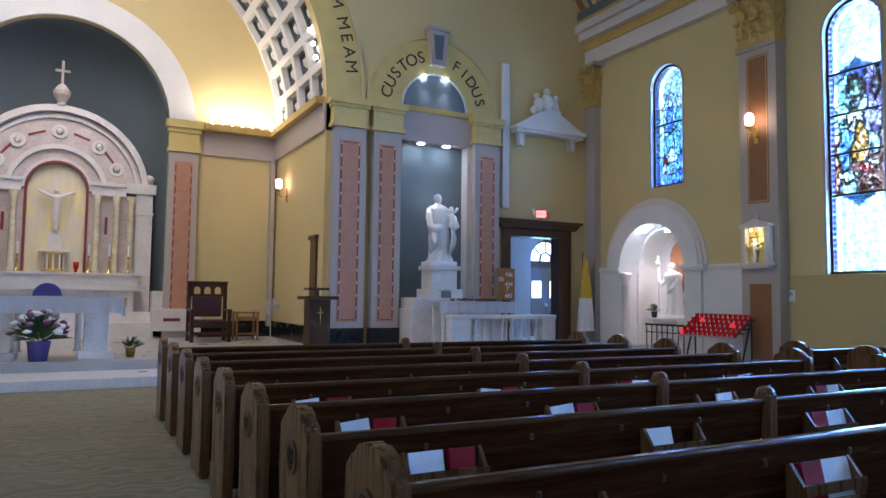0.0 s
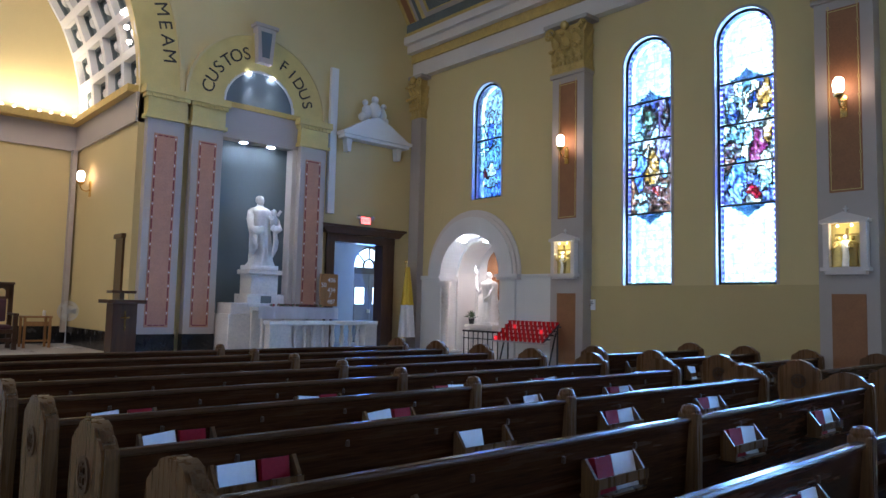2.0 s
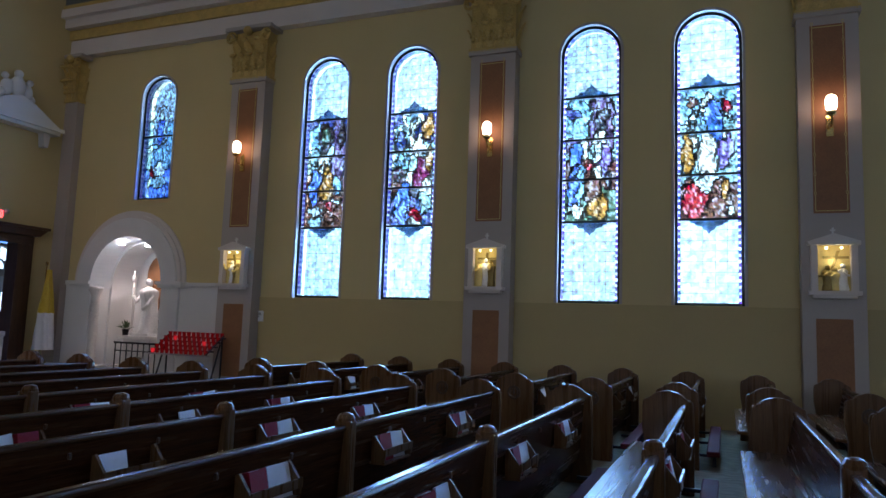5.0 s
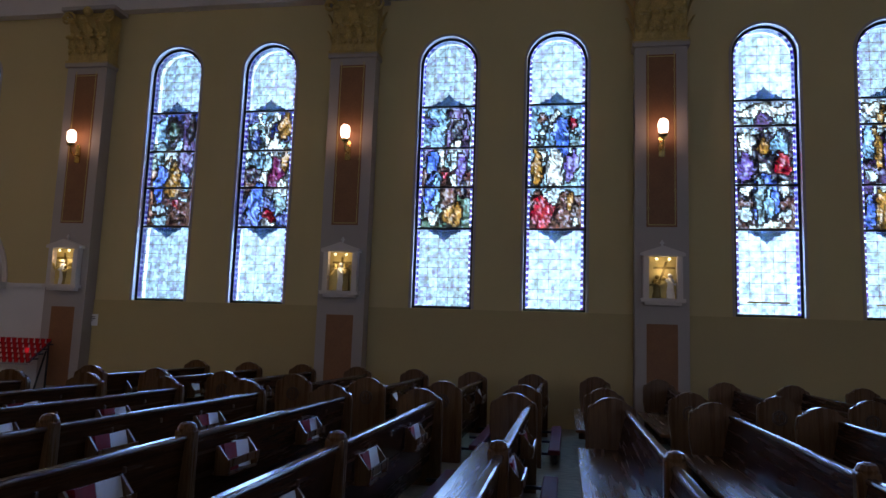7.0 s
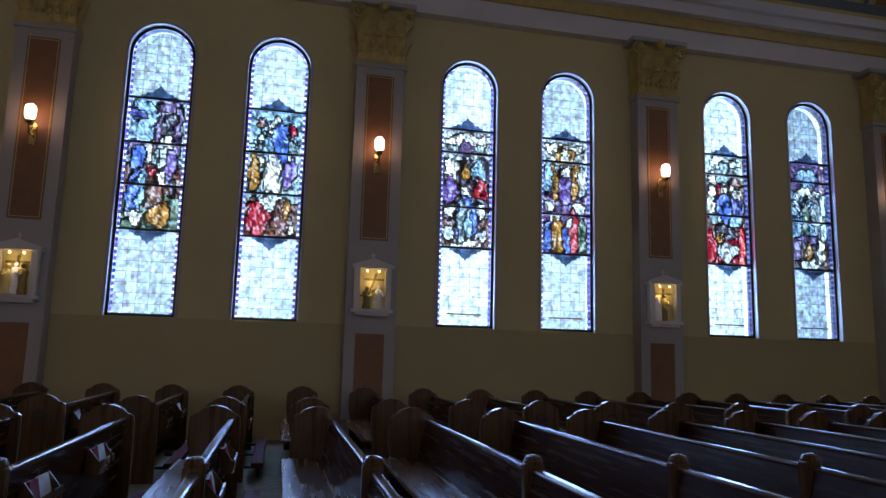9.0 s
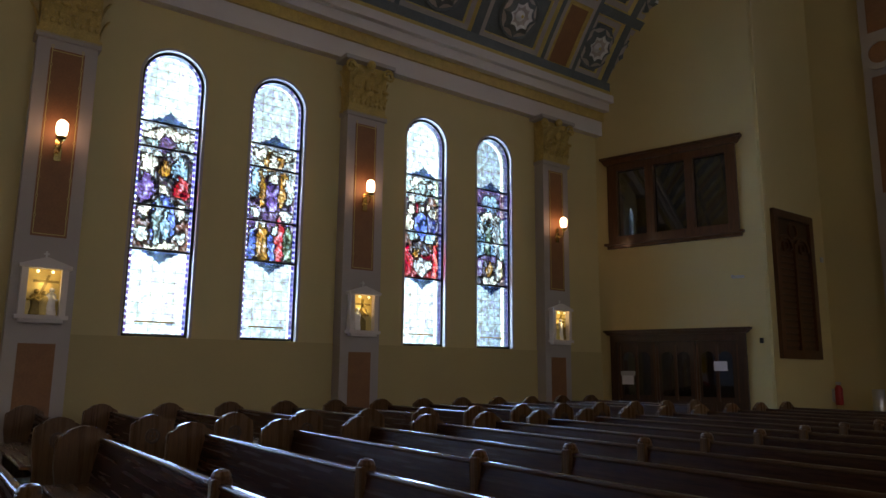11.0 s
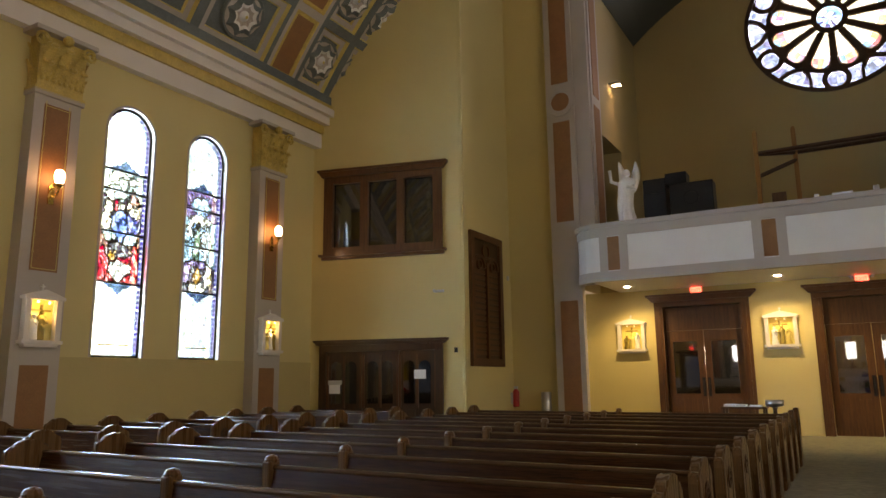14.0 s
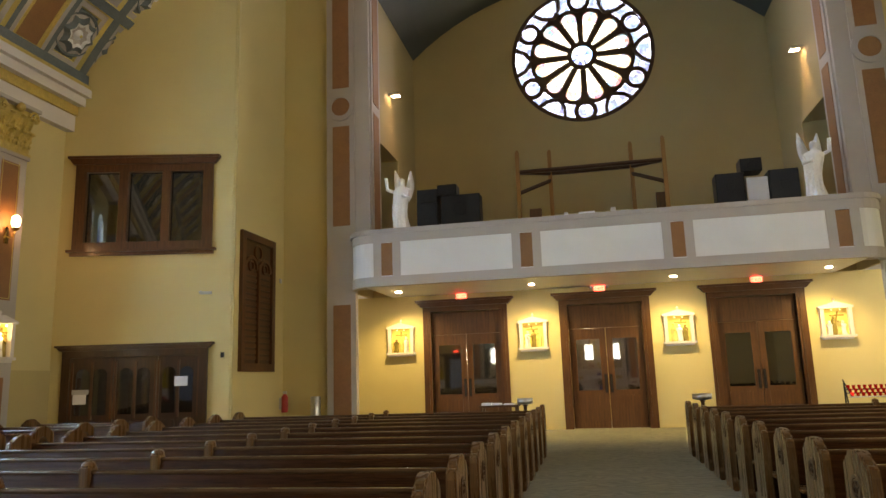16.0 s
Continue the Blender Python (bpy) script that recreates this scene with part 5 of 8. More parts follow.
for i, c in enumerate(WINS):
    b = bmesh.new()
    prism(b, rect(c - WR, c + WR, WZ0, WZS) [:2] + arc(c, WZS, WR, 0, 180, 16), 0.19, 0.20, left_map)
    layer = b.loops.layers.float_color.new("tint")
    for f in b.faces:
        for lp in f.loops:
            lp[layer] = (0.45, 0.5, 0.55, 1)
    solo("window_%d" % (i + 11), b, M_STAIN, "arched window in the far wall", "window", "structure")

# rose window
t = thing("rose_window", (RC, LY, RZ - RR), "round rose window with dark tracery and pale petals", "window", kind="structure")
rose = lambda u, n, z: (u, LY - n, z)
b = bmesh.new()
quads = []
random.seed(5)
rad = [0.02, 0.20, 0.42, 0.62, 0.85, 1.08, 1.30, 1.52, 1.74, 1.95, 2.16, 2.38]
for ra, rb in zip(rad, rad[1:]):
    n = 24 if ra < 0.4 else 12 if ra < 1.2 else 60 if ra < 1.7 else 72
    for i in range(n):
        a0, a1 = 360 * i / n, 360 * (i + 1) / n
        am, rm = (a0 + a1) / 2, (ra + rb) / 2
        if rm < 0.42:
            col = tone(random.choice((PURP, WHITEG, SKYB, WHITEG)), 0.3)
        elif rm < 1.2:
            col = tone((0.42, 0.50, 0.52), 0.12)
        elif rm < 1.7:
            col = tone(random.choice(((0.42, 0.30, 0.55), SKYB, (0.50, 0.14, 0.20), (0.50, 0.40, 0.28), (0.55, 0.58, 0.70))), 0.3)
        else:
            col = tone((0.16, 0.24, 0.52), 0.5)
        pp = [arc(RC, RZ, r_, a0, a1, 1)[k_] for r_, k_ in ((ra, 0), (rb, 0), (rb, 1), (ra, 1))]
        quads.append(([rose(u, 0.15, z) for u, z in pp], col))
leaded(b, quads, 0.004)
part("stained_glass", b, [M_STAIN, M_LEAD], t)
b = bmesh.new()
arch_ring(b, RC, RZ, RR - 0.11, RR + 0.02, -0.04, 0.28, rose, 0, 360, 64)
part("outer_ring", b, M_DARKWOOD, t)
b = bmesh.new()
arch_ring(b, RC, RZ, 0.35, 0.52, 0.05, 0.22, rose, 0, 360, 32)
part("hub_ring", b, M_DARKWOOD, t)
for i in range(12):
    b = bmesh.new()
    arch_ring(b, RC, RZ, 1.70, 1.80, 0.08, 0.2, rose, 30 * i, 30 * i + 30, 4)
    part("tracery_ring", b, M_DARKWOOD, t)
for i in range(12):
    a = 360 * i / 12 + 15
    ca, sa = math.cos(radians(a)), math.sin(radians(a))
    b = bmesh.new()
    loop = []
    for q in range(25):
        ph = math.pi * 2 * q / 24
        rr = 1.08 + 0.62 * math.cos(ph)
        w = math.copysign(0.07 + 0.225 * (rr - 0.46) / 0.96, math.sin(ph))
        if rr > 1.42:
            w = 0.295 * math.sin(math.acos(min(1, (rr - 1.42) / 0.28))) * (1 if math.sin(ph) >= 0 else -1)
        loop.append(rose(RC + rr * ca - w * sa, 0.12, RZ + rr * sa + w * ca))
    tube(b, loop, 0.055, 6)
    part("petal_bar", b, M_DARKWOOD, t)
    # dark web between petals
    a2 = a + 15
    b = bmesh.new()
    prism(b, [(RC + r_ * math.cos(radians(a2 + d_)), RZ + r_ * math.sin(radians(a2 + d_))) for r_, d_ in ((0.50, -5), (0.50, 5), (1.0, 3.3), (1.48, 3.5), (1.76, 9), (1.76, -9), (1.48, -3.5), (1.0, -3.3))], 0.08, 0.20, rose)
    part("web", b, M_DARKWOOD, t)
for i in range(6):
    a = radians(60 * i + 30)
    cu, cz = RC + 2.03 * math.cos(a), RZ + 2.03 * math.sin(a)
    b = bmesh.new()
    arch_ring(b, cu, cz, 0.25, 0.40, 0.06, 0.2, rose, 0, 360, 24)
    part("medallion_ring", b, M_DARKWOOD, t)
    a = radians(60 * i)
    b = bmesh.new()
    for s in (-1, 1):
        pts = [rose(RC + r_ * math.cos(a + s * d_), 0.12, RZ + r_ * math.sin(a + s * d_)) for r_, d_ in ((1.74, 0.0), (1.86, 0.10), (2.02, 0.17), (2.36, 0.22))]
        tube(b, pts, 0.085, 6)
    part("spandrel_bar", b, M_DARKWOOD, t)

# ---------------- pilasters of the window wall ----------------
PX = SIDE - 0.30


def leaf_strip(b, base, up, out, width, curl):
    """A bent acanthus-like leaf."""
    side = Vector(up).cross(Vector(out)).normalized()
    prev = None
    for i in range(6):
        f = i / 5
        p = Vector(base) + Vector(up) * f + Vector(out) * (curl * f * f) - (Vector((0, 0, 1)) * 0.10 * max(0, f - 0.75) * 4 * abs(curl))
        w = width * (1 - 0.75 * f ** 2) * (1 + 0.18 * (i % 2))
        cur = [b.verts.new(p - side * w), b.verts.new(p + Vector(out) * 0.02), b.verts.new(p + side * w), b.verts.new(p - Vector(out) * 0.03)]
        if prev:
            for j in range(4):
                b.faces.new((prev[j], prev[(j + 1) % 4], cur[(j + 1) % 4], cur[j]))
        else:
            b.faces.new(cur)
        prev = cur
    b.faces.new(prev)


def capital(parent, x, yc, hw_, z0, z1):
    b = bmesh.new()
    box(b, x - 0.02, SIDE, yc - hw_, yc + hw_, z0, z1 - 0.1)
    box(b, x - 0.05, SIDE, yc - hw_ - 0.04, yc + hw_ + 0.04, z0 - 0.05, z0 + 0.04, bevel=0.01)
    part("bell", b, M_GOLD, parent)
    h = z1 - z0
    for row, (zz, ln, n) in enumerate(((0.03, 0.42, 4), (0.34, 0.40, 3))):
        for i in range(n):
            y = yc - hw_ + (i + 0.5) * 2 * hw_ / n
            b = bmesh.new()
            leaf_strip(b, (x - 0.02, y, z0 + zz * h), (0, 0, ln * h), (-1, 0, 0), 0.62 * hw_ / n * 1.3, 0.20 + 0.05 * row)
            ball(b, (x - 0.19 - 0.05 * row, y, z0 + (zz + ln) * h - 0.05), 0.055, 8, (1, 1.4, 0.8))
            for q_ in (0.35, 0.6):
                for s_ in (-1, 1):
                    ball(b, (x - 0.05 - 0.06 * q_, y + s_ * 0.5 * hw_ / n, z0 + (zz + ln * q_) * h), 0.04, 6, (0.8, 1.1, 1.3))
            part("leaf", b, M_GOLD, parent)
        for s in (-1, 1):
            b = bmesh.new()
            leaf_strip(b, (x + 0.12, yc + s * hw_, z0 + zz * h), (0, 0, ln * h), (0, s, 0), 0.10, 0.14)
            part("leaf", b, M_GOLD, parent)
    for s in (-1, 1):
        b = bmesh.new()
        pts = []
        for i in range(22):
            a = i * 0.5
            rr = 0.15 * (1 - i / 26)
            pts.append((x - 0.10 - 0.06 * i / 22, yc + s * (hw_ + 0.02 - rr * math.cos(a) * 0.9), z1 - 0.24 + rr * math.sin(a)))
        tube(b, pts, 0.028, 6)
        part("volute", b, M_GOLD, parent)
    b = bmesh.new()
    ball(b, (x - 0.14, yc, z1 - 0.12), 0.10, 10)
    part("rosette", b, M_GOLD, parent)
    b = bmesh.new()
    box(b, x - 0.16, SIDE, yc - hw_ - 0.16, yc + hw_ + 0.16, z1 - 0.09, z1, bevel=0.015)
    part("abacus", b, M_TRIM, parent)


def nave_pilaster(yc):
    t = thing("pilaster", (PX, yc, 0), "grey pilaster with terracotta panels and gold leafy capital", "pilaster", "nave pilasters", "structure")
    part("shaft", boxed(PX, SIDE + 0.0, yc - 0.43, yc + 0.43, 0, 6.56), M_TRIM, t)
    b = bmesh.new()
    box(b, PX - 0.05, SIDE, yc - 0.47, yc + 0.47, 6.50, 6.60, bevel=0.01)
    part("neck_moulding", b, M_TRIM, t)
    for z0, z1 in ((3.38, 6.36), (0.30, 1.78)):
        part("panel", boxed(PX - 0.008, PX, yc - 0.245, yc + 0.245, z0, z1), M_BROWN, t, "terracotta panel")
    b = bmesh.new()
    for s in (-1, 1):
        z = 3.42
        while z < 6.28:
            box(b, PX - 0.012, PX - 0.008, yc + s * 0.215 - 0.006, yc + s * 0.215 + 0.006, z, z + 0.24)
            for q in range(8):
                a0, a1 = math.pi * q / 4, math.pi * (q + 1) / 4
                v = [b.verts.new((PX - 0.011, yc + s * 0.215 + r_ * math.cos(a_), z + 0.27 + 1.5 * r_ * math.sin(a_))) for r_, a_ in ((0.012, a0), (0.02, a0), (0.02, a1), (0.012, a1))]
                b.faces.new(v)
            z += 0.30
    for zz in (3.41, 6.32):
        box(b, PX - 0.012, PX - 0.008, yc - 0.215, yc + 0.215, zz, zz + 0.012)
    part("border_inlay", b, M_GOLDPAINT, t, "cream stencilled border")
    capital(t, PX, yc, 0.43, 6.60, 7.72)
    return t


first = nave_pilaster(PILS[0])
for p in PILS[1:]:
    copy_thing(first, pose(PX, p, 0))
# corner pilaster by the chancel wall
t = thing("pilaster", (PX + 0.1, 14.70, 0), "narrow grey corner pilaster with gold capital", "pilaster", "", "structure")
part("shaft", boxed(PX + 0.1, SIDE, 14.50, 14.9, 0, 6.6), M_TRIM, t)
capital(t, PX + 0.1, 14.70, 0.2, 6.60, 7.72)


def sconce(x, y, z, dx, dy):
    """A wall lamp: plate, curved arm, cup and lit opal shade; dx, dy points into the room."""
    t = thing("wall_sconce", (x, y, z), "bronze wall sconce with a lit opal glass shade", "sconce", "wall sconces")
    P = lambda d, s, h: (x + dx * d - dy * s, y + dy * d + dx * s, z + h)
    b = bmesh.new()
    v = [P(d, s, h) for d in (0.0, 0.03) for s, h in ((-0.05, -0.32), (0.05, -0.32), (0.05, 0.0), (0.0, 0.06), (-0.05, 0.0))]
    vs = [b.verts.new(p) for p in v]
    b.faces.new(vs[:5]), b.faces.new(vs[5:])
    for i in range(5):
        b.faces.new((vs[i], vs[(i + 1) % 5], vs[5 + (i + 1) % 5], vs[5 + i]))
    part("back_plate", b, M_BRASS, t)
    b = bmesh.new()
    tube(b, [P(0.02, 0, -0.16), P(0.10, 0, -0.20), P(0.19, 0, -0.17), P(0.23, 0, -0.10), P(0.23, 0, -0.03)], 0.016, 8)
    part("arm", b, M_BRASS, t)
    c = P(0.23, 0, 0)
    b = bmesh.new()
    lathe(b, [(0.02, c[2] - 0.07), (0.07, c[2] - 0.03), (0.085, c[2] + 0.01), (0.06, c[2] + 0.02)], c[0], c[1], 14)
    part("cup", b, M_BRASS, t, smooth=True)
    b = bmesh.new()
    lathe(b, [(0.04, c[2] + 0.02), (0.075, c[2] + 0.06), (0.085, c[2] + 0.15), (0.078, c[2] + 0.23), (0.04, c[2] + 0.27)], c[0], c[1], 16)
    part("shade", b, M_SHADE, t, "lit opal glass shade", smooth=True)
    return t


sc = sconce(PX - 0.01, PILS[0], 4.88, -1, 0)
for p in PILS[1:]:
    copy_thing(sc, pose(PX - 0.01, p, 4.88))
sconce(AXIS + CH - 0.005, 17.94, 4.15, -1, 0)


def station(x, y, z, nx, ny, wide, label, seed, lit):
    """A lit relief in a white gabled frame; nx, ny is the way it faces."""
    t = thing("station_relief", (x, y, z), label, "wall relief", "stations")
    P = lambda u, n, h: (x + nx * n + ny * u, y + ny * n - nx * u, z + h)
    pz = lambda b, pts, n0, n1, mi=0: prism(b, pts, n0, n1, P, mi)
    w = wide / 2
    b = bmesh.new()
    pz(b, rect(-w, -w + 0.09, 0.10, 0.80), 0, 0.14)
    pz(b, rect(w - 0.09, w, 0.10, 0.80), 0, 0.14)
    pz(b, [(-w - 0.04, 0.80), (w + 0.04, 0.80), (w + 0.04, 0.85), (0, 0.97), (-w - 0.04, 0.85)], 0, 0.17)
    part("gabled_frame", b, M_CORNICE, t)
    b = bmesh.new()
    pz(b, rect(-w - 0.04, w + 0.04, 0.05, 0.11), 0, 0.17)
    pz(b, rect(-w + 0.02, w - 0.02, 0.0, 0.05), 0, 0.13)
    part("sill", b, M_CORNICE, t)
    b = bmesh.new()
    pz(b, rect(-0.012, 0.012, 0.97, 1.07), 0.02, 0.05)
    pz(b, rect(-0.035, 0.035, 1.02, 1.04), 0.02, 0.05)
    part("small_cross", b, M_WHITE, t)
    b = bmesh.new()
    pz(b, rect(-w + 0.09, w - 0.09, 0.11, 0.80), 0.0, 0.02)
    part("backing", b, M_GILT, t, "pale gilded ground")
    for s in (-1, 1):
        b = bmesh.new()
        ball(b, P(s * 0.10, 0.11, 0.755), 0.022, 8)
        part("bulb", b, lit, t, "small lit bulb", smooth=True)
    rnd = random.Random(seed)
    count = rnd.choice((3, 4))
    for i in range(count):
        u = -w + 0.16 + (i + 0.5) * (wide - 0.32) / count + rnd.uniform(-0.02, 0.02)
        h = rnd.uniform(0.34, 0.52)
        b = bmesh.new()
        rings = []
        for f, r in ((0, 0.075), (0.05, 0.08), (0.3, 0.062), (0.55, 0.066), (0.72, 0.078), (0.80, 0.05), (0.83, 0.026)):
            row = []
            for j in range(14):
                a = 2 * math.pi * j / 14
                q = r * (1 + 0.28 * noise.noise((2.4 * math.cos(a), 2.4 * math.sin(a), seed + i * 3 + f * 2)))
                row.append(b.verts.new(P(u + q * math.cos(a) + 0.06 * f * rnd.uniform(-0.3, 0.3), 0.055 + 0.6 * q * math.sin(a), 0.115 + h * f)))
            rings.append(row)
        for p_, q_ in zip(rings, rings[1:]):
            for j in range(14):
                b.faces.new((p_[j], p_[(j + 1) % 14], q_[(j + 1) % 14], q_[j]))
        b.faces.new(rings[0]), b.faces.new(rings[-1])
        ball(b, P(u, 0.06, 0.115 + h * 0.92), 0.038, 10)
        a1 = rnd.uniform(-0.12, 0.12)
        tube(b, [P(u, 0.09, 0.115 + h * 0.74), P(u + a1 * 0.7, 0.12, 0.115 + h * 0.58), P(u + a1 * 1.3, 0.11, 0.115 + h * rnd.uniform(0.55, 0.85))], 0.018, 6)
        part("relief_shape", b, (M_GILT, M_OLIVE, M_STATUE)[(seed + i) % 3], t, "gilded and ivory relief shape", smooth=True)
    b = bmesh.new()
    lean = rnd.uniform(-0.1, 0.1)
    pz(b, [(-0.02 + lean, 0.3), (0.02 + lean, 0.3), (0.02 - lean, 0.72), (-0.02 - lean, 0.72)], 0.02, 0.045)
    pz(b, rect(-0.17 - lean * 0.5, 0.17 - lean * 0.5, 0.60, 0.635), 0.02, 0.045)
    part("relief_bar", b, M_OLIVE, t)
    c_ = P(0, 0.16, 0.58)
    lamp("station_lamp", "POINT", c_, P(0, 0, 0.3), 1.4 if lit is M_STATIONLIT else 0.55, (1.0, 0.90, 0.52), 0.03)
    return t


for i, p in enumerate(PILS):
    station(PX - 0.012, p, 2.08, -1, 0, 0.62, "lit gilded relief in a white gabled frame on a pilaster", i, M_STATIONLIT)
for i, x in enumerate((5.46, 1.62, -2.30, -6.2)):
    station(x, REAR + 0.002, 2.14, 0, 1, 0.76, "lit gilded relief in a white gabled frame on the door wall", 20 + i, M_STATIONDIM)

# ---------------- alcove with statue ----------------
ALC = 12.60                      # middle of the alcove
t = thing("alcove_surround", side_map(ALC, 0, 0), "white moulded arch with half columns round the alcove", "arch", kind="structure")
b = bmesh.new()
arch_ring(b, ALC, 2.22, 1.04, 1.46, -0.14, 0.44, side_map)
part("arch_band", b, M_WHITE, t)
b = bmesh.new()
arch_ring(b, ALC, 2.22, 1.46, 1.55, -0.09, 0.0, side_map)
arch_ring(b, ALC, 2.22, 1.55, 1.64, -0.04, 0.0, side_map)
part("outer_moulding", b, M_CORNICE, t)
for s in (-1, 1):
    u0, u1 = sorted((ALC + s * 1.04, ALC + s * 1.52))
    b = bmesh.new()
    prism(b, rect(u0, u1, 0, 2.10), -0.10, 0.44, side_map)
    part("pier", b, M_WHITE, t)
    for n in ((0.02,) if s > 0 else ()):
        b = bmesh.new()
        x, y, z = side_map(ALC + s * 1.0, n, 0)
        lathe(b, [(0.13, 0.0), (0.13, 0.12), (0.105, 0.18), (0.10, 1.78), (0.115, 1.80), (0.10, 1.84), (0.11, 1.90), (0.16, 2.04), (0.16, 2.10)], x, y, 20)
        part("column", b, M_MARBLE, t, smooth=True)
    b = bmesh.new()
    prism(b, rect(*sorted((ALC + s * 1.0, ALC + s * 1.66)), 2.10, 2.16), -0.18, 0.45, side_map)
    prism(b, rect(*sorted((ALC + s * 0.98, ALC + s * 1.70)), 2.16, 2.23), -0.24, 0.46, side_map)
    part("impost", b, M_WHITE, t)
b = bmesh.new()
arch_ring(b, ALC, 2.22, 0.97, 1.06, 0.44, 0.56, side_map)
for s in (-1, 1):
    prism(b, rect(*sorted((ALC + s * 0.97, ALC + s * 1.2)), 0.0, 2.22), 0.44, 0.56, side_map)
part("inner_arch", b, M_WHITE, t)
# inside of the alcove: a short barrel and a flat back
t = thing("alcove_shell", side_map(ALC, 0.6, 0), "white barrel-vaulted alcove", "alcove", kind="structure")
b = bmesh.new()
arch_ring(b, ALC, 2.22, 1.0, 1.08, 0.56, 1.30, side_map)
for s in (-1, 1):
    prism(b, rect(*sorted((ALC + s * 1.0, ALC + s * 1.08)), 0.0, 2.22), 0.56, 1.30, side_map)
part("barrel", b, M_WHITE, t)
b = bmesh.new()
prism(b, rect(ALC - 1.05, ALC + 1.05, 0.0, 2.22)[:2] + arc(ALC, 2.22, 1.05, 0, 180, 20), 1.22, 1.30, side_map)
part("back", b, M_WHITE, t)
solo("alcove_floor", boxed(12.3, 13.9, 11.2, 13.9, -0.2, 0.004), M_TILE, "stone floor of the alcove", "floor", "structure")
bm = bmesh.new()
prism(bm, rect(12.22, 13.24, 1.0, 2.48)[:2] + arc(12.73, 2.48, 0.51, 0, 180, 16), 1.19, 1.22, side_map)
solo("alcove_panel", bm, M_BROWN, "terracotta arched panel behind the statue", "panel", "structure")
b = bmesh.new()
for yy, xx, zz in ((13.02, 12.40, 3.09), (12.62, 12.80, 3.095)):
    lathe(b, [(0.05, zz), (0.07, zz + 0.01), (0.07, zz + 0.03)], xx, yy, 12)
solo("alcove_downlights", b, M_COOLBULB, "two small lit alcove lamps", "lamp", "structure")


def robed(b, cx, cy, z0, h, wid, seed, lean=0.0, k=40):
    """A plain draped standing form with a mantle, head and shoulders."""
    prof = [(0.0, 0.215), (0.02, 0.225), (0.08, 0.20), (0.16, 0.185), (0.26, 0.178), (0.36, 0.172), (0.46, 0.170), (0.54, 0.172), (0.62, 0.185), (0.69, 0.205), (0.75, 0.215), (0.79, 0.20), (0.82, 0.15), (0.84, 0.085), (0.86, 0.058), (0.875, 0.055)]
    rings = []
    for f, r in prof:
        row = []
        sway = 0.025 * h * math.sin(f * 5.2)
        for i in range(k):
            a = 2 * math.pi * i / k
            low = max(0.0, 1 - f / 0.8)
            crease = noise.noise((2.6 * math.cos(a), 2.6 * math.sin(a) + f * 0.9, seed + f * 1.3))
            deep = noise.noise((5.5 * math.cos(a + f), 5.5 * math.sin(a + f), seed + 9 + f * 2.2))
            edge = 0.10 * max(0.0, math.sin(a * 2 + 1.4 * f * 4 + seed)) ** 3 if 0.1 < f < 0.78 else 0.0
            fold = 1 + 0.30 * crease * (0.35 + low) + 0.22 * deep * (0.3 + 0.7 * low) + edge
            row.append(b.verts.new((cx + sway + wid * r * fold * math.cos(a) + lean * f, cy + wid * 0.80 * r * fold * math.sin(a), z0 + h * f)))
        rings.append(row)
    for p, q in zip(rings, rings[1:]):
        for i in range(k):
            b.faces.new((p[i], p[(i + 1) % k], q[(i + 1) % k], q[i]))
    b.faces.new(rings[0])
    b.faces.new(rings[-1])
    top = cx + lean + 0.025 * h * math.sin(4.6)
    ball(b, (top, cy - 0.01, z0 + h * 0.925), 0.066 * h, 16, (0.80, 0.92, 1.14))
    ball(b, (top, cy + 0.02, z0 + h * 0.945), 0.068 * h, 12, (0.92, 0.95, 0.95))


def wing(b, base, tip, out, width):
    base, tip, out = Vector(base), Vector(tip), Vector(out)
    prev = None
    d = (tip - base)
    side = d.cross(out).normalized()
    for i in range(8):
        f = i / 7
        w = width * math.sin(math.pi * min(1, 0.18 + 0.82 * f)) + 0.02
        p = base + d * f + out * 0.08 * math.sin(f * 3.1)
        cur = [b.verts.new(p - side * w), b.verts.new(p + out * 0.03), b.verts.new(p + side * w * 0.6), b.verts.new(p - out * 0.015)]
        if prev:
            for j in range(4):
                b.faces.new((prev[j], prev[(j + 1) % 4], cur[(j + 1) % 4], cur[j]))
        else:
            b.faces.new(cur)
        prev = cur
    b.faces.new(prev)


b = bmesh.new()
robed(b, 13.06, 12.70, 1.06, 1.28, 1.15, 3)
for q_ in range(4):
    d_ = 0.05 * q_
    wing(b, (13.20 + 0.01 * q_, 12.58 - d_ * 0.4, 1.50 + d_), (13.26, 12.42 - d_ * 0.5, 1.25 + 5.5 * d_), (0.7, -0.3, 0), 0.10)
    wing(b, (13.20 + 0.01 * q_, 12.82 + d_ * 0.4, 1.50 + d_), (13.26, 12.96 + d_ * 0.4, 1.25 + 5.3 * d_), (0.7, 0.3, 0), 0.09)
tube(b, [(12.90, 13.02, 1.10), (12.90, 13.06, 2.52)], 0.018, 6)
ball(b, (12.90, 13.06, 2.34), 0.06, 10, (1, 1, 1.5))
tube(b, [(13.0, 12.86, 1.98), (12.90, 12.94, 1.80), (12.90, 13.03, 1.92)], 0.05, 8)
tube(b, [(13.0, 12.56, 1.96), (12.88, 12.54, 1.74), (12.84, 12.68, 1.62)], 0.05, 8)
box(b, 12.80, 13.32, 12.43, 12.97, 1.0, 1.07, bevel=0.01)
solo("statue", b, M_STATUE, "white marble winged statue with a staff in the alcove", "statue", smooth=True, base=(13.06, 12.7, 1.0))
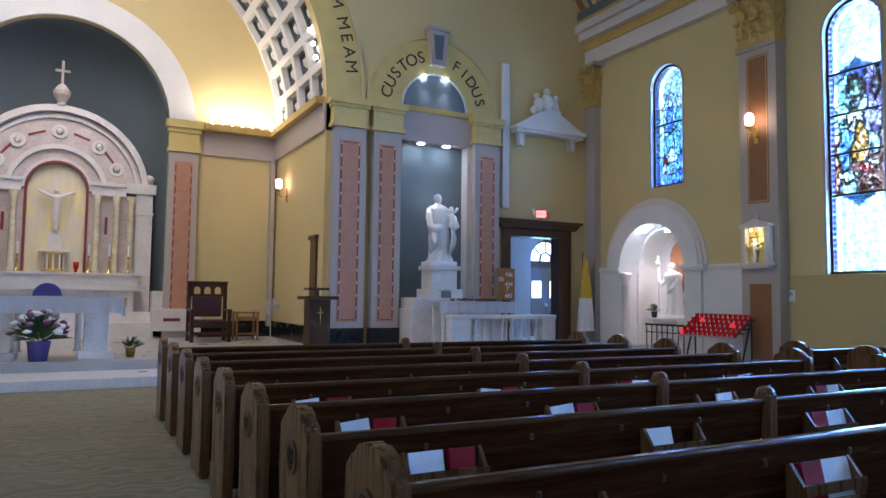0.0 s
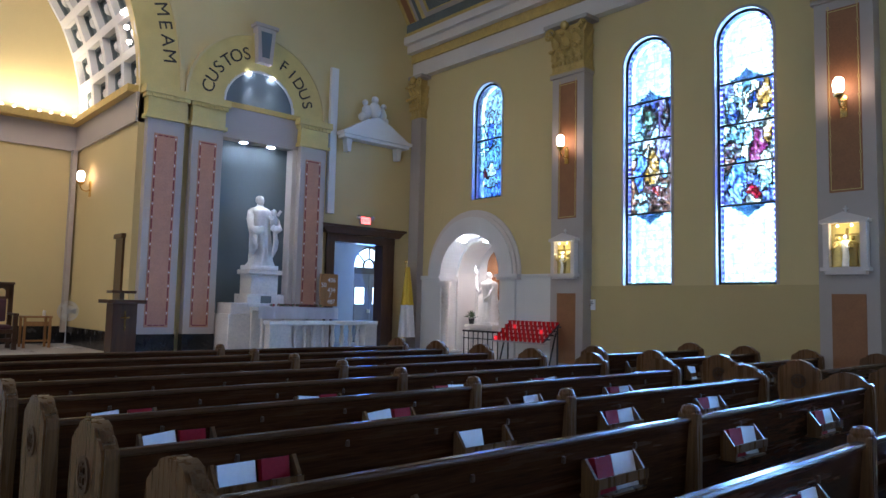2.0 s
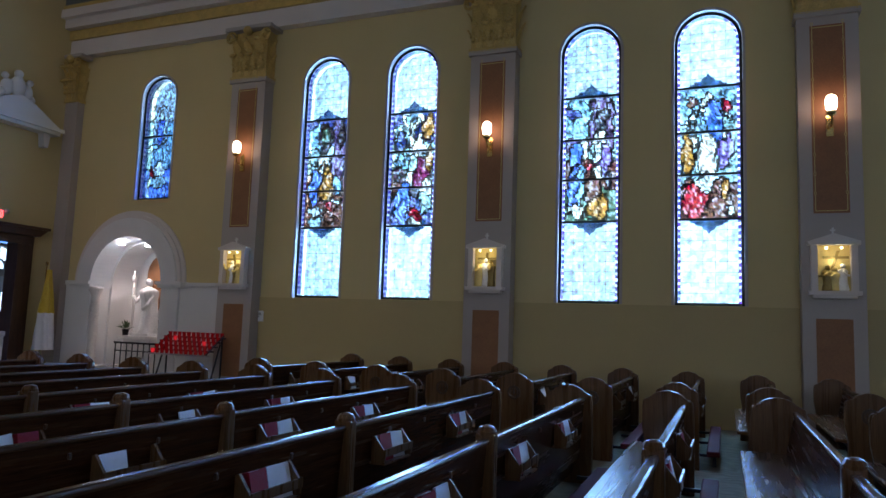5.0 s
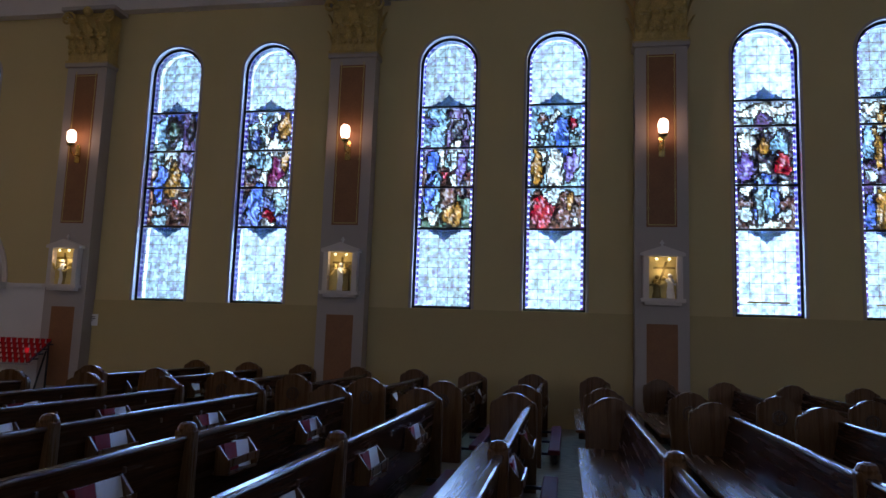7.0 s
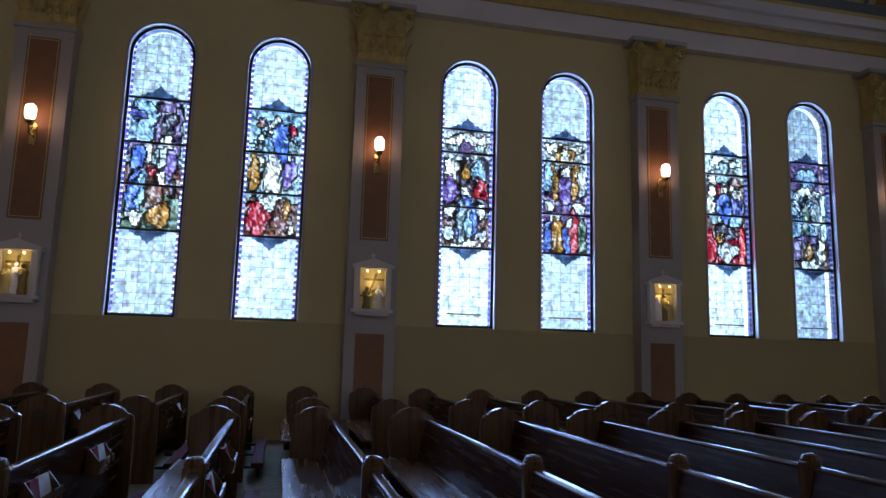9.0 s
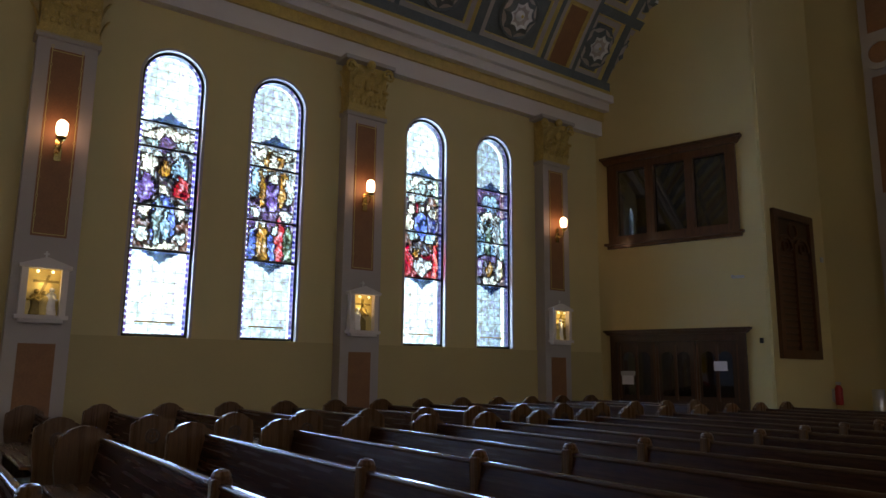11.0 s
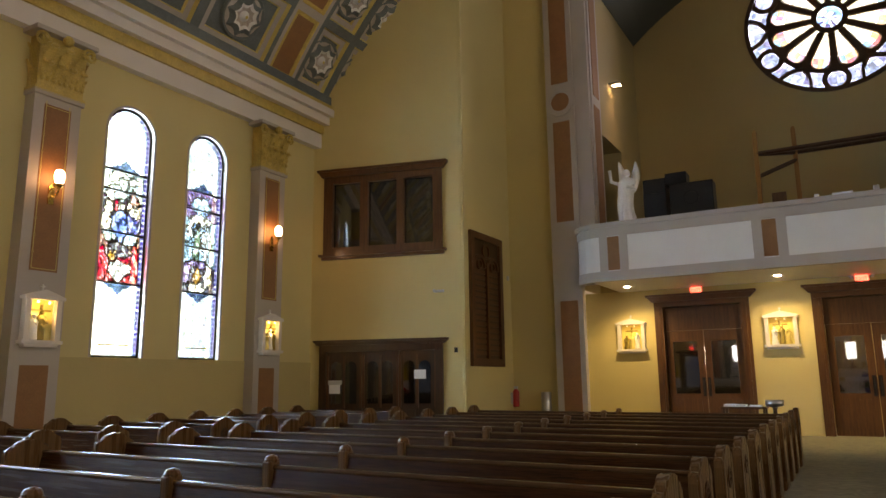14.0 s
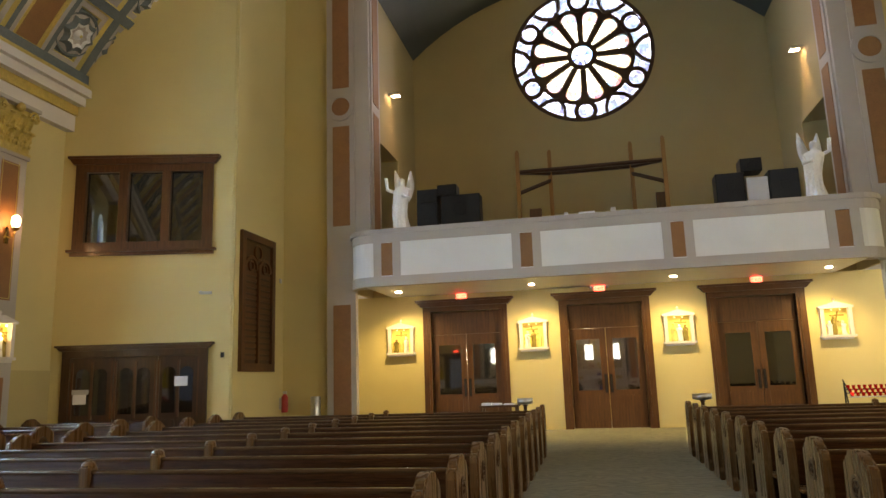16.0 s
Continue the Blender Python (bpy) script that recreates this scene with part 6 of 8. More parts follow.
b = boxed(12.70, 13.46, 12.25, 13.25, 0.92, 1.0, bevel=0.015)
t = thing("statue_pedestal", (13.06, 12.7, 0), "white marble pedestal in the alcove", "pedestal")
part("top_slab", b, M_MARBLE, t)
part("block", boxed(12.80, 13.40, 12.35, 13.15, 0.0, 0.92), M_MARBLE, t)


def plant(x, y, z, r, n, seed, pot_mat, label, flowers=()):
    t = thing("potted_plant", (x, y, z), label, "plant")
    b = bmesh.new()
    lathe(b, [(r * 0.30, z), (r * 0.40, z + r * 0.7), (r * 0.44, z + r * 0.72), (r * 0.38, z + r * 0.74)], x, y, 14)
    part("pot", b, pot_mat, t, smooth=True)
    rnd = random.Random(seed)
    b = bmesh.new()
    for i in range(n):
        a, e = rnd.uniform(0, 6.28), rnd.uniform(0.2, 1.4)
        d = Vector((math.cos(a) * math.cos(e), math.sin(a) * math.cos(e), math.sin(e)))
        base = Vector((x, y, z + r * 0.7)) + d * r * rnd.uniform(0.1, 0.5)
        ln = r * rnd.uniform(0.5, 0.95)
        s = d.cross(Vector((0, 0, 1))).normalized() * r * rnd.uniform(0.06, 0.12)
        p0, p1, p2 = base, base + d * ln * 0.55, base + d * ln - Vector((0, 0, ln * 0.15))
        v = [b.verts.new(q) for q in (p0, p1 - s, p2, p1 + s)]
        b.faces.new(v)
    part("leaves", b, M_LEAF, t)
    for count, rr, m, nm in flowers:
        b = bmesh.new()
        for i in range(count):
            a, e = rnd.uniform(0, 6.28), rnd.uniform(0.15, 1.45)
            q = Vector((x + math.cos(a) * math.cos(e) * r * 0.95, y + math.sin(a) * math.cos(e) * r * 0.95, z + r * 0.85 + math.sin(e) * r * 1.0))
            ball(b, q, rr * rnd.uniform(0.7, 1.15), 8, (1, 1, 0.75))
            for s in range(5):
                aa = s * 1.257
                ball(b, q + Vector((math.cos(aa), math.sin(aa), 0)) * rr * 0.6, rr * 0.55, 6, (1, 1, 0.6))
        tagged(part(nm, b, m, t, smooth=True), kind="stuff")
    return t


plant(12.84, 13.14, 1.0, 0.20, 60, 2, M_BLACK, "small green plant in a dark pot on the pedestal")

# black rail before the alcove
t = thing("iron_rail", (11.75, 11.7, 0), "low black iron rail before the alcove", "railing")
part("top_bar", boxed(11.72, 11.80, 11.15, 12.30, 0.86, 0.90, bevel=0.008), M_IRON, t)
part("lower_bar", boxed(11.74, 11.78, 11.15, 12.30, 0.70, 0.72), M_IRON, t)
for i in range(8):
    y = 11.17 + i * 1.11 / 7
    part("baluster", boxed(11.75, 11.77, y - 0.008, y + 0.008, 0.0, 0.86), M_IRON, t)


def votive_stand(x, y, dx, dy, wide, label, rows=5):
    """Sloping tiers of red glass cups on an iron stand; dx, dy points to the front."""
    t = thing("votive_stand", (x, y, 0), label, "votive stand", "votive stands")
    P = lambda u, n, h: (x + dx * n - dy * u, y + dy * n + dx * u, h)
    for s in (-1, 1):
        b = bmesh.new()
        tube(b, [P(s * wide * 0.48, -0.15, 0), P(s * wide * 0.48, -0.15, 1.10)], 0.018, 6)
        tube(b, [P(s * wide * 0.48, 0.2, 0), P(s * wide * 0.48, -0.10, 0.95)], 0.018, 6)
        tube(b, [P(s * wide * 0.48, 0.32, 0.74), P(s * wide * 0.48, -0.2, 1.12)], 0.018, 6)
        part("iron_frame", b, M_IRON, t)
    cups = int(wide / 0.115)
    for r_ in range(rows):
        n, h = 0.28 - r_ * 0.115, 0.74 + r_ * 0.085
        b = bmesh.new()
        prism(b, rect(-wide / 2, wide / 2, h - 0.03, h), n - 0.055, n + 0.055, P)
        part("tier", b, M_METAL if r_ == 0 else M_IRON, t)
        for i in range(cups):
            u = -wide / 2 + (i + 0.5) * wide / cups
            c = P(u, n, h)
            b = bmesh.new()
            lathe(b, [(0.030, h), (0.044, h + 0.09), (0.038, h + 0.09), (0.028, h + 0.02)], c[0], c[1], 8)
            lit = (i * 7 + r_ * 3) % 23 == 0
            part("cup", b, M_REDLIT if lit else M_REDGLASS_GLOW, t)
    return t


votive_stand(11.55, 10.10, -1, 0, 1.45, "stand of red votive candle cups beside the alcove")
votive_stand(-6.75, -19.1, 0, 1, 1.7, "stand of red votive candle cups by the doors", 3)
t = thing("wall_notice", side_map(9.02, -0.035, 1.43), "small white printed notice on the tan dado", "notice")
b = bmesh.new()
prism(b, rect(8.86, 9.18, 1.44, 1.66), -0.042, -0.032, side_map)
part("sheet", b, M_PAPER, t)
for zz, w in ((1.60, 0.10), (1.565, 0.11), (1.53, 0.06)):
    b = bmesh.new()
    prism(b, rect(9.02 - w, 9.02 + w, zz, zz + 0.015), -0.045, -0.042, side_map)
    part("print_bar", b, M_LETTER, t)

# ---------------- statue niche and its altar ----------------
b = bmesh.new()
robed(b, 7.56, 14.62, 2.24, 1.60, 1.30, 8)
ball(b, (7.78, 14.44, 3.47), 0.075, 12, (0.85, 0.95, 1.1))
ball(b, (7.79, 14.47, 3.28), 0.115, 12, (0.85, 0.9, 1.35))
tube(b, [(7.74, 14.40, 3.36), (7.66, 14.34, 3.30), (7.60, 14.36, 3.36)], 0.032, 8)
tube(b, [(7.84, 14.38, 3.40), (7.90, 14.34, 3.52)], 0.030, 8)
tube(b, [(7.30, 14.60, 3.46), (7.24, 14.52, 3.28), (7.24, 14.44, 3.08), (7.34, 14.36, 3.00), (7.48, 14.33, 3.06)], 0.078, 10)
tube(b, [(7.78, 14.60, 3.46), (7.90, 14.52, 3.26), (7.92, 14.44, 3.10), (7.82, 14.34, 3.06), (7.70, 14.31, 3.12)], 0.078, 10)
for q_ in range(5):
    tube(b, [(7.24 + 0.03 * q_, 14.52 - 0.03 * q_, 3.12), (7.23 + 0.03 * q_, 14.44 - 0.02 * q_, 2.75), (7.26 + 0.03 * q_, 14.46 - 0.02 * q_, 2.42 + 0.05 * q_)], 0.034, 6)
    tube(b, [(7.86 - 0.02 * q_, 14.46 - 0.02 * q_, 3.06), (7.90 - 0.03 * q_, 14.44 - 0.02 * q_, 2.80), (7.86 - 0.03 * q_, 14.44 - 0.02 * q_, 2.62 - 0.04 * q_)], 0.034, 6)
box(b, 7.22, 7.90, 14.34, 14.86, 2.16, 2.26, bevel=0.015)
solo("statue", b, M_STATUE, "white marble statue of a robed form in the niche", "statue", smooth=True, base=(7.56, 14.6, 2.16))
t = thing("niche_pedestal", (7.56, 14.6, 0.32), "stepped pale marble pedestal under the niche statue", "pedestal")
for nm, a in (("cap_slab", (7.16, 7.98, 14.28, 14.88, 2.06, 2.16)), ("block", (7.24, 7.90, 14.34, 14.88, 1.62, 2.06)), ("lower_block", (7.12, 8.02, 14.26, 14.88, 1.30, 1.62)), ("base_step", (6.72, 8.40, 14.18, 14.88, 1.18, 1.42)), ("mass", (6.64, 8.46, 14.10, 14.88, 0.32, 1.18))):
    part(nm, boxed(*a, bevel=0.012), M_MARBLE, t)
part("door_plate", boxed(7.45, 7.70, 14.25, 14.262, 1.33, 1.58), M_TEAL, t, "dark bronze tabernacle plate")
t = thing("side_altar", (8.0, 13.85, 0.32), "marble side altar with small columns", "altar")
part("table_top", boxed(7.10, 8.90, 13.55, 14.08, 1.26, 1.34, bevel=0.012), M_MARBLE, t)
for xx in (7.2, 7.7, 8.3, 8.8):
    b = bmesh.new()
    lathe(b, [(0.07, 0.32), (0.07, 0.38), (0.045, 0.42), (0.045, 1.18), (0.07, 1.22), (0.07, 1.26)], xx, 13.66, 14)
    part("column", b, M_MARBLE, t, smooth=True)
part("back_panel", boxed(7.12, 8.88, 14.0, 14.06, 0.32, 1.26), M_MARBLE, t)
b = bmesh.new()
k = 30
rows = []
for j in range(5):
    z = (1.352, 1.350, 1.30, 1.22, 1.10)[j]
    rows.append([b.verts.new((7.02 + 1.96 * i / k, 13.52 - (0.0 if j < 1 else 0.012 + 0.012 * math.sin(i * 1.7) * (j / 4)), z)) for i in range(k + 1)])
back = [b.verts.new((7.02 + 1.96 * i / k, 14.06, 1.352)) for i in range(k + 1)]
for p, q in zip([back] + rows, rows):
    for i in range(k):
        b.faces.new((p[i], p[i + 1], q[i + 1], q[i]))
bmesh.ops.solidify(b, geom=b.faces[:], thickness=0.006)
solo("altar_cloth", b, M_LINEN, "white linen cloth hanging over the side altar", "cloth", base=(8.0, 13.8, 1.34))
t = thing("altar_flowers", (8.0, 13.75, 1.356), "low row of red and green flowers on the side altar", "flowers")
b = bmesh.new()
rnd = random.Random(3)
for i in range(26):
    ball(b, (7.4 + 1.2 * rnd.random(), 13.62 + 0.12 * rnd.random(), 1.375 + 0.03 * rnd.random()), 0.025, 6)
part("blooms", b, M_RED, t)
b = bmesh.new()
for i in range(50):
    x, y = 7.35 + 1.3 * rnd.random(), 13.60 + 0.16 * rnd.random()
    a = rnd.uniform(0, 6.28)
    b.faces.new([b.verts.new(p) for p in ((x, y, 1.357), (x + 0.05 * math.cos(a), y + 0.05 * math.sin(a), 1.40), (x + 0.02, y + 0.02, 1.42))])
part("leaves", b, M_LEAF, t)
# communion rail
t = thing("communion_rail", (9.0, 13.2, 0.16), "white marble rail with turned balusters", "railing")
part("top_rail", boxed(7.05, 9.80, 13.08, 13.34, 0.98, 1.07, bevel=0.015), M_MARBLE, t)
part("plinth", boxed(7.05, 9.80, 13.10, 13.32, 0.32, 0.40), M_MARBLE, t)
for x0, x1 in ((7.08, 7.55), (9.45, 9.78)):
    part("pier", boxed(x0, x1, 13.10, 13.32, 0.40, 0.98), M_MARBLE, t)
for xx in (7.72, 7.95, 8.18, 8.42, 8.66, 8.90, 9.12, 9.32):
    b = bmesh.new()
    lathe(b, [(0.05, 0.40), (0.05, 0.46), (0.03, 0.50), (0.055, 0.66), (0.03, 0.86), (0.05, 0.93), (0.05, 0.98)], xx, 13.21, 12)
    part("baluster", b, M_MARBLE, t, smooth=True)
for xd in (7.18, 7.86):
    t = thing("niche_spotlight", (xd, 14.92, 5.1), "small lit spotlight under the niche beam", "spotlight", "niche spotlights")
    b = bmesh.new()
    lathe(b, [(0.10, 5.055), (0.10, 5.10), (0.08, 5.102)], xd, 14.88, 14)
    part("housing", b, M_METAL, t)
    b = bmesh.new()
    lathe(b, [(0.085, 5.046), (0.09, 5.05), (0.085, 5.054)], xd, 14.88, 14)
    part("lens", b, M_COOLBULB, t, "lit lens")
b = bmesh.new()
for a in (70, 112):
    ball(b, front_map(NICHE + 0.80 * math.cos(radians(a)), -0.07, 5.92 + 0.80 * math.sin(radians(a))), 0.035, 8)
solo("lunette_lamps", b, M_COOLBULB, "two tiny lamps in the lunette arch", "lamp", "structure")
for a, tx in ((70, -0.3), (112, 0.3)):
    lamp("lunette_lamp", "SPOT", front_map(NICHE + 0.76 * math.cos(radians(a)), -0.16, 5.90 + 0.76 * math.sin(radians(a))), (NICHE + 0.2 * (1 if a == 70 else -1), FRONT - 0.0, 5.45), 16, (0.9, 0.96, 1), 0.02, spot=50)

# ---------------- side door, flag and wall pieces of the chancel wall ----------------
t = thing("door_frame", front_map(10.5, 0, 0), "dark wood door surround with a heavy cornice", "door frame", kind="structure")
for u0, u1 in ((9.47, 9.70), (11.20, 11.58)):
    b = bmesh.new()
    prism(b, rect(u0, u1, 0.32, 3.06), -0.06, 0.30, front_map)
    part("jamb", b, M_DARKWOOD, t)
b = bmesh.new()
prism(b, rect(9.47, 11.58, 3.0, 3.20), -0.07, 0.30, front_map)
prism(b, [(9.40, 3.20), (11.66, 3.20), (11.85, 3.36), (9.26, 3.36)], -0.16, 0.0, front_map)
prism(b, rect(9.24, 11.88, 3.36, 3.42), -0.20, 0.0, front_map)
part("cornice", b, M_DARKWOOD, t)
# porch behind the door
bm = bmesh.new()
box(bm, 9.3, 9.5, 15.15, 17.4, 0.3, 4.2)
box(bm, 14.2, 14.4, 15.15, 17.4, 0.3, 4.2)
to_porch = lambda u, n, z: (u, 17.2 + n, z)
prism(bm, rect(9.5, 11.95, 0.3, 4.2), 0, 0.3, to_porch)
prism(bm, rect(13.25, 14.2, 0.3, 4.2), 0, 0.3, to_porch)
prism(bm, over_arch(11.95, 13.25, 12.6, 2.55, 0.65, 4.2), 0, 0.3, to_porch)
solo("wall_porch", bm, M_PORCHTINT, "porch walls with the blue daylight put into their colour", "wall", "structure")
solo("ceiling_porch", boxed(9.3, 14.4, 15.15, 17.5, 4.2, 4.3), M_WHITE, "white porch ceiling", "ceiling", "structure")
t = thing("porch_door", (12.6, 17.3, 0.32), "dark panelled outer door with glazed panes and arched fanlight", "door", kind="structure")
for u0, u1 in ((11.96, 12.595), (12.605, 13.24)):
    b = bmesh.new()
    w = u1 - u0
    prism(b, rect(u0, u1, 0.32, 1.45), 0.14, 0.20, to_porch)
    prism(b, rect(u0, u1, 1.95, 2.35), 0.14, 0.20, to_porch)
    prism(b, rect(u0, u0 + 0.13, 1.45, 1.95), 0.14, 0.20, to_porch)
    prism(b, rect(u1 - 0.13, u1, 1.45, 1.95), 0.14, 0.20, to_porch)
    for z0, z1 in ((0.45, 0.85), (0.95, 1.35)):
        prism(b, rect(u0 + 0.1, u1 - 0.1, z0, z1), 0.125, 0.14, to_porch)
    leaf = part("leaf", b, material("navy_door_paint", (0.02, 0.03, 0.06), 0.4), t)
    b = bmesh.new()
    prism(b, rect(u0 + 0.13, u1 - 0.13, 1.45, 1.95), 0.16, 0.175, to_porch)
    part("pane", b, M_CLEAR, leaf, "clear glass pane")
    b = bmesh.new()
    box(b, (u1 if u0 < 12.3 else u0) - 0.06, (u1 if u0 < 12.3 else u0) + 0.02, 17.30, 17.335, 1.2, 1.3)
    part("handle", b, M_METAL, leaf)
b = bmesh.new()
prism(b, rect(11.95, 13.25, 2.35, 2.55), 0.12, 0.24, to_porch)
arch_ring(b, 12.6, 2.55, 0.58, 0.65, 0.12, 0.24, to_porch)
for a in (45, 90, 135):
    c_, s_ = math.cos(radians(a)), math.sin(radians(a))
    prism(b, [(12.6 + 0.25 * c_ - 0.012 * s_, 2.55 + 0.25 * s_ + 0.012 * c_), (12.6 + 0.6 * c_ - 0.012 * s_, 2.55 + 0.6 * s_ + 0.012 * c_), (12.6 + 0.6 * c_ + 0.012 * s_, 2.55 + 0.6 * s_ - 0.012 * c_), (12.6 + 0.25 * c_ + 0.012 * s_, 2.55 + 0.25 * s_ - 0.012 * c_)], 0.15, 0.2, to_porch)
arch_ring(b, 12.6, 2.60, 0.18, 0.22, 0.15, 0.2, to_porch, 0, 360, 20)
part("transom", b, M_IRON, t)
b = bmesh.new()
prism(b, arc(12.6, 2.55, 0.6, 0, 180, 20), 0.17, 0.18, to_porch)
part("fanlight", b, M_CLEAR, t, "clear arched fanlight")

t = thing("exit_sign", front_map(10.62, -0.05, 3.5), "lit red exit sign with twin lamps over the side door", "exit sign", "exit signs")
def exit_sign(t, to, u, z, lamps):
    b = bmesh.new()
    prism(b, rect(u - 0.16, u + 0.16, z, z + 0.20), -0.06, 0.0, to)
    case = part("case", b, M_PLASTIC, t)
    b = bmesh.new()
    prism(b, rect(u - 0.14, u + 0.14, z + 0.02, z + 0.18), -0.066, -0.06, to)
    part("face", b, M_EXIT, t, "glowing red face")
    if lamps:
        for s in (-1, 1):
            b = bmesh.new()
            ball(b, to(u + s * 0.22, -0.06, z + 0.17), 0.06, 10)
            part("emergency_lamp", b, M_PLASTIC, t, smooth=True)
    cu = bpy.data.curves.new("word", "FONT")
    cu.body, cu.size, cu.extrude, cu.align_x = "EXIT", 0.13, 0.002, "CENTER"
    tmp = bpy.data.objects.new("word", cu)
    scene.collection.objects.link(tmp)
    me = bpy.data.meshes.new_from_object(tmp.evaluated_get(bpy.context.evaluated_depsgraph_get()))
    bpy.data.objects.remove(tmp)
    flip = -1 if to is rear_map else 1
    for v in me.vertices:
        v.co = Vector(to(u + flip * v.co.x, -0.069 - v.co.z, z + 0.055 + v.co.y)) - BASE[t]
    me.materials.append(M_LETTER)
    ob = new("lettering", me)
    ob.parent = t
exit_sign(t, front_map, 10.62, 3.50, True)
for u, lm in ((3.63, False), (-0.28, True), (-4.39, False)):
    t = thing("exit_sign", rear_map(u, -0.05, 3.70), "lit red exit sign over the rear doors", "exit sign", "exit signs")
    exit_sign(t, rear_map, u, 3.69, lm)

bm = bmesh.new()
prism(bm, rect(9.42, 9.62, 3.68, 7.36), -0.10, 0.0, front_map)
solo("wall_duct", bm, M_WHITE, "tall white boxed duct on the chancel wall", "duct", base=front_map(9.5, 0, 3.68))
t = thing("wall_canopy", front_map(10.75, 0, 5.3), "white plaster gabled canopy with a carved crest", "canopy")
b = bmesh.new()
prism(b, [(9.72, 5.62), (11.80, 5.62), (11.80, 5.78), (11.1, 6.18), (10.75, 6.30), (10.40, 6.18), (9.72, 5.78)], -0.30, 0.0, front_map)
prism(b, rect(9.66, 11.86, 5.70, 5.78), -0.36, 0.0, front_map)
part("gable", b, M_WHITE, t)
for u in (9.95, 11.55):
    b = bmesh.new()
    prism(b, [(u - 0.09, 5.62), (u + 0.09, 5.62), (u + 0.05, 5.30), (u - 0.05, 5.30)], -0.18, 0.0, front_map)
    part("corbel", b, M_WHITE, t)
b = bmesh.new()
rnd = random.Random(9)
ball(b, front_map(10.72, -0.16, 6.50), 0.20, 12, (0.9, 0.7, 1.2))
ball(b, front_map(10.72, -0.16, 6.78), 0.10, 10)
for s in (-1, 1):
    ball(b, front_map(10.72 + s * 0.24, -0.14, 6.42), 0.15, 10, (1, 0.7, 1.3))
    ball(b, front_map(10.72 + s * 0.30, -0.14, 6.66), 0.08, 8)
    ball(b, front_map(10.72 + s * 0.36, -0.12, 6.28), 0.11, 8)
part("crest", b, M_WHITE, t, "carved white crest", smooth=True)

t = thing("hymn_board", (9.45, 14.55, 0.32), "oak hymn board with white numerals on a stand", "hymn board")
part("board", boxed(9.12, 9.62, 14.52, 14.56, 1.38, 2.16, bevel=0.006), M_LIGHTWOOD, t)
part("stand_pole", boxed(9.35, 9.39, 14.56, 14.60, 0.32, 1.6), M_DARKWOOD, t)
part("stand_foot", boxed(9.18, 9.56, 14.44, 14.70, 0.32, 0.36), M_DARKWOOD, t)
def numerals(parent, text, x, z, size):
    cu = bpy.data.curves.new("numeral", "FONT")
    cu.body, cu.size, cu.extrude, cu.align_x = text, size, 0.003, "CENTER"
    tmp = bpy.data.objects.new("numeral", cu)
    scene.collection.objects.link(tmp)
    me = bpy.data.meshes.new_from_object(tmp.evaluated_get(bpy.context.evaluated_depsgraph_get()))
    bpy.data.objects.remove(tmp)
    for v in me.vertices:
        v.co = Vector((x + v.co.x, 14.517 - v.co.z, z + v.co.y)) - BASE[parent]
    me.materials.append(M_PAPER)
    ob = new("numerals", me)
    ob.parent = parent
for s_, x_, z_ in (("436", 9.44, 1.96), ("50", 9.22, 1.84), ("434", 9.44, 1.72), ("7", 9.40, 1.60), ("487", 9.44, 1.44)):
    numerals(t, s_, x_, z_, 0.15)

t = thing("flag", (11.75, 14.45, 0.32), "yellow and white satin flag furled on a pole", "flag")
b = bmesh.new()
tube(b, [(11.75, 14.55, 0.32), (11.70, 14.50, 2.55)], 0.016, 8)
ball(b, (11.70, 14.50, 2.58), 0.035, 8, (1, 1, 1.6))
lathe(b, [(0.16, 0.32), (0.15, 0.36), (0.04, 0.42)], 11.75, 14.55, 16)
part("pole", b, M_BRASS, t)
for mat, z0, z1, nm, r0, r1 in ((M_VANE, 1.45, 2.45, "yellow_cloth", 0.17, 0.05), (M_LINEN, 0.62, 1.46, "white_cloth", 0.22, 0.17)):
    b = bmesh.new()
    rings = []
    for j in range(6):
        f = j / 5
        r = r0 + (r1 - r0) * f
        rings.append([b.verts.new((11.76 + r * (1 + 0.25 * math.sin(6 * 2 * math.pi * i / 28 + 2 * f)) * math.cos(2 * math.pi * i / 28), 14.46 + 0.7 * r * (1 + 0.25 * math.sin(6 * 2 * math.pi * i / 28 + 2 * f)) * math.sin(2 * math.pi * i / 28), z0 + (z1 - z0) * f)) for i in range(28)])
    for p, q in zip(rings, rings[1:]):
        for i in range(28):
            b.faces.new((p[i], p[(i + 1) % 28], q[(i + 1) % 28], q[i]))
    part(nm, b, mat, t, smooth=True)
# ---------------- chancel furniture ----------------
RX = -0.42                        # middle of the high altar
t = thing("reredos", (RX, 20.4, 0.32), "carved pale marble reredos with a round arch and columns", "reredos")
rer = lambda u, n, z: (RX + u, 20.3 + n, z)
def rpart(name, shapes, mat, label=""):
    b = bmesh.new()
    for pts, n0, n1 in shapes:
        prism(b, pts, n0, n1, rer)
    return part(name, b, mat, t, label)
rpart("base", [(rect(-2.3, 2.3, 0.32, 0.70), -0.9, 0.4), (rect(-2.25, 2.25, 0.70, 0.95), -0.6, 0.4)], M_MARBLE)
rpart("gradine", [(rect(-1.95, 1.95, 1.62, 1.88), -0.35, 0.2), (rect(-2.0, 2.0, 1.88, 1.94), -0.42, 0.2)], M_MARBLE)
rpart("altar_front", [(rect(-1.85, 1.85, 0.95, 1.62), -0.45, 0.2)], M_MARBLE)
rpart("altar_panel", [(rect(-1.7, 1.7, 1.1, 1.32), -0.462, -0.45)], M_GOLD, "gilded altar frieze")
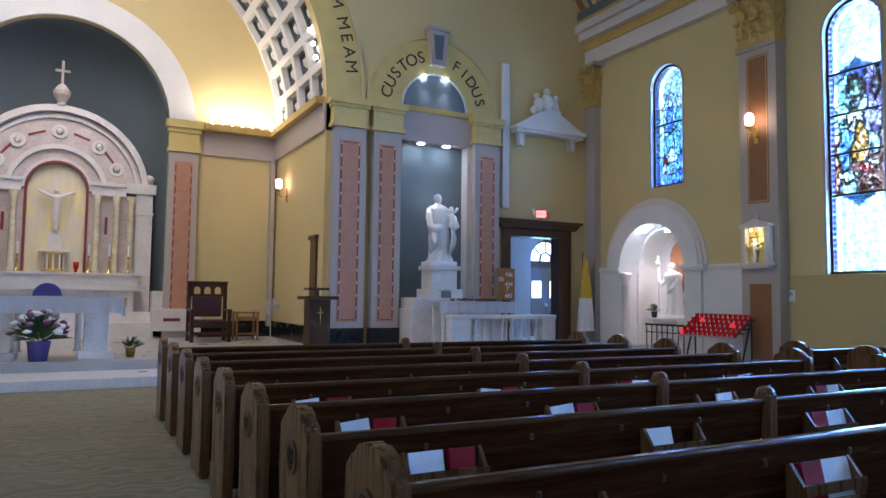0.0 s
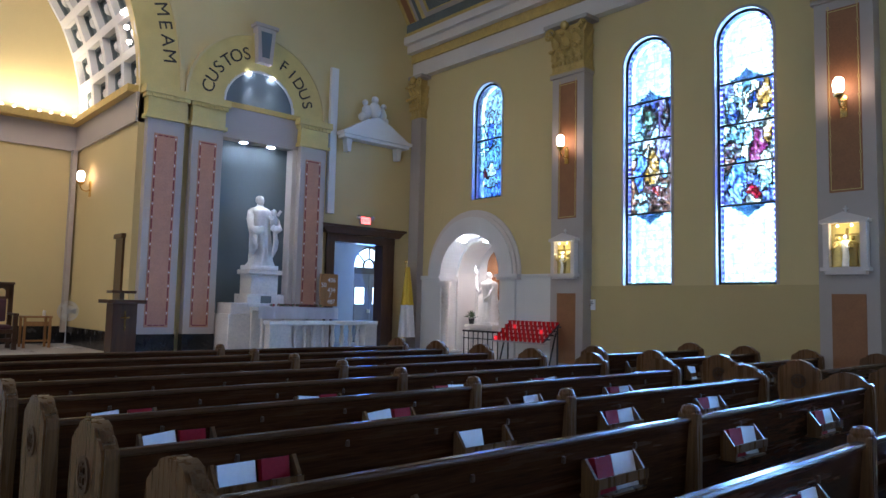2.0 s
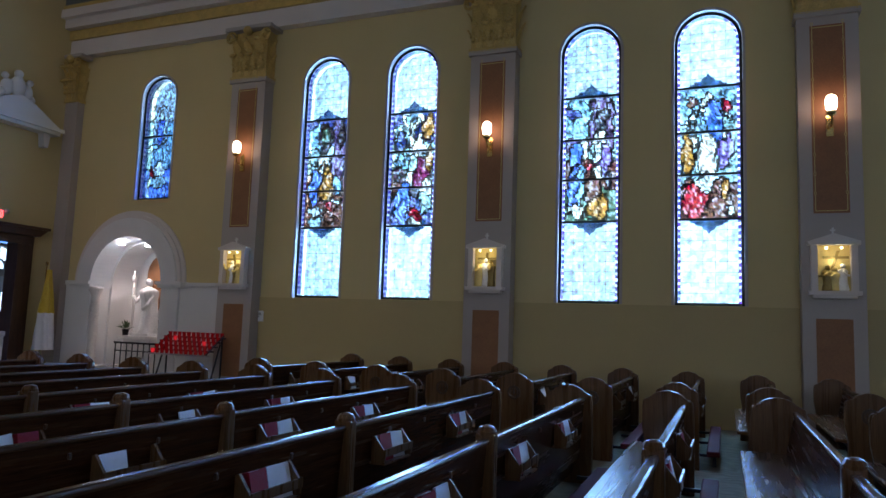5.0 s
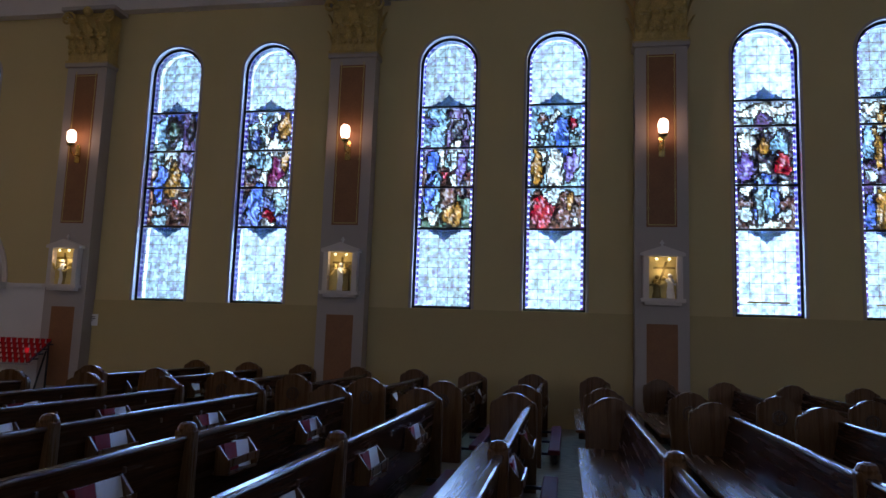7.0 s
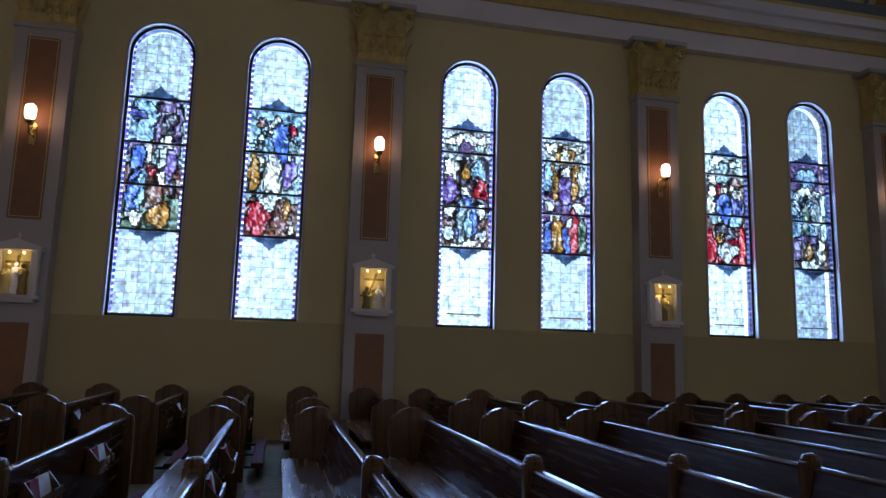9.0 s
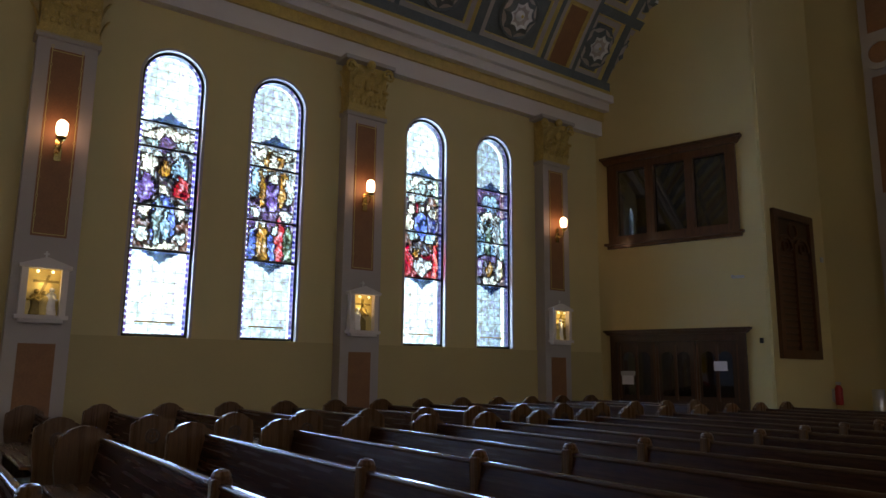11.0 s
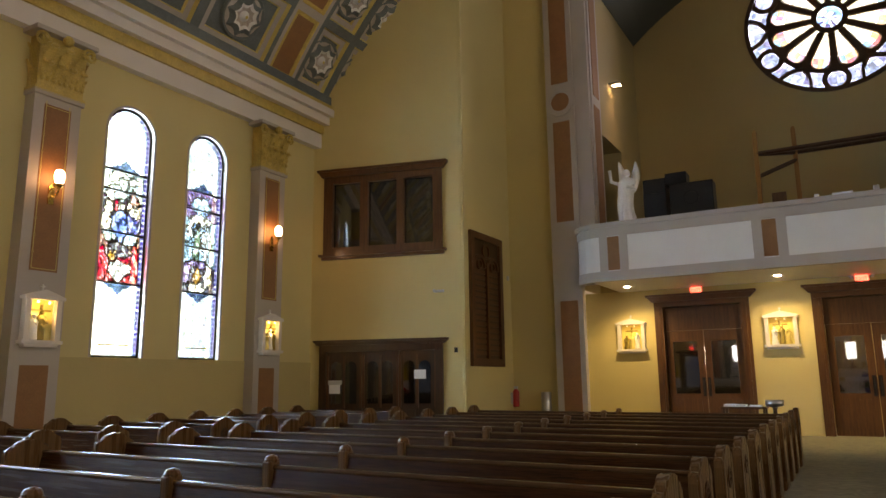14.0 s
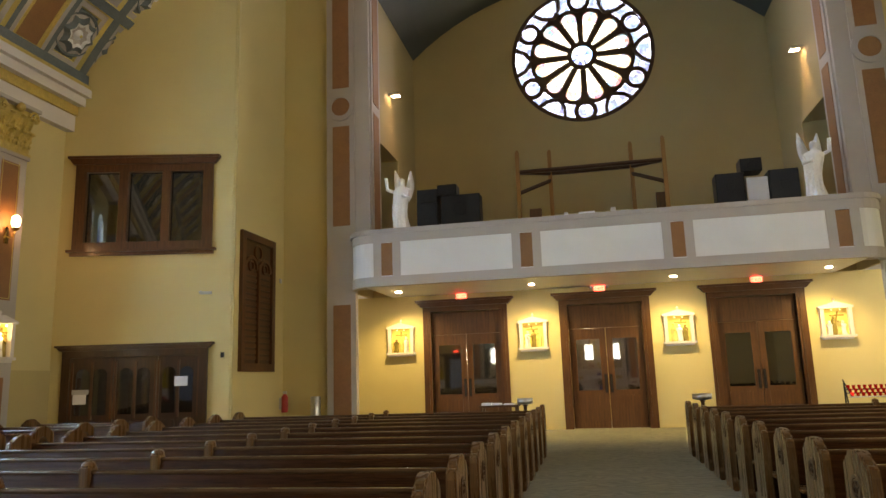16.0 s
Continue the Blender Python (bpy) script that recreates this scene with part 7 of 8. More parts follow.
rpart("mensa", [(rect(-2.0, 2.0, 1.50, 1.62), -0.62, 0.2)], M_MARBLE)
for u0, u1 in ((-1.84, -0.72), (0.72, 1.84)):
    b = bmesh.new()
    prism(b, rect(u0, u1, 1.9, 4.0), 0.0, 0.3, rer)
    part("side_field", b, M_ROSESHADE, t)
b = bmesh.new()
arch_ring(b, 0, 4.05, 1.10, 1.98, 0.02, 0.3, rer)
part("arch_field", b, M_ROSESHADE, t)
for r0, r1, n in ((1.98, 2.14, -0.16), (1.82, 1.90, -0.05), (1.02, 1.14, -0.10), (0.70, 0.80, -0.04)):
    b = bmesh.new()
    arch_ring(b, 0, 4.05, r0, r1, n, 0.3, rer)
    part("arch_moulding", b, M_MARBLE, t)
b = bmesh.new()
arch_ring(b, 0, 4.05, 0.80, 1.02, 0.0, 0.3, rer)
part("inner_band", b, M_ROSESHADE, t)
b = bmesh.new()
arch_ring(b, 0, 4.05, 0.66, 0.72, -0.05, 0.1, rer)
prism(b, rect(-0.72, -0.66, 1.94, 4.05), -0.05, 0.1, rer)
prism(b, rect(0.66, 0.72, 1.94, 4.05), -0.05, 0.1, rer)
part("red_border", b, M_RED, t, "dark red marble border")
b = bmesh.new()
prism(b, rect(-0.66, 0.66, 1.94, 4.05)[:2] + arc(0, 4.05, 0.66, 0, 180, 20), 0.12, 0.2, rer)
part("onyx_panel", b, material("golden_onyx", (0.72, 0.58, 0.26), 0.25, vary=0.25, scale=1.5, fine=6, bump=0.02, second=(0.70, 0.66, 0.55), stretch=(3, 3, 0.5)), t, "veined golden onyx panel")
for s in (-1, 1):
    rpart("outer_pier", [(rect(*sorted((s * 1.84, s * 2.25)), 0.95, 4.05), -0.12, 0.3), (rect(*sorted((s * 1.60, s * 2.32)), 4.05, 4.32), -0.18, 0.3), (rect(*sorted((s * 1.82, s * 2.28)), 3.5, 3.58), -0.15, 0.3)], M_MARBLE)
    rpart("entablature", [(rect(*sorted((s * 0.78, s * 1.6)), 3.95, 4.2), -0.12, 0.3), (rect(*sorted((s * 0.75, s * 1.62)), 4.2, 4.28), -0.18, 0.3)], M_MARBLE)
    b = bmesh.new()
    ball(b, rer(s * 2.14, -0.05, 4.45), 0.14, 12)
    part("ball_finial", b, M_MARBLE, t, smooth=True)
    for u in (0.92, 1.38, 1.72):
        b = bmesh.new()
        x, y, z = rer(s * u, -0.22, 0)
        lathe(b, [(0.10, 1.94), (0.10, 2.02), (0.075, 2.06), (0.07, 3.68), (0.08, 3.72), (0.075, 3.76), (0.11, 3.94)], x, y, 16)
        part("column", b, material("veined_gold_column", (0.60, 0.52, 0.34), 0.25, vary=0.2, scale=4, fine=14) if u == 0.92 and s == -1 else bpy.data.materials["veined_gold_column"], t, smooth=True)
    rpart("red_slot", [(rect(s * 1.15 - 0.035, s * 1.15 + 0.035, 2.95, 3.4), -0.012, 0.0)], M_RED)
    rpart("wing_step", [(rect(*sorted((s * 2.26, s * 3.05)), 0.5, 1.06), -1.25, -0.3), (rect(*sorted((s * 3.05, s * 3.40)), 0.4, 1.12), -1.3, -1.05), (rect(*sorted((s * 2.26, s * 2.6)), 1.06, 1.5), -0.9, -0.3)], M_MARBLE)
    rpart("red_inlay", [(rect(*sorted((s * 2.5, s * 2.9)), 0.74, 0.82), -1.262, -1.25)], M_RED)
for a in (25, 52, 90, 128, 155):
    b = bmesh.new()
    cu, cz = 1.48 * math.cos(radians(a)), 4.05 + 1.48 * math.sin(radians(a))
    arch_ring(b, cu, cz, 0.10, 0.18, -0.03, 0.02, rer, 0, 360, 16)
    ball(b, rer(cu, -0.01, cz), 0.09, 8)
    part("carved_boss", b, M_MARBLE, t)
for a in (38, 70, 110, 142):
    c_, s_ = math.cos(radians(a)), math.sin(radians(a))
    pts = [(1.48 * c_ + p * -s_ + q * c_, 4.05 + 1.48 * s_ + p * c_ + q * s_) for p, q in ((-0.20, -0.03), (0.20, -0.03), (0.20, 0.03), (-0.20, 0.03))]
    rpart("red_slot", [(pts, 0.008, 0.02)], M_RED)
b = bmesh.new()
x, y, z = rer(0, -0.05, 0)
lathe(b, [(0.16, 6.16), (0.10, 6.24), (0.12, 6.30), (0.20, 6.46), (0.20, 6.56), (0.10, 6.70), (0.05, 6.74)], x, y, 16)
box(b, x - 0.03, x + 0.03, y - 0.03, y + 0.03, 6.72, 7.35)
box(b, x - 0.17, x + 0.17, y - 0.03, y + 0.03, 7.06, 7.12)
part("crowning_cross", b, M_TRIM, t)
t2 = thing("tabernacle", (RX, 20.0, 1.94), "gilded round tabernacle with small columns", "tabernacle")
b = bmesh.new()
lathe(b, [(0.26, 1.94), (0.26, 2.0), (0.20, 2.02), (0.20, 2.36), (0.27, 2.38), (0.27, 2.44)], RX, 20.1, 20)
part("drum", b, M_GOLD, t2, smooth=False)
for i in range(5):
    a = radians(200 + 35 * i)
    b = bmesh.new()
    lathe(b, [(0.03, 2.0), (0.022, 2.05), (0.022, 2.32), (0.03, 2.37)], RX + 0.235 * math.cos(a), 20.1 + 0.235 * math.sin(a), 8)
    part("small_column", b, M_MARBLE, t2)
rp = bmesh.new()
box(rp, RX - 0.33, RX + 0.33, 19.95, 20.35, 2.44, 2.52)
part("canopy_slab", rp, M_MARBLE, t2)
b = bmesh.new()
bx, by = RX, 20.22
box(b, bx - 0.025, bx + 0.025, by, by + 0.03, 2.52, 4.35)
box(b, bx - 0.42, bx + 0.42, by, by + 0.03, 3.92, 3.98)
tube(b, [(bx - 0.40, by - 0.05, 3.98), (bx - 0.15, by - 0.05, 3.86), (bx, by - 0.06, 3.80), (bx + 0.15, by - 0.05, 3.86), (bx + 0.40, by - 0.05, 3.98)], 0.035, 8)
lathe(b, [(0.04, 3.0), (0.06, 3.2), (0.085, 3.42), (0.07, 3.6), (0.10, 3.82), (0.03, 3.9)], bx, by - 0.06, 12, sy=0.6)
ball(b, (bx, by - 0.08, 3.97), 0.065, 10)
box(b, bx - 0.16, bx + 0.16, by - 0.1, by + 0.03, 2.52, 2.9)
solo("crucifix", b, M_MARBLE, "white carved crucifix on the reredos", "crucifix", smooth=False, base=(bx, by, 2.52))


def candlestick(x, y, z, h):
    t = thing("candlestick", (x, y, z), "brass candlestick with a white candle on the high altar", "candlestick", "altar candles")
    b = bmesh.new()
    lathe(b, [(0.08, z), (0.07, z + 0.03), (0.02, z + 0.07), (0.03, z + h * 0.3), (0.015, z + h * 0.5), (0.05, z + h * 0.58), (0.03, z + h * 0.6)], x, y, 12)
    part("stick", b, M_BRASS, t, smooth=True)
    b = bmesh.new()
    lathe(b, [(0.024, z + h * 0.6), (0.024, z + h), (0.005, z + h + 0.02)], x, y, 10)
    part("candle", b, M_PAPER, t)
    return t


c0 = candlestick(RX - 0.78, 20.02, 1.94, 0.72)
for u in (-1.25, -1.7, 0.78, 1.25, 1.7):
    copy_thing(c0, pose(RX + u, 20.02, 1.94))
t = thing("sanctuary_lamp", (RX + 0.5, 19.98, 1.94), "small red glass lamp beside the tabernacle", "lamp")
b = bmesh.new()
lathe(b, [(0.05, 1.94), (0.03, 1.98), (0.06, 2.06), (0.07, 2.20), (0.06, 2.20)], RX + 0.5, 19.98, 12)
part("glass", b, M_REDGLASS_GLOW, t, smooth=True)

# free-standing altar
t = thing("altar_table", (AXIS, 13.75, 0.32), "white marble altar table on square piers", "altar")
part("table_top", boxed(AXIS - 1.06, AXIS + 1.06, 13.35, 14.25, 1.26, 1.36, bevel=0.012), M_MARBLE, t)
for s in (-1, 1):
    x = AXIS + s * 0.72
    part("pier", boxed(x - 0.19, x + 0.19, 13.42, 14.18, 0.46, 1.26, bevel=0.01), M_MARBLE, t)
    part("pier_base", boxed(x - 0.27, x + 0.27, 13.36, 14.24, 0.32, 0.46, bevel=0.012), M_MARBLE, t)
    b = bmesh.new()
    lathe(b, [(0.07, 0.46), (0.05, 0.52), (0.05, 1.16), (0.07, 1.26)], x - s * 0.28, 13.5, 14)
    part("colonnette", b, M_MARBLE, t, smooth=True)
b = bmesh.new()
k = 40
x0, x1 = AXIS - 1.12, AXIS + 1.12
rows = []
for j, z in enumerate((1.372, 1.370, 1.32, 1.22, 1.10)):
    rows.append([b.verts.new((x0 + (x1 - x0) * i / k, 13.31 - 0.008 * j + (0.012 * math.sin(i * 1.3) * j / 4), z)) for i in range(k + 1)])
back = [b.verts.new((x0 + (x1 - x0) * i / k, 14.28, 1.372)) for i in range(k + 1)]
for p, q in zip([back] + rows, rows):
    for i in range(k):
        b.faces.new((p[i], p[i + 1], q[i + 1], q[i]))
for xe, s in ((x0, -1), (x1, 1)):
    prev = None
    for j, z in enumerate((1.372, 1.30, 1.18, 1.04)):
        cur = [b.verts.new((xe + s * (0.004 + 0.03 * j / 3 + 0.012 * math.sin(i * 1.5) * j / 3), 13.31 + 0.97 * i / 16, z)) for i in range(17)]
        if prev:
            for i in range(16):
                b.faces.new((prev[i], prev[i + 1], cur[i + 1], cur[i]))
        prev = cur
bmesh.ops.solidify(b, geom=b.faces[:], thickness=0.006)
solo("altar_cloth", b, M_LINEN, "white linen altar cloth with hanging ends", "cloth", base=(AXIS, 13.8, 1.36))
plant(-0.42, 13.30, 0.32, 0.44, 150, 6, M_BLUEPOT, "large bouquet of white and mauve flowers in a blue pot", ((24, 0.062, M_PETAL, "white_blooms"), (22, 0.055, M_PETAL2, "mauve_blooms")))
plant(0.98, 13.7, 0.32, 0.22, 70, 16, M_BRASS, "small leafy arrangement in a gold pot by the altar")
b = bmesh.new()
arch_ring(b, -0.35, 1.38, 0.16, 0.22, -0.02, 0.02, lambda u, n, z: (u, 13.9 + n, z))
prism(b, arc(-0.35, 1.38, 0.16, 0, 180, 12), -0.01, 0.01, lambda u, n, z: (u, 13.9 + n, z))
solo("book_stand", b, M_BLUEPOT, "low round-backed book stand on the altar", "book stand", base=(-0.35, 13.9, 1.376))


def throne(x, y):
    t = thing("presider_chair", (x, y, 0.32), "high-backed dark oak chair with plum upholstery and arcaded crest", "chair")
    z = 0.32
    w, d = 0.84, 0.70
    for sx in (-1, 1):
        part("back_post", boxed(x + sx * (w / 2) - 0.045, x + sx * (w / 2) + 0.045, y + d / 2 - 0.08, y + d / 2, z, z + 1.40, bevel=0.008), M_DARKWOOD, t)
        part("leg", boxed(x + sx * (w / 2) - 0.045, x + sx * (w / 2) + 0.045, y - d / 2, y - d / 2 + 0.08, z, z + 0.72, bevel=0.008), M_DARKWOOD, t)
        part("arm", boxed(x + sx * (w / 2) - 0.05, x + sx * (w / 2) + 0.05, y - d / 2 - 0.03, y + d / 2, z + 0.72, z + 0.77, bevel=0.01), M_DARKWOOD, t)
        part("side_stretcher", boxed(x + sx * (w / 2) - 0.025, x + sx * (w / 2) + 0.025, y - d / 2, y + d / 2, z + 0.16, z + 0.22), M_DARKWOOD, t)
    part("seat_frame", boxed(x - w / 2, x + w / 2, y - d / 2, y + d / 2, z + 0.34, z + 0.43, bevel=0.01), M_DARKWOOD, t)
    part("seat_cushion", boxed(x - w / 2 + 0.06, x + w / 2 - 0.06, y - d / 2 + 0.02, y + d / 2 - 0.1, z + 0.43, z + 0.52, bevel=0.03), M_CUSHION, t, "plum seat cushion")
    part("back_cushion", boxed(x - w / 2 + 0.08, x + w / 2 - 0.08, y + d / 2 - 0.10, y + d / 2 - 0.03, z + 0.58, z + 1.06, bevel=0.02), M_CUSHION, t, "plum back cushion")
    part("front_stretcher", boxed(x - w / 2, x + w / 2, y - d / 2 + 0.02, y - d / 2 + 0.06, z + 0.16, z + 0.24), M_DARKWOOD, t)
    b = bmesh.new()
    to = lambda u, n, zz: (x + u, y + d / 2 - 0.06 + n, zz)
    cs = (-0.24, 0, 0.24)
    prism(b, rect(-w / 2, w / 2, z + 1.06, z + 1.12), -0.02, 0.02, to)
    e = -w / 2
    for c in cs:
        prism(b, over_arch(c - 0.12 if c != cs[0] else -w / 2, c + 0.12 if c != cs[-1] else w / 2, c, z + 1.22, 0.075, z + 1.38, 10), -0.02, 0.02, to)
    for u0, u1 in ((-w / 2, -0.315), (-0.165, -0.075), (0.075, 0.165), (0.315, w / 2)):
        prism(b, rect(u0, u1, z + 1.12, z + 1.22), -0.02, 0.02, to)
    part("arcaded_crest", b, M_DARKWOOD, t)
    part("top_rail", boxed(x - w / 2 - 0.06, x + w / 2 + 0.06, y + d / 2 - 0.11, y + d / 2 + 0.01, z + 1.38, z + 1.43, bevel=0.01), M_DARKWOOD, t)


throne(2.92, 17.5)
t = thing("side_table", (3.85, 17.9, 0.32), "small honey oak table with slatted sides", "table")
part("tabletop", boxed(3.58, 4.16, 17.65, 18.15, 0.98, 1.02, bevel=0.008), M_LIGHTWOOD, t)
for xx in (3.62, 4.12):
    for yy in (17.69, 18.11):
        part("leg", boxed(xx - 0.025, xx + 0.025, yy - 0.025, yy + 0.025, 0.32, 0.98), M_LIGHTWOOD, t)
part("stretcher", boxed(3.64, 4.10, 17.68, 17.70, 0.80, 0.90), M_LIGHTWOOD, t)
part("stretcher", boxed(3.64, 4.10, 17.68, 17.70, 0.46, 0.50), M_LIGHTWOOD, t)
b = bmesh.new()
lathe(b, [(0.03, 1.02), (0.035, 1.12), (0.02, 1.15)], 4.02, 17.85, 10)
solo("cruet", b, M_MARBLE, "small white cruet on the side table", "cruet", smooth=True, base=(4.02, 17.85, 1.02))
t = thing("pedestal_fan", (4.42, 17.6, 0.32), "white pedestal fan at rest near the wall", "fan")
b = bmesh.new()
lathe(b, [(0.20, 0.32), (0.19, 0.35), (0.03, 0.38)], 4.42, 17.6, 18)
part("base", b, M_PLASTIC, t)
b = bmesh.new()
tube(b, [(4.42, 17.6, 0.36), (4.42, 17.6, 1.10)], 0.014, 8)
part("pole", b, M_PLASTIC, t)
b = bmesh.new()
for rr in (0.06, 0.12, 0.18, 0.215):
    arch_ring(b, 4.42, 1.14, rr - 0.006, rr + 0.006, -0.02, -0.012, lambda u, n, z: (u, 17.52 + n, z), 0, 360, 24)
for i in range(30):
    a = 2 * math.pi * i / 30
    tube(b, [(4.42 + 0.04 * math.cos(a), 17.50, 1.14 + 0.04 * math.sin(a)), (4.42 + 0.215 * math.cos(a), 17.51, 1.14 + 0.215 * math.sin(a))], 0.0045, 4)
part("grille", b, M_PLASTIC, t)
for i in range(3):
    a = 2 * math.pi * i / 3
    b = bmesh.new()
    prism(b, [(4.42 + 0.03 * math.cos(a), 1.14 + 0.03 * math.sin(a)), (4.42 + 0.18 * math.cos(a - 0.4), 1.14 + 0.18 * math.sin(a - 0.4)), (4.42 + 0.19 * math.cos(a + 0.4), 1.14 + 0.19 * math.sin(a + 0.4))], 0.02, 0.026, lambda u, n, z: (u, 17.52 + n, z))
    part("blade", b, M_PLASTIC, t)
b = bmesh.new()
lathe(b, [(0.05, 1.08), (0.06, 1.14), (0.05, 1.20)], 4.42, 17.62, 12)
part("motor", b, M_PLASTIC, t)
t = thing("ambo", (4.5, 14.0, 0.32), "dark oak reading stand with a cross on its front", "lectern")
part("body", boxed(4.26, 4.70, 13.85, 14.25, 0.40, 1.36, bevel=0.01), M_DARKWOOD, t)
part("plinth", boxed(4.20, 4.76, 13.78, 14.32, 0.32, 0.40, bevel=0.01), M_DARKWOOD, t)
b = boxed(4.14, 4.82, 13.72, 14.36, 1.36, 1.43, bevel=0.01)
part("desk", b, M_DARKWOOD, t)
b = boxed(4.26, 4.70, 13.95, 14.30, 1.55, 1.60, bevel=0.006)
box(b, 4.44, 4.52, 14.08, 14.16, 1.43, 1.55)
part("book_rest", b, M_DARKWOOD, t)
b = bmesh.new()
box(b, 4.465, 4.495, 13.835, 13.85, 0.85, 1.22)
box(b, 4.40, 4.56, 13.835, 13.85, 1.08, 1.11)
part("cross", b, M_BRASS, t, "thin brass cross")
t = thing("chancel_door", (AXIS + CH, 15.45, 0.32), "narrow dark wood door in the chancel side wall", "door", kind="structure")
x = AXIS + CH
part("leaf", boxed(x - 0.05, x, 15.27, 15.70, 0.32, 2.70), M_DARKWOOD, t)
part("cornice", boxed(x - 0.09, x, 15.22, 15.75, 2.70, 2.80, bevel=0.01), M_DARKWOOD, t)

# ---------------- rear things ----------------
t = thing("booth_window", booth_map(2.0, 0, 4.64), "dark wood framed booth window of three panes", "window", kind="structure")
b = bmesh.new()
for u0, u1, z0, z1 in ((0.34, 0.60, 4.92, 6.66), (3.38, 3.62, 4.92, 6.66), (1.38, 1.60, 4.92, 6.66), (2.40, 2.60, 4.92, 6.66), (0.34, 3.62, 6.66, 6.84), (0.34, 3.62, 4.72, 4.92)):
    prism(b, rect(u0, u1, z0, z1), -0.07, 0.12, booth_map)
part("window_frame", b, M_DOOR, t)
b = bmesh.new()
prism(b, [(0.30, 6.84), (3.66, 6.84), (3.76, 6.98), (0.20, 6.98)], -0.15, 0.0, booth_map)
prism(b, rect(0.18, 3.78, 6.98, 7.04), -0.19, 0.0, booth_map)
part("cornice", b, M_DOOR, t)
b = bmesh.new()
prism(b, rect(0.24, 3.72, 4.68, 4.74), -0.14, 0.0, booth_map)
prism(b, rect(0.30, 3.66, 4.60, 4.68), -0.08, 0.0, booth_map)
part("window_sill", b, M_DOOR, t)
for u0, u1 in ((0.60, 1.38), (1.60, 2.40), (2.60, 3.38)):
    b = bmesh.new()
    prism(b, rect(u0, u1, 4.92, 6.66), 0.04, 0.05, booth_map)
    part("pane", b, M_DIMGLASS, t, "dim reflecting glass pane")
t = thing("folding_doors", booth_map(1.9, 0, 0), "dark carved wooden doors with narrow glazed panels", "door", kind="structure")
b = bmesh.new()
for u0, u1 in ((0.30, 0.48), (3.42, 3.60)):
    prism(b, rect(u0, u1, 0, 2.28), -0.08, 0.1, booth_map)
part("jamb", b, M_DARKWOOD, t)
b = bmesh.new()
prism(b, rect(0.30, 3.60, 2.20, 2.36), -0.09, 0.1, booth_map)
prism(b, [(0.26, 2.36), (3.64, 2.36), (3.72, 2.44), (0.18, 2.44)], -0.15, 0.0, booth_map)
prism(b, rect(0.16, 3.74, 2.44, 2.49), -0.19, 0.0, booth_map)
part("cornice", b, M_DARKWOOD, t)
for i in range(3):
    u0 = 0.48 + i * 0.98
    b = bmesh.new()
    prism(b, rect(u0 + 0.01, u0 + 0.97, 0.02, 2.20), 0.02, 0.07, booth_map)
    leaf = part("leaf", b, M_DARKWOOD, t)
    for j in range(2):
        a = u0 + 0.12 + j * 0.40
        b = bmesh.new()
        prism(b, rect(a, a + 0.30, 0.15, 0.75), 0.0, 0.02, booth_map)
        part("raised_panel", b, M_DARKWOOD, leaf)
        b = bmesh.new()
        prism(b, rect(a, a + 0.30, 0.90, 1.80)[:2] + arc(a + 0.15, 1.80, 0.15, 0, 180, 10), 0.01, 0.02, booth_map)
        part("glazed_panel", b, M_DIMGLASS, leaf, "dark arched glazing")
    b = bmesh.new()
    for d in (0.0, 0.455, 0.91):
        prism(b, rect(u0 + d + 0.01, u0 + d + 0.06, 0.8, 2.1), -0.02, 0.02, booth_map)
    part("carved_mullion", b, M_DOOR, leaf)
for u, z, nm in ((0.72, 1.15, "white paper notice fixed on the dark doors"), (3.0, 1.50, "white sheet taped on the dark door")):
    b = bmesh.new()
    prism(b, rect(u - 0.15, u + 0.15, z, z + 0.22), -0.03, -0.022, booth_map)
    solo("door_notice", b, M_PAPER, nm, "notice", base=booth_map(u, -0.03, z))
b = bmesh.new()
prism(b, rect(0.55, 0.92, 1.37, 1.48), -0.05, -0.022, booth_map)
solo("door_box", b, M_PLASTIC, "small grey box fixed on the doors", "box", base=booth_map(0.72, -0.03, 1.37))
t = thing("wall_fixture", booth_map(3.56, 0, 3.6), "small white emergency lamp on the yellow wall", "lamp")
b = bmesh.new()
prism(b, rect(3.38, 3.64, 3.62, 3.68), -0.06, 0.0, booth_map)
ball(b, booth_map(3.40, -0.08, 3.66), 0.04, 8)
part("body", b, M_PLASTIC, t)
b = bmesh.new()
prism(b, rect(3.89, 3.97, 2.12, 2.24), -0.04, 0.0, booth_map)
solo("wall_switch", b, M_IRON, "small dark switch box on the wall", "switch", base=booth_map(3.9, 0, 2.12))

# carved grille
t = thing("carved_grille", (8.32, -16.6, 1.79), "tall dark wooden grille with twin traceried arches", "grille", kind="structure")
gm = lambda u, n, z: (8.32 - n, u, z)
b = bmesh.new()
for u0, u1, z0, z1 in ((-17.52, -17.34, 1.99, 5.07), (-15.86, -15.68, 1.99, 5.07), (-17.52, -15.68, 5.07, 5.25), (-17.52, -15.68, 1.79, 1.99), (-16.65, -16.55, 1.99, 4.5)):
    prism(b, rect(u0, u1, z0, z1), 0.0, 0.09, gm)
part("frame", b, M_DOOR, t)
b = bmesh.new()
prism(b, rect(-17.4, -15.8, 1.95, 5.1), 0.0, 0.012, gm)
part("backing", b, M_DARKWOOD, t)
for c in (-16.98, -16.22):
    b = bmesh.new()
    arch_ring(b, c, 4.35, 0.26, 0.34, 0.012, 0.07, gm)
    arch_ring(b, c, 4.42, 0.10, 0.14, 0.012, 0.06, gm, 0, 360, 16)
    part("tracery", b, M_DOOR, t)
b = bmesh.new()
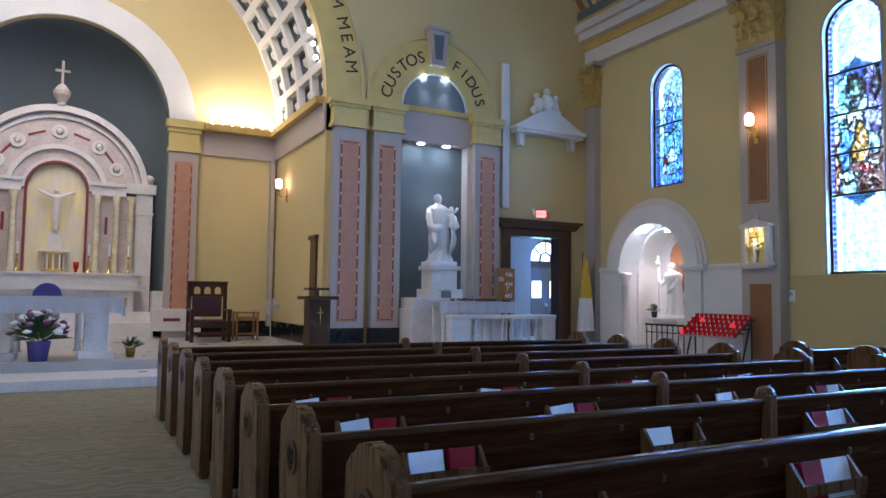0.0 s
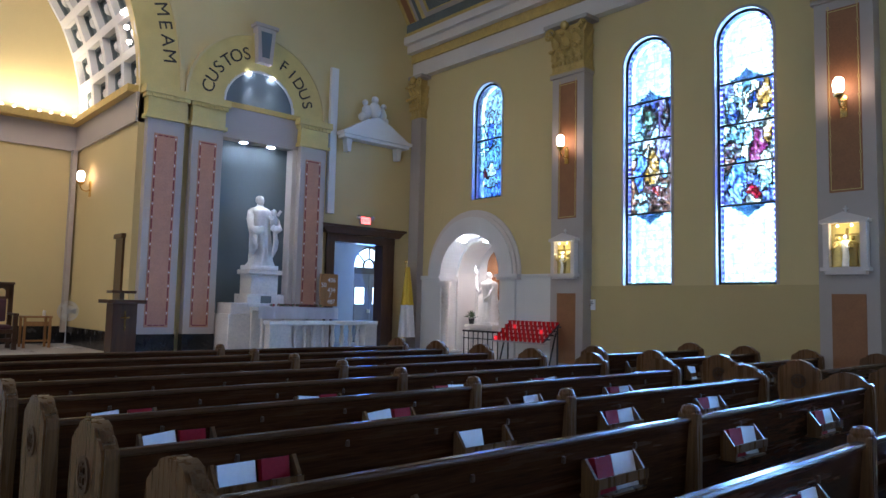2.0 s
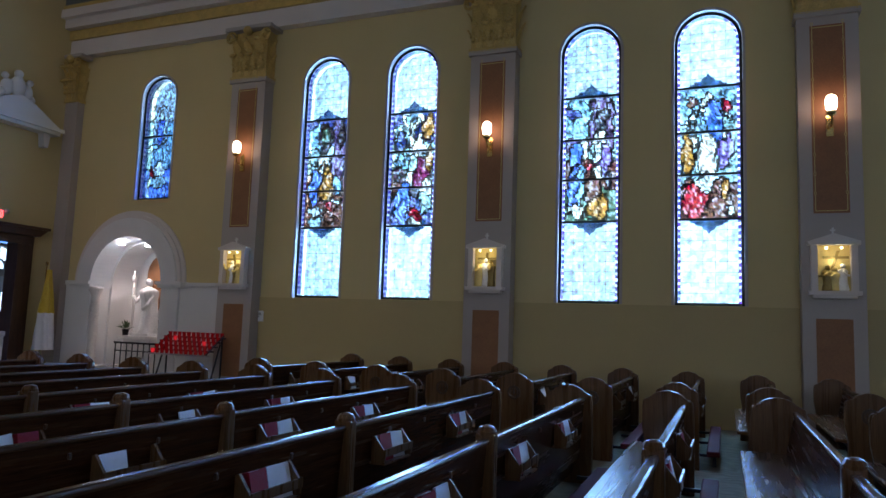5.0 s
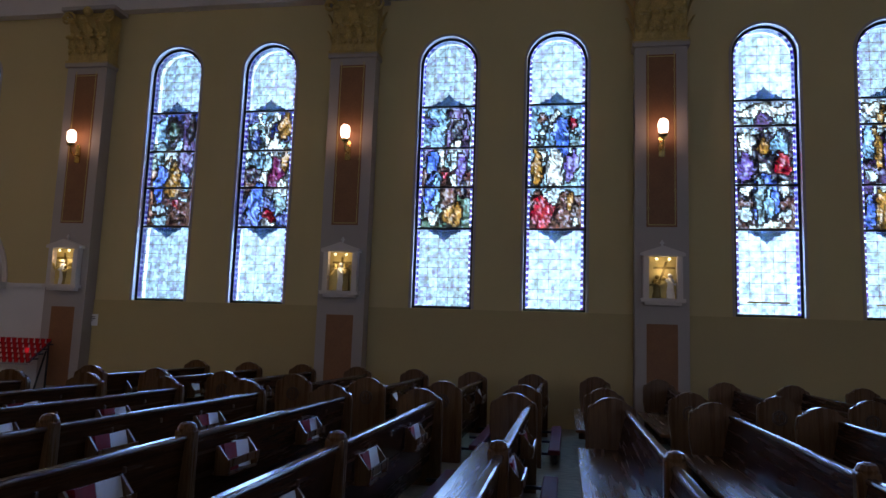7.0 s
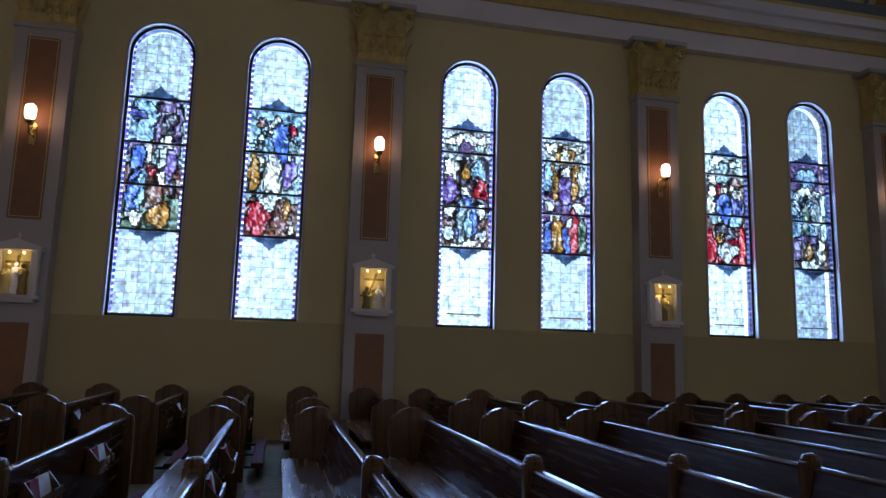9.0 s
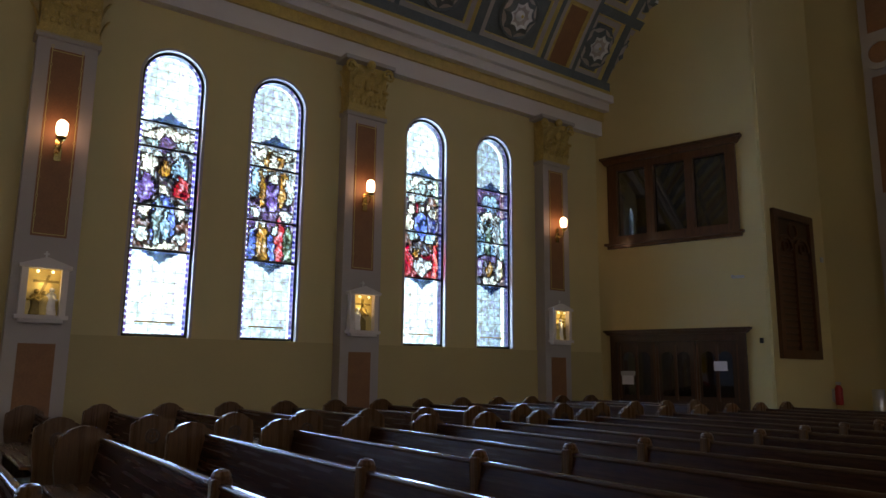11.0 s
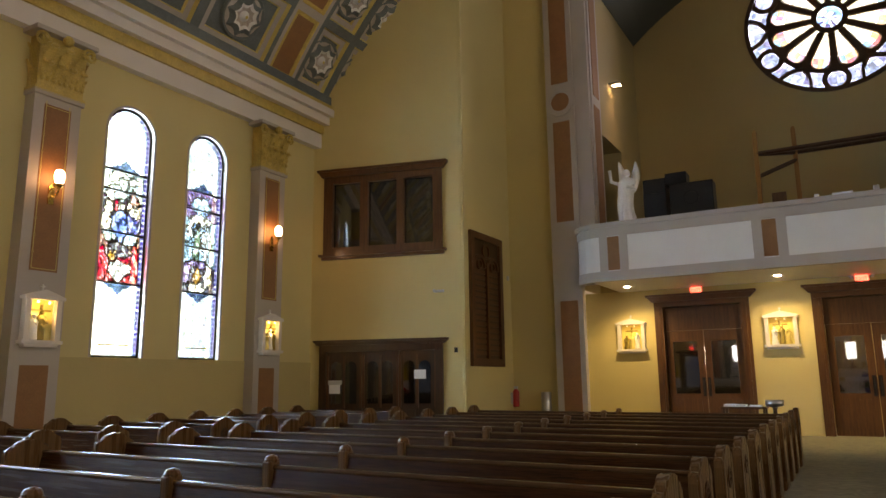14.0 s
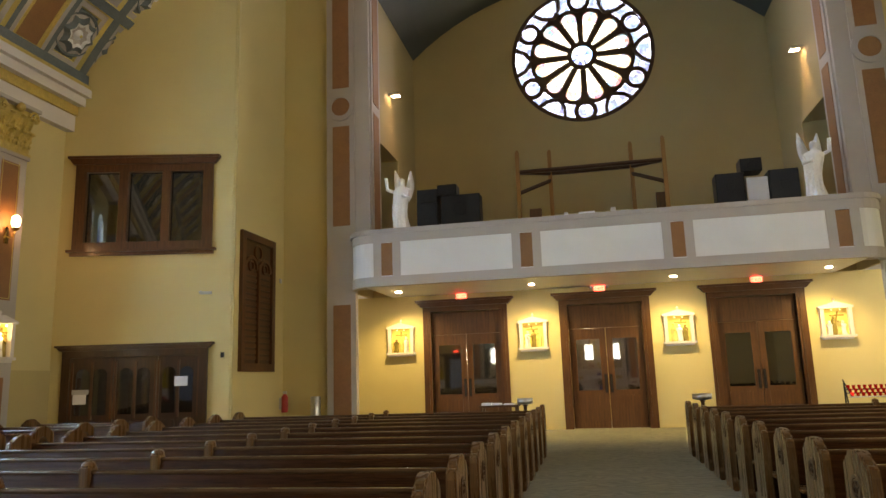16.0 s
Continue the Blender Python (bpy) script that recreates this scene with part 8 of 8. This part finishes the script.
arch_ring(b, -16.6, 4.80, 0.16, 0.21, 0.012, 0.06, gm, 0, 360, 20)
part("quatrefoil", b, M_DOOR, t)
for c in (-16.98, -16.22):
    for i in range(15):
        b = bmesh.new()
        z = 2.08 + i * 0.15
        prism(b, rect(c - 0.33, c + 0.33, z, z + 0.09), 0.012, 0.035, gm)
        part("louvre", b, M_DOOR, t)
solo("wall_panel", boxed(8.29, 8.32, -18.05, -17.95, 4.2, 4.32), M_PLASTIC, "small grey wall plate", "switch", base=(8.3, -18.0, 4.2))


def rear_doors(c, label, outside):
    t = thing("double_door", rear_map(c, 0, 0), label, "door", "rear doors", "structure")
    for s in (-1, 1):
        b = bmesh.new()
        prism(b, rect(*sorted((c + s * 1.0, c + s * 1.23)), 0, 3.38), -0.06, 0.25, rear_map)
        prism(b, rect(*sorted((c + s * 1.07, c + s * 1.15)), 0.3, 3.3), -0.085, -0.06, rear_map)
        part("jamb", b, M_DOOR, t)
    b = bmesh.new()
    prism(b, rect(c - 1.23, c + 1.23, 3.38, 3.52), -0.08, 0.25, rear_map)
    prism(b, [(c - 1.27, 3.52), (c + 1.27, 3.52), (c + 1.40, 3.66), (c - 1.40, 3.66)], -0.16, 0.0, rear_map)
    prism(b, rect(c - 1.43, c + 1.43, 3.66, 3.72), -0.20, 0.0, rear_map)
    part("cornice", b, M_DOOR, t)
    b = bmesh.new()
    prism(b, rect(c - 1.0, c + 1.0, 2.72, 3.38), 0.12, 0.18, rear_map)
    part("transom_panel", b, M_DOOR, t)
    for s in (-1, 1):
        u0, u1 = sorted((c + s * 0.006, c + s * 0.99))
        b = bmesh.new()
        prism(b, rect(u0, u1, 0.01, 1.02), 0.12, 0.18, rear_map)
        prism(b, rect(u0, u1, 2.42, 2.715), 0.12, 0.18, rear_map)
        prism(b, rect(u0, u0 + 0.17, 1.02, 2.42), 0.12, 0.18, rear_map)
        prism(b, rect(u1 - 0.17, u1, 1.02, 2.42), 0.12, 0.18, rear_map)
        leaf = part("leaf", b, M_DOOR, t)
        b = bmesh.new()
        prism(b, rect(u0 + 0.15, u1 - 0.15, 0.20, 0.88), 0.105, 0.12, rear_map)
        part("raised_panel", b, M_DOOR, leaf)
        b = bmesh.new()
        prism(b, rect(u0 + 0.17, u1 - 0.17, 1.02, 2.42), 0.145, 0.155, rear_map)
        part("pane", b, M_DIMGLASS, leaf, "dim glass pane")
        b = bmesh.new()
        prism(b, rect(c + s * 0.03, c + s * 0.11, 0.95, 1.45), 0.112, 0.12, rear_map) if s > 0 else prism(b, rect(c - 0.11, c - 0.03, 0.95, 1.45), 0.112, 0.12, rear_map)
        tube(b, [rear_map(c + s * 0.07, 0.10, 1.02), rear_map(c + s * 0.07, 0.07, 1.08), rear_map(c + s * 0.07, 0.07, 1.34), rear_map(c + s * 0.07, 0.10, 1.40)], 0.012, 6)
        part("pull_handle", b, M_IRON, leaf, "metal pull handle")
    return t


rear_doors(DOORS[0], "pair of red oak doors with tall glass panes", False)
rear_doors(DOORS[1], "pair of red oak doors opening from the middle aisle", True)
rear_doors(DOORS[2], "pair of red oak doors with tall glass panes", False)
# lobby behind the doors with outer door panes
bm = bmesh.new()
box(bm, -9.0, 8.5, -23.6, -23.4, 0, 3.86)
box(bm, -9.2, -9.0, -23.6, -20.4, 0, 3.86)
box(bm, 8.5, 8.7, -23.6, -20.4, 0, 3.86)
solo("wall_lobby", bm, M_YELLOW, "cream walls of the lobby", "wall", "structure")
solo("floor_lobby", boxed(-9.2, 8.7, -24.0, -20.36, -0.2, -0.002), M_TILE, "stone lobby floor", "floor", "structure")
for c in (0.14, -0.69, 3.18):
    bm = bmesh.new()
    box(bm, c - 0.13, c + 0.13, -23.39, -23.38, 1.92, 2.40)
    solo("window_lobby", bm, M_PANEGLOW, "bright small pane of the outer door", "window", "structure")
lamp("lobby_lamp", "AREA", (3.6, -22.0, 3.8), (3.6, -22.0, 0), 18, (1.0, 0.82, 0.5), 2.0, 1.0)

# tables, basins and clutter near the last pews
def stand_table(x, y, h, r, label):
    t = thing("round_stand", (x, y, 0), label, "stand", "aisle stands")
    b = bmesh.new()
    lathe(b, [(0.16, 0), (0.15, 0.04), (0.05, 0.08), (0.035, h - 0.16), (0.06, h - 0.12)], x, y, 16)
    part("stem", b, M_DARKWOOD, t, smooth=True)
    b = bmesh.new()
    lathe(b, [(0.07, h - 0.12), (r, h - 0.10), (r, h), (r - 0.03, h), (r - 0.05, h - 0.05)], x, y, 20)
    part("bowl", b, M_METAL, t, smooth=True)
    return t
stand_table(-1.98, -14.6, 1.02, 0.18, "slender stand with a metal bowl at the aisle")
stand_table(1.42, -14.6, 1.02, 0.16, "slender stand with a metal bowl behind the pews")
t = thing("leaflet_table", (2.0, -14.7, 0), "narrow table with white leaflets behind the pews", "table")
part("tabletop", boxed(1.55, 2.35, -14.95, -14.5, 0.86, 0.90, bevel=0.006), M_DARKWOOD, t)
for xx in (1.6, 2.3):
    for yy in (-14.9, -14.55):
        part("leg", boxed(xx - 0.02, xx + 0.02, yy - 0.02, yy + 0.02, 0, 0.86), M_DARKWOOD, t)
for i, (xx, yy) in enumerate(((1.75, -14.7), (2.02, -14.75), (2.2, -14.68))):
    b = boxed(xx - 0.10, xx + 0.10, yy - 0.14, yy + 0.14, 0.90, 0.925 + 0.01 * i)
    solo("leaflets", b, M_PAPER, "stack of white leaflets on the narrow table", "leaflets", base=(xx, yy, 0.90))
t = thing("fire_extinguisher", (8.1, -17.85, 0), "red fire extinguisher on the wall by the grille", "extinguisher")
b = bmesh.new()
lathe(b, [(0.085, 0.72), (0.09, 0.75), (0.09, 1.12), (0.05, 1.18), (0.03, 1.20)], 8.18, -18.05, 14)
part("cylinder", b, material("red_enamel", (0.45, 0.02, 0.02), 0.3), t, smooth=True)
b = boxed(8.13, 8.23, -18.08, -18.02, 1.20, 1.27)
box(b, 8.24, 8.32, -18.10, -18.0, 0.80, 1.10)
part("valve", b, M_PLASTIC, t)
t = thing("steel_bin", (7.15, -17.6, 0), "upright steel cylinder bin by the pier", "bin")
b = bmesh.new()
lathe(b, [(0.13, 0), (0.13, 1.10), (0.11, 1.12)], 7.2, -17.8, 18)
part("body", b, M_METAL, t, smooth=True)

# loft
b = bmesh.new()
def angel(name, x, y, s, label):
    b = bmesh.new()
    robed(b, x, y, 5.36, 1.42, 1.0, 5)
    wing(b, (x + 0.10, y - 0.14, 6.2), (x + 0.22, y - 0.22, 7.10), (0, -1, 0), 0.13)
    wing(b, (x - 0.10, y - 0.14, 6.2), (x - 0.22, y - 0.22, 7.05), (0, -1, 0), 0.13)
    tube(b, [(x + s * 0.17, y, 6.42), (x + s * 0.36, y + 0.08, 6.50), (x + s * 0.38, y + 0.10, 6.80)], 0.05, 8)
    tube(b, [(x - s * 0.17, y, 6.42), (x - s * 0.26, y + 0.15, 6.22), (x - s * 0.06, y + 0.22, 6.28)], 0.05, 8)
    box(b, x - 0.25, x + 0.25, y - 0.25, y + 0.25, 5.16, 5.38, bevel=0.01)
    solo(name, b, M_STATUE, label, "statue", smooth=True, base=(x, y, 5.2), group="loft statues")
angel("statue", 4.75, -17.75, 1, "white marble angel statue at the loft rail")
angel("statue", -5.45, -17.75, -1, "white marble angel statue at the loft rail")
solo("loft_floor_edge", boxed(LX0, LX1, LY, FY - 0.15, 4.05, 4.9), M_DARKWOOD, "raised wooden loft floor", "floor", "structure")
def loudspeaker(x, y, z, w, h, d, label):
    t = thing("loudspeaker", (x, y, z), label, "loudspeaker", "loft loudspeakers")
    part("cabinet", boxed(x - w / 2, x + w / 2, y - d / 2, y + d / 2, z, z + h, bevel=0.012), M_IRON, t)
    b = boxed(x - w / 2 + 0.03, x + w / 2 - 0.03, y + d / 2, y + d / 2 + 0.012, z + 0.03, z + h - 0.03)
    g = part("grille", b, M_SPEAKER, t)
    for cz, r in ((0.32, 0.32), (0.75, 0.18)):
        b = bmesh.new()
        arch_ring(b, x, z + h * cz, min(w, h) * r * 0.8, min(w, h) * r, 0, 0.012, lambda u, n, zz: (u, y + d / 2 + 0.012 + n, zz), 0, 360, 18)
        part("cone_ring", b, M_IRON, g)
for x, z, w, h in ((4.36, 4.9, 0.62, 1.52), (3.40, 4.9, 1.12, 1.70), (4.36, 6.425, 0.60, 0.40), (3.78, 6.605, 0.56, 0.32)):
    loudspeaker(x, -19.4, z, w, h, 0.5, "black loudspeaker stacked in the loft")
for x, z, w, h in ((-3.82, 4.9, 0.72, 1.65), (-5.15, 4.9, 0.72, 1.65), (-4.38, 6.555, 0.54, 0.36)):
    loudspeaker(x, -19.4, z, w, h, 0.5, "black loudspeaker stacked in the loft")
solo("loft_box", boxed(-4.76, -4.22, -19.6, -19.2, 4.9, 6.40, bevel=0.01), M_WHITE, "pale upright cabinet among the loudspeakers", "cabinet", base=(-4.5, -19.4, 4.9))
t = thing("organ_frame", (AXIS, -20.6, 4.9), "bare brown timber frame standing in the loft", "frame")
for x, y, h in ((1.84, -20.4, 3.16), (0.93, -21.4, 3.42), (-1.52, -21.4, 3.44), (-2.36, -20.4, 3.2)):
    b = boxed(x - 0.06, x + 0.06, y - 0.06, y + 0.06, 4.9, 4.9 + h, bevel=0.008)
    ball(b, (x, y, 4.9 + h + 0.03), 0.05, 8)
    part("post", b, M_LIGHTWOOD, t)
for p, q in (((1.84, -20.4, 7.45), (-2.36, -20.4, 7.45)), ((0.93, -21.4, 7.62), (-1.52, -21.4, 7.62)), ((1.84, -20.4, 7.45), (0.93, -21.4, 7.62)), ((-2.36, -20.4, 7.45), (-1.52, -21.4, 7.62)), ((1.84, -20.4, 6.8), (0.93, -21.4, 7.4)), ((-2.36, -20.4, 6.8), (-1.52, -21.4, 7.4))):
    b = bmesh.new()
    tube(b, [p, q], 0.065, 6)
    part("beam", b, M_DARKWOOD, t)
part("post_board", boxed(1.20, 1.55, -20.45, -20.38, 4.9, 6.3), M_DOOR, t)
part("post_board", boxed(-2.30, -2.05, -20.45, -20.38, 4.9, 6.5), M_DARKWOOD, t)
solo("loft_console", boxed(-1.35, 0.75, -18.6, -18.1, 4.9, 5.48, bevel=0.01), M_DARKWOOD, "low dark music desk behind the loft rail", "desk", base=(-0.3, -18.3, 4.9))
for x, w, h, m, lab in ((0.45, 0.10, 0.16, M_PAPER, "small white cup on the music desk"), (-0.08, 0.42, 0.14, M_PAPER, "stack of white papers on the music desk"), (-0.75, 0.12, 0.20, M_PLASTIC, "grey jar on the music desk"), (-1.05, 0.22, 0.10, M_METAL, "small metal tray on the music desk")):
    b = boxed(x - w / 2, x + w / 2, -18.45, -18.25, 5.48, 5.48 + h, bevel=0.015)
    solo("desk_item", b, m, lab, "clutter", base=(x, -18.35, 5.48))
for s in (1, -1):
    x = 5.72 if s > 0 else LX0
    t = thing("loft_lamp", (x, -20.2, 10.15), "lit uplight bracket on the loft wall", "wall lamp", "loft lamps")
    b = bmesh.new()
    box(b, *sorted((x, x - s * 0.34)), -20.30, -20.10, 10.23, 10.31)
    part("bracket", b, M_METAL, t)
    b = bmesh.new()
    box(b, *sorted((x - s * 0.10, x - s * 0.34)), -20.28, -20.12, 10.215, 10.23)
    part("lens", b, M_BULB, t, "lit lens")
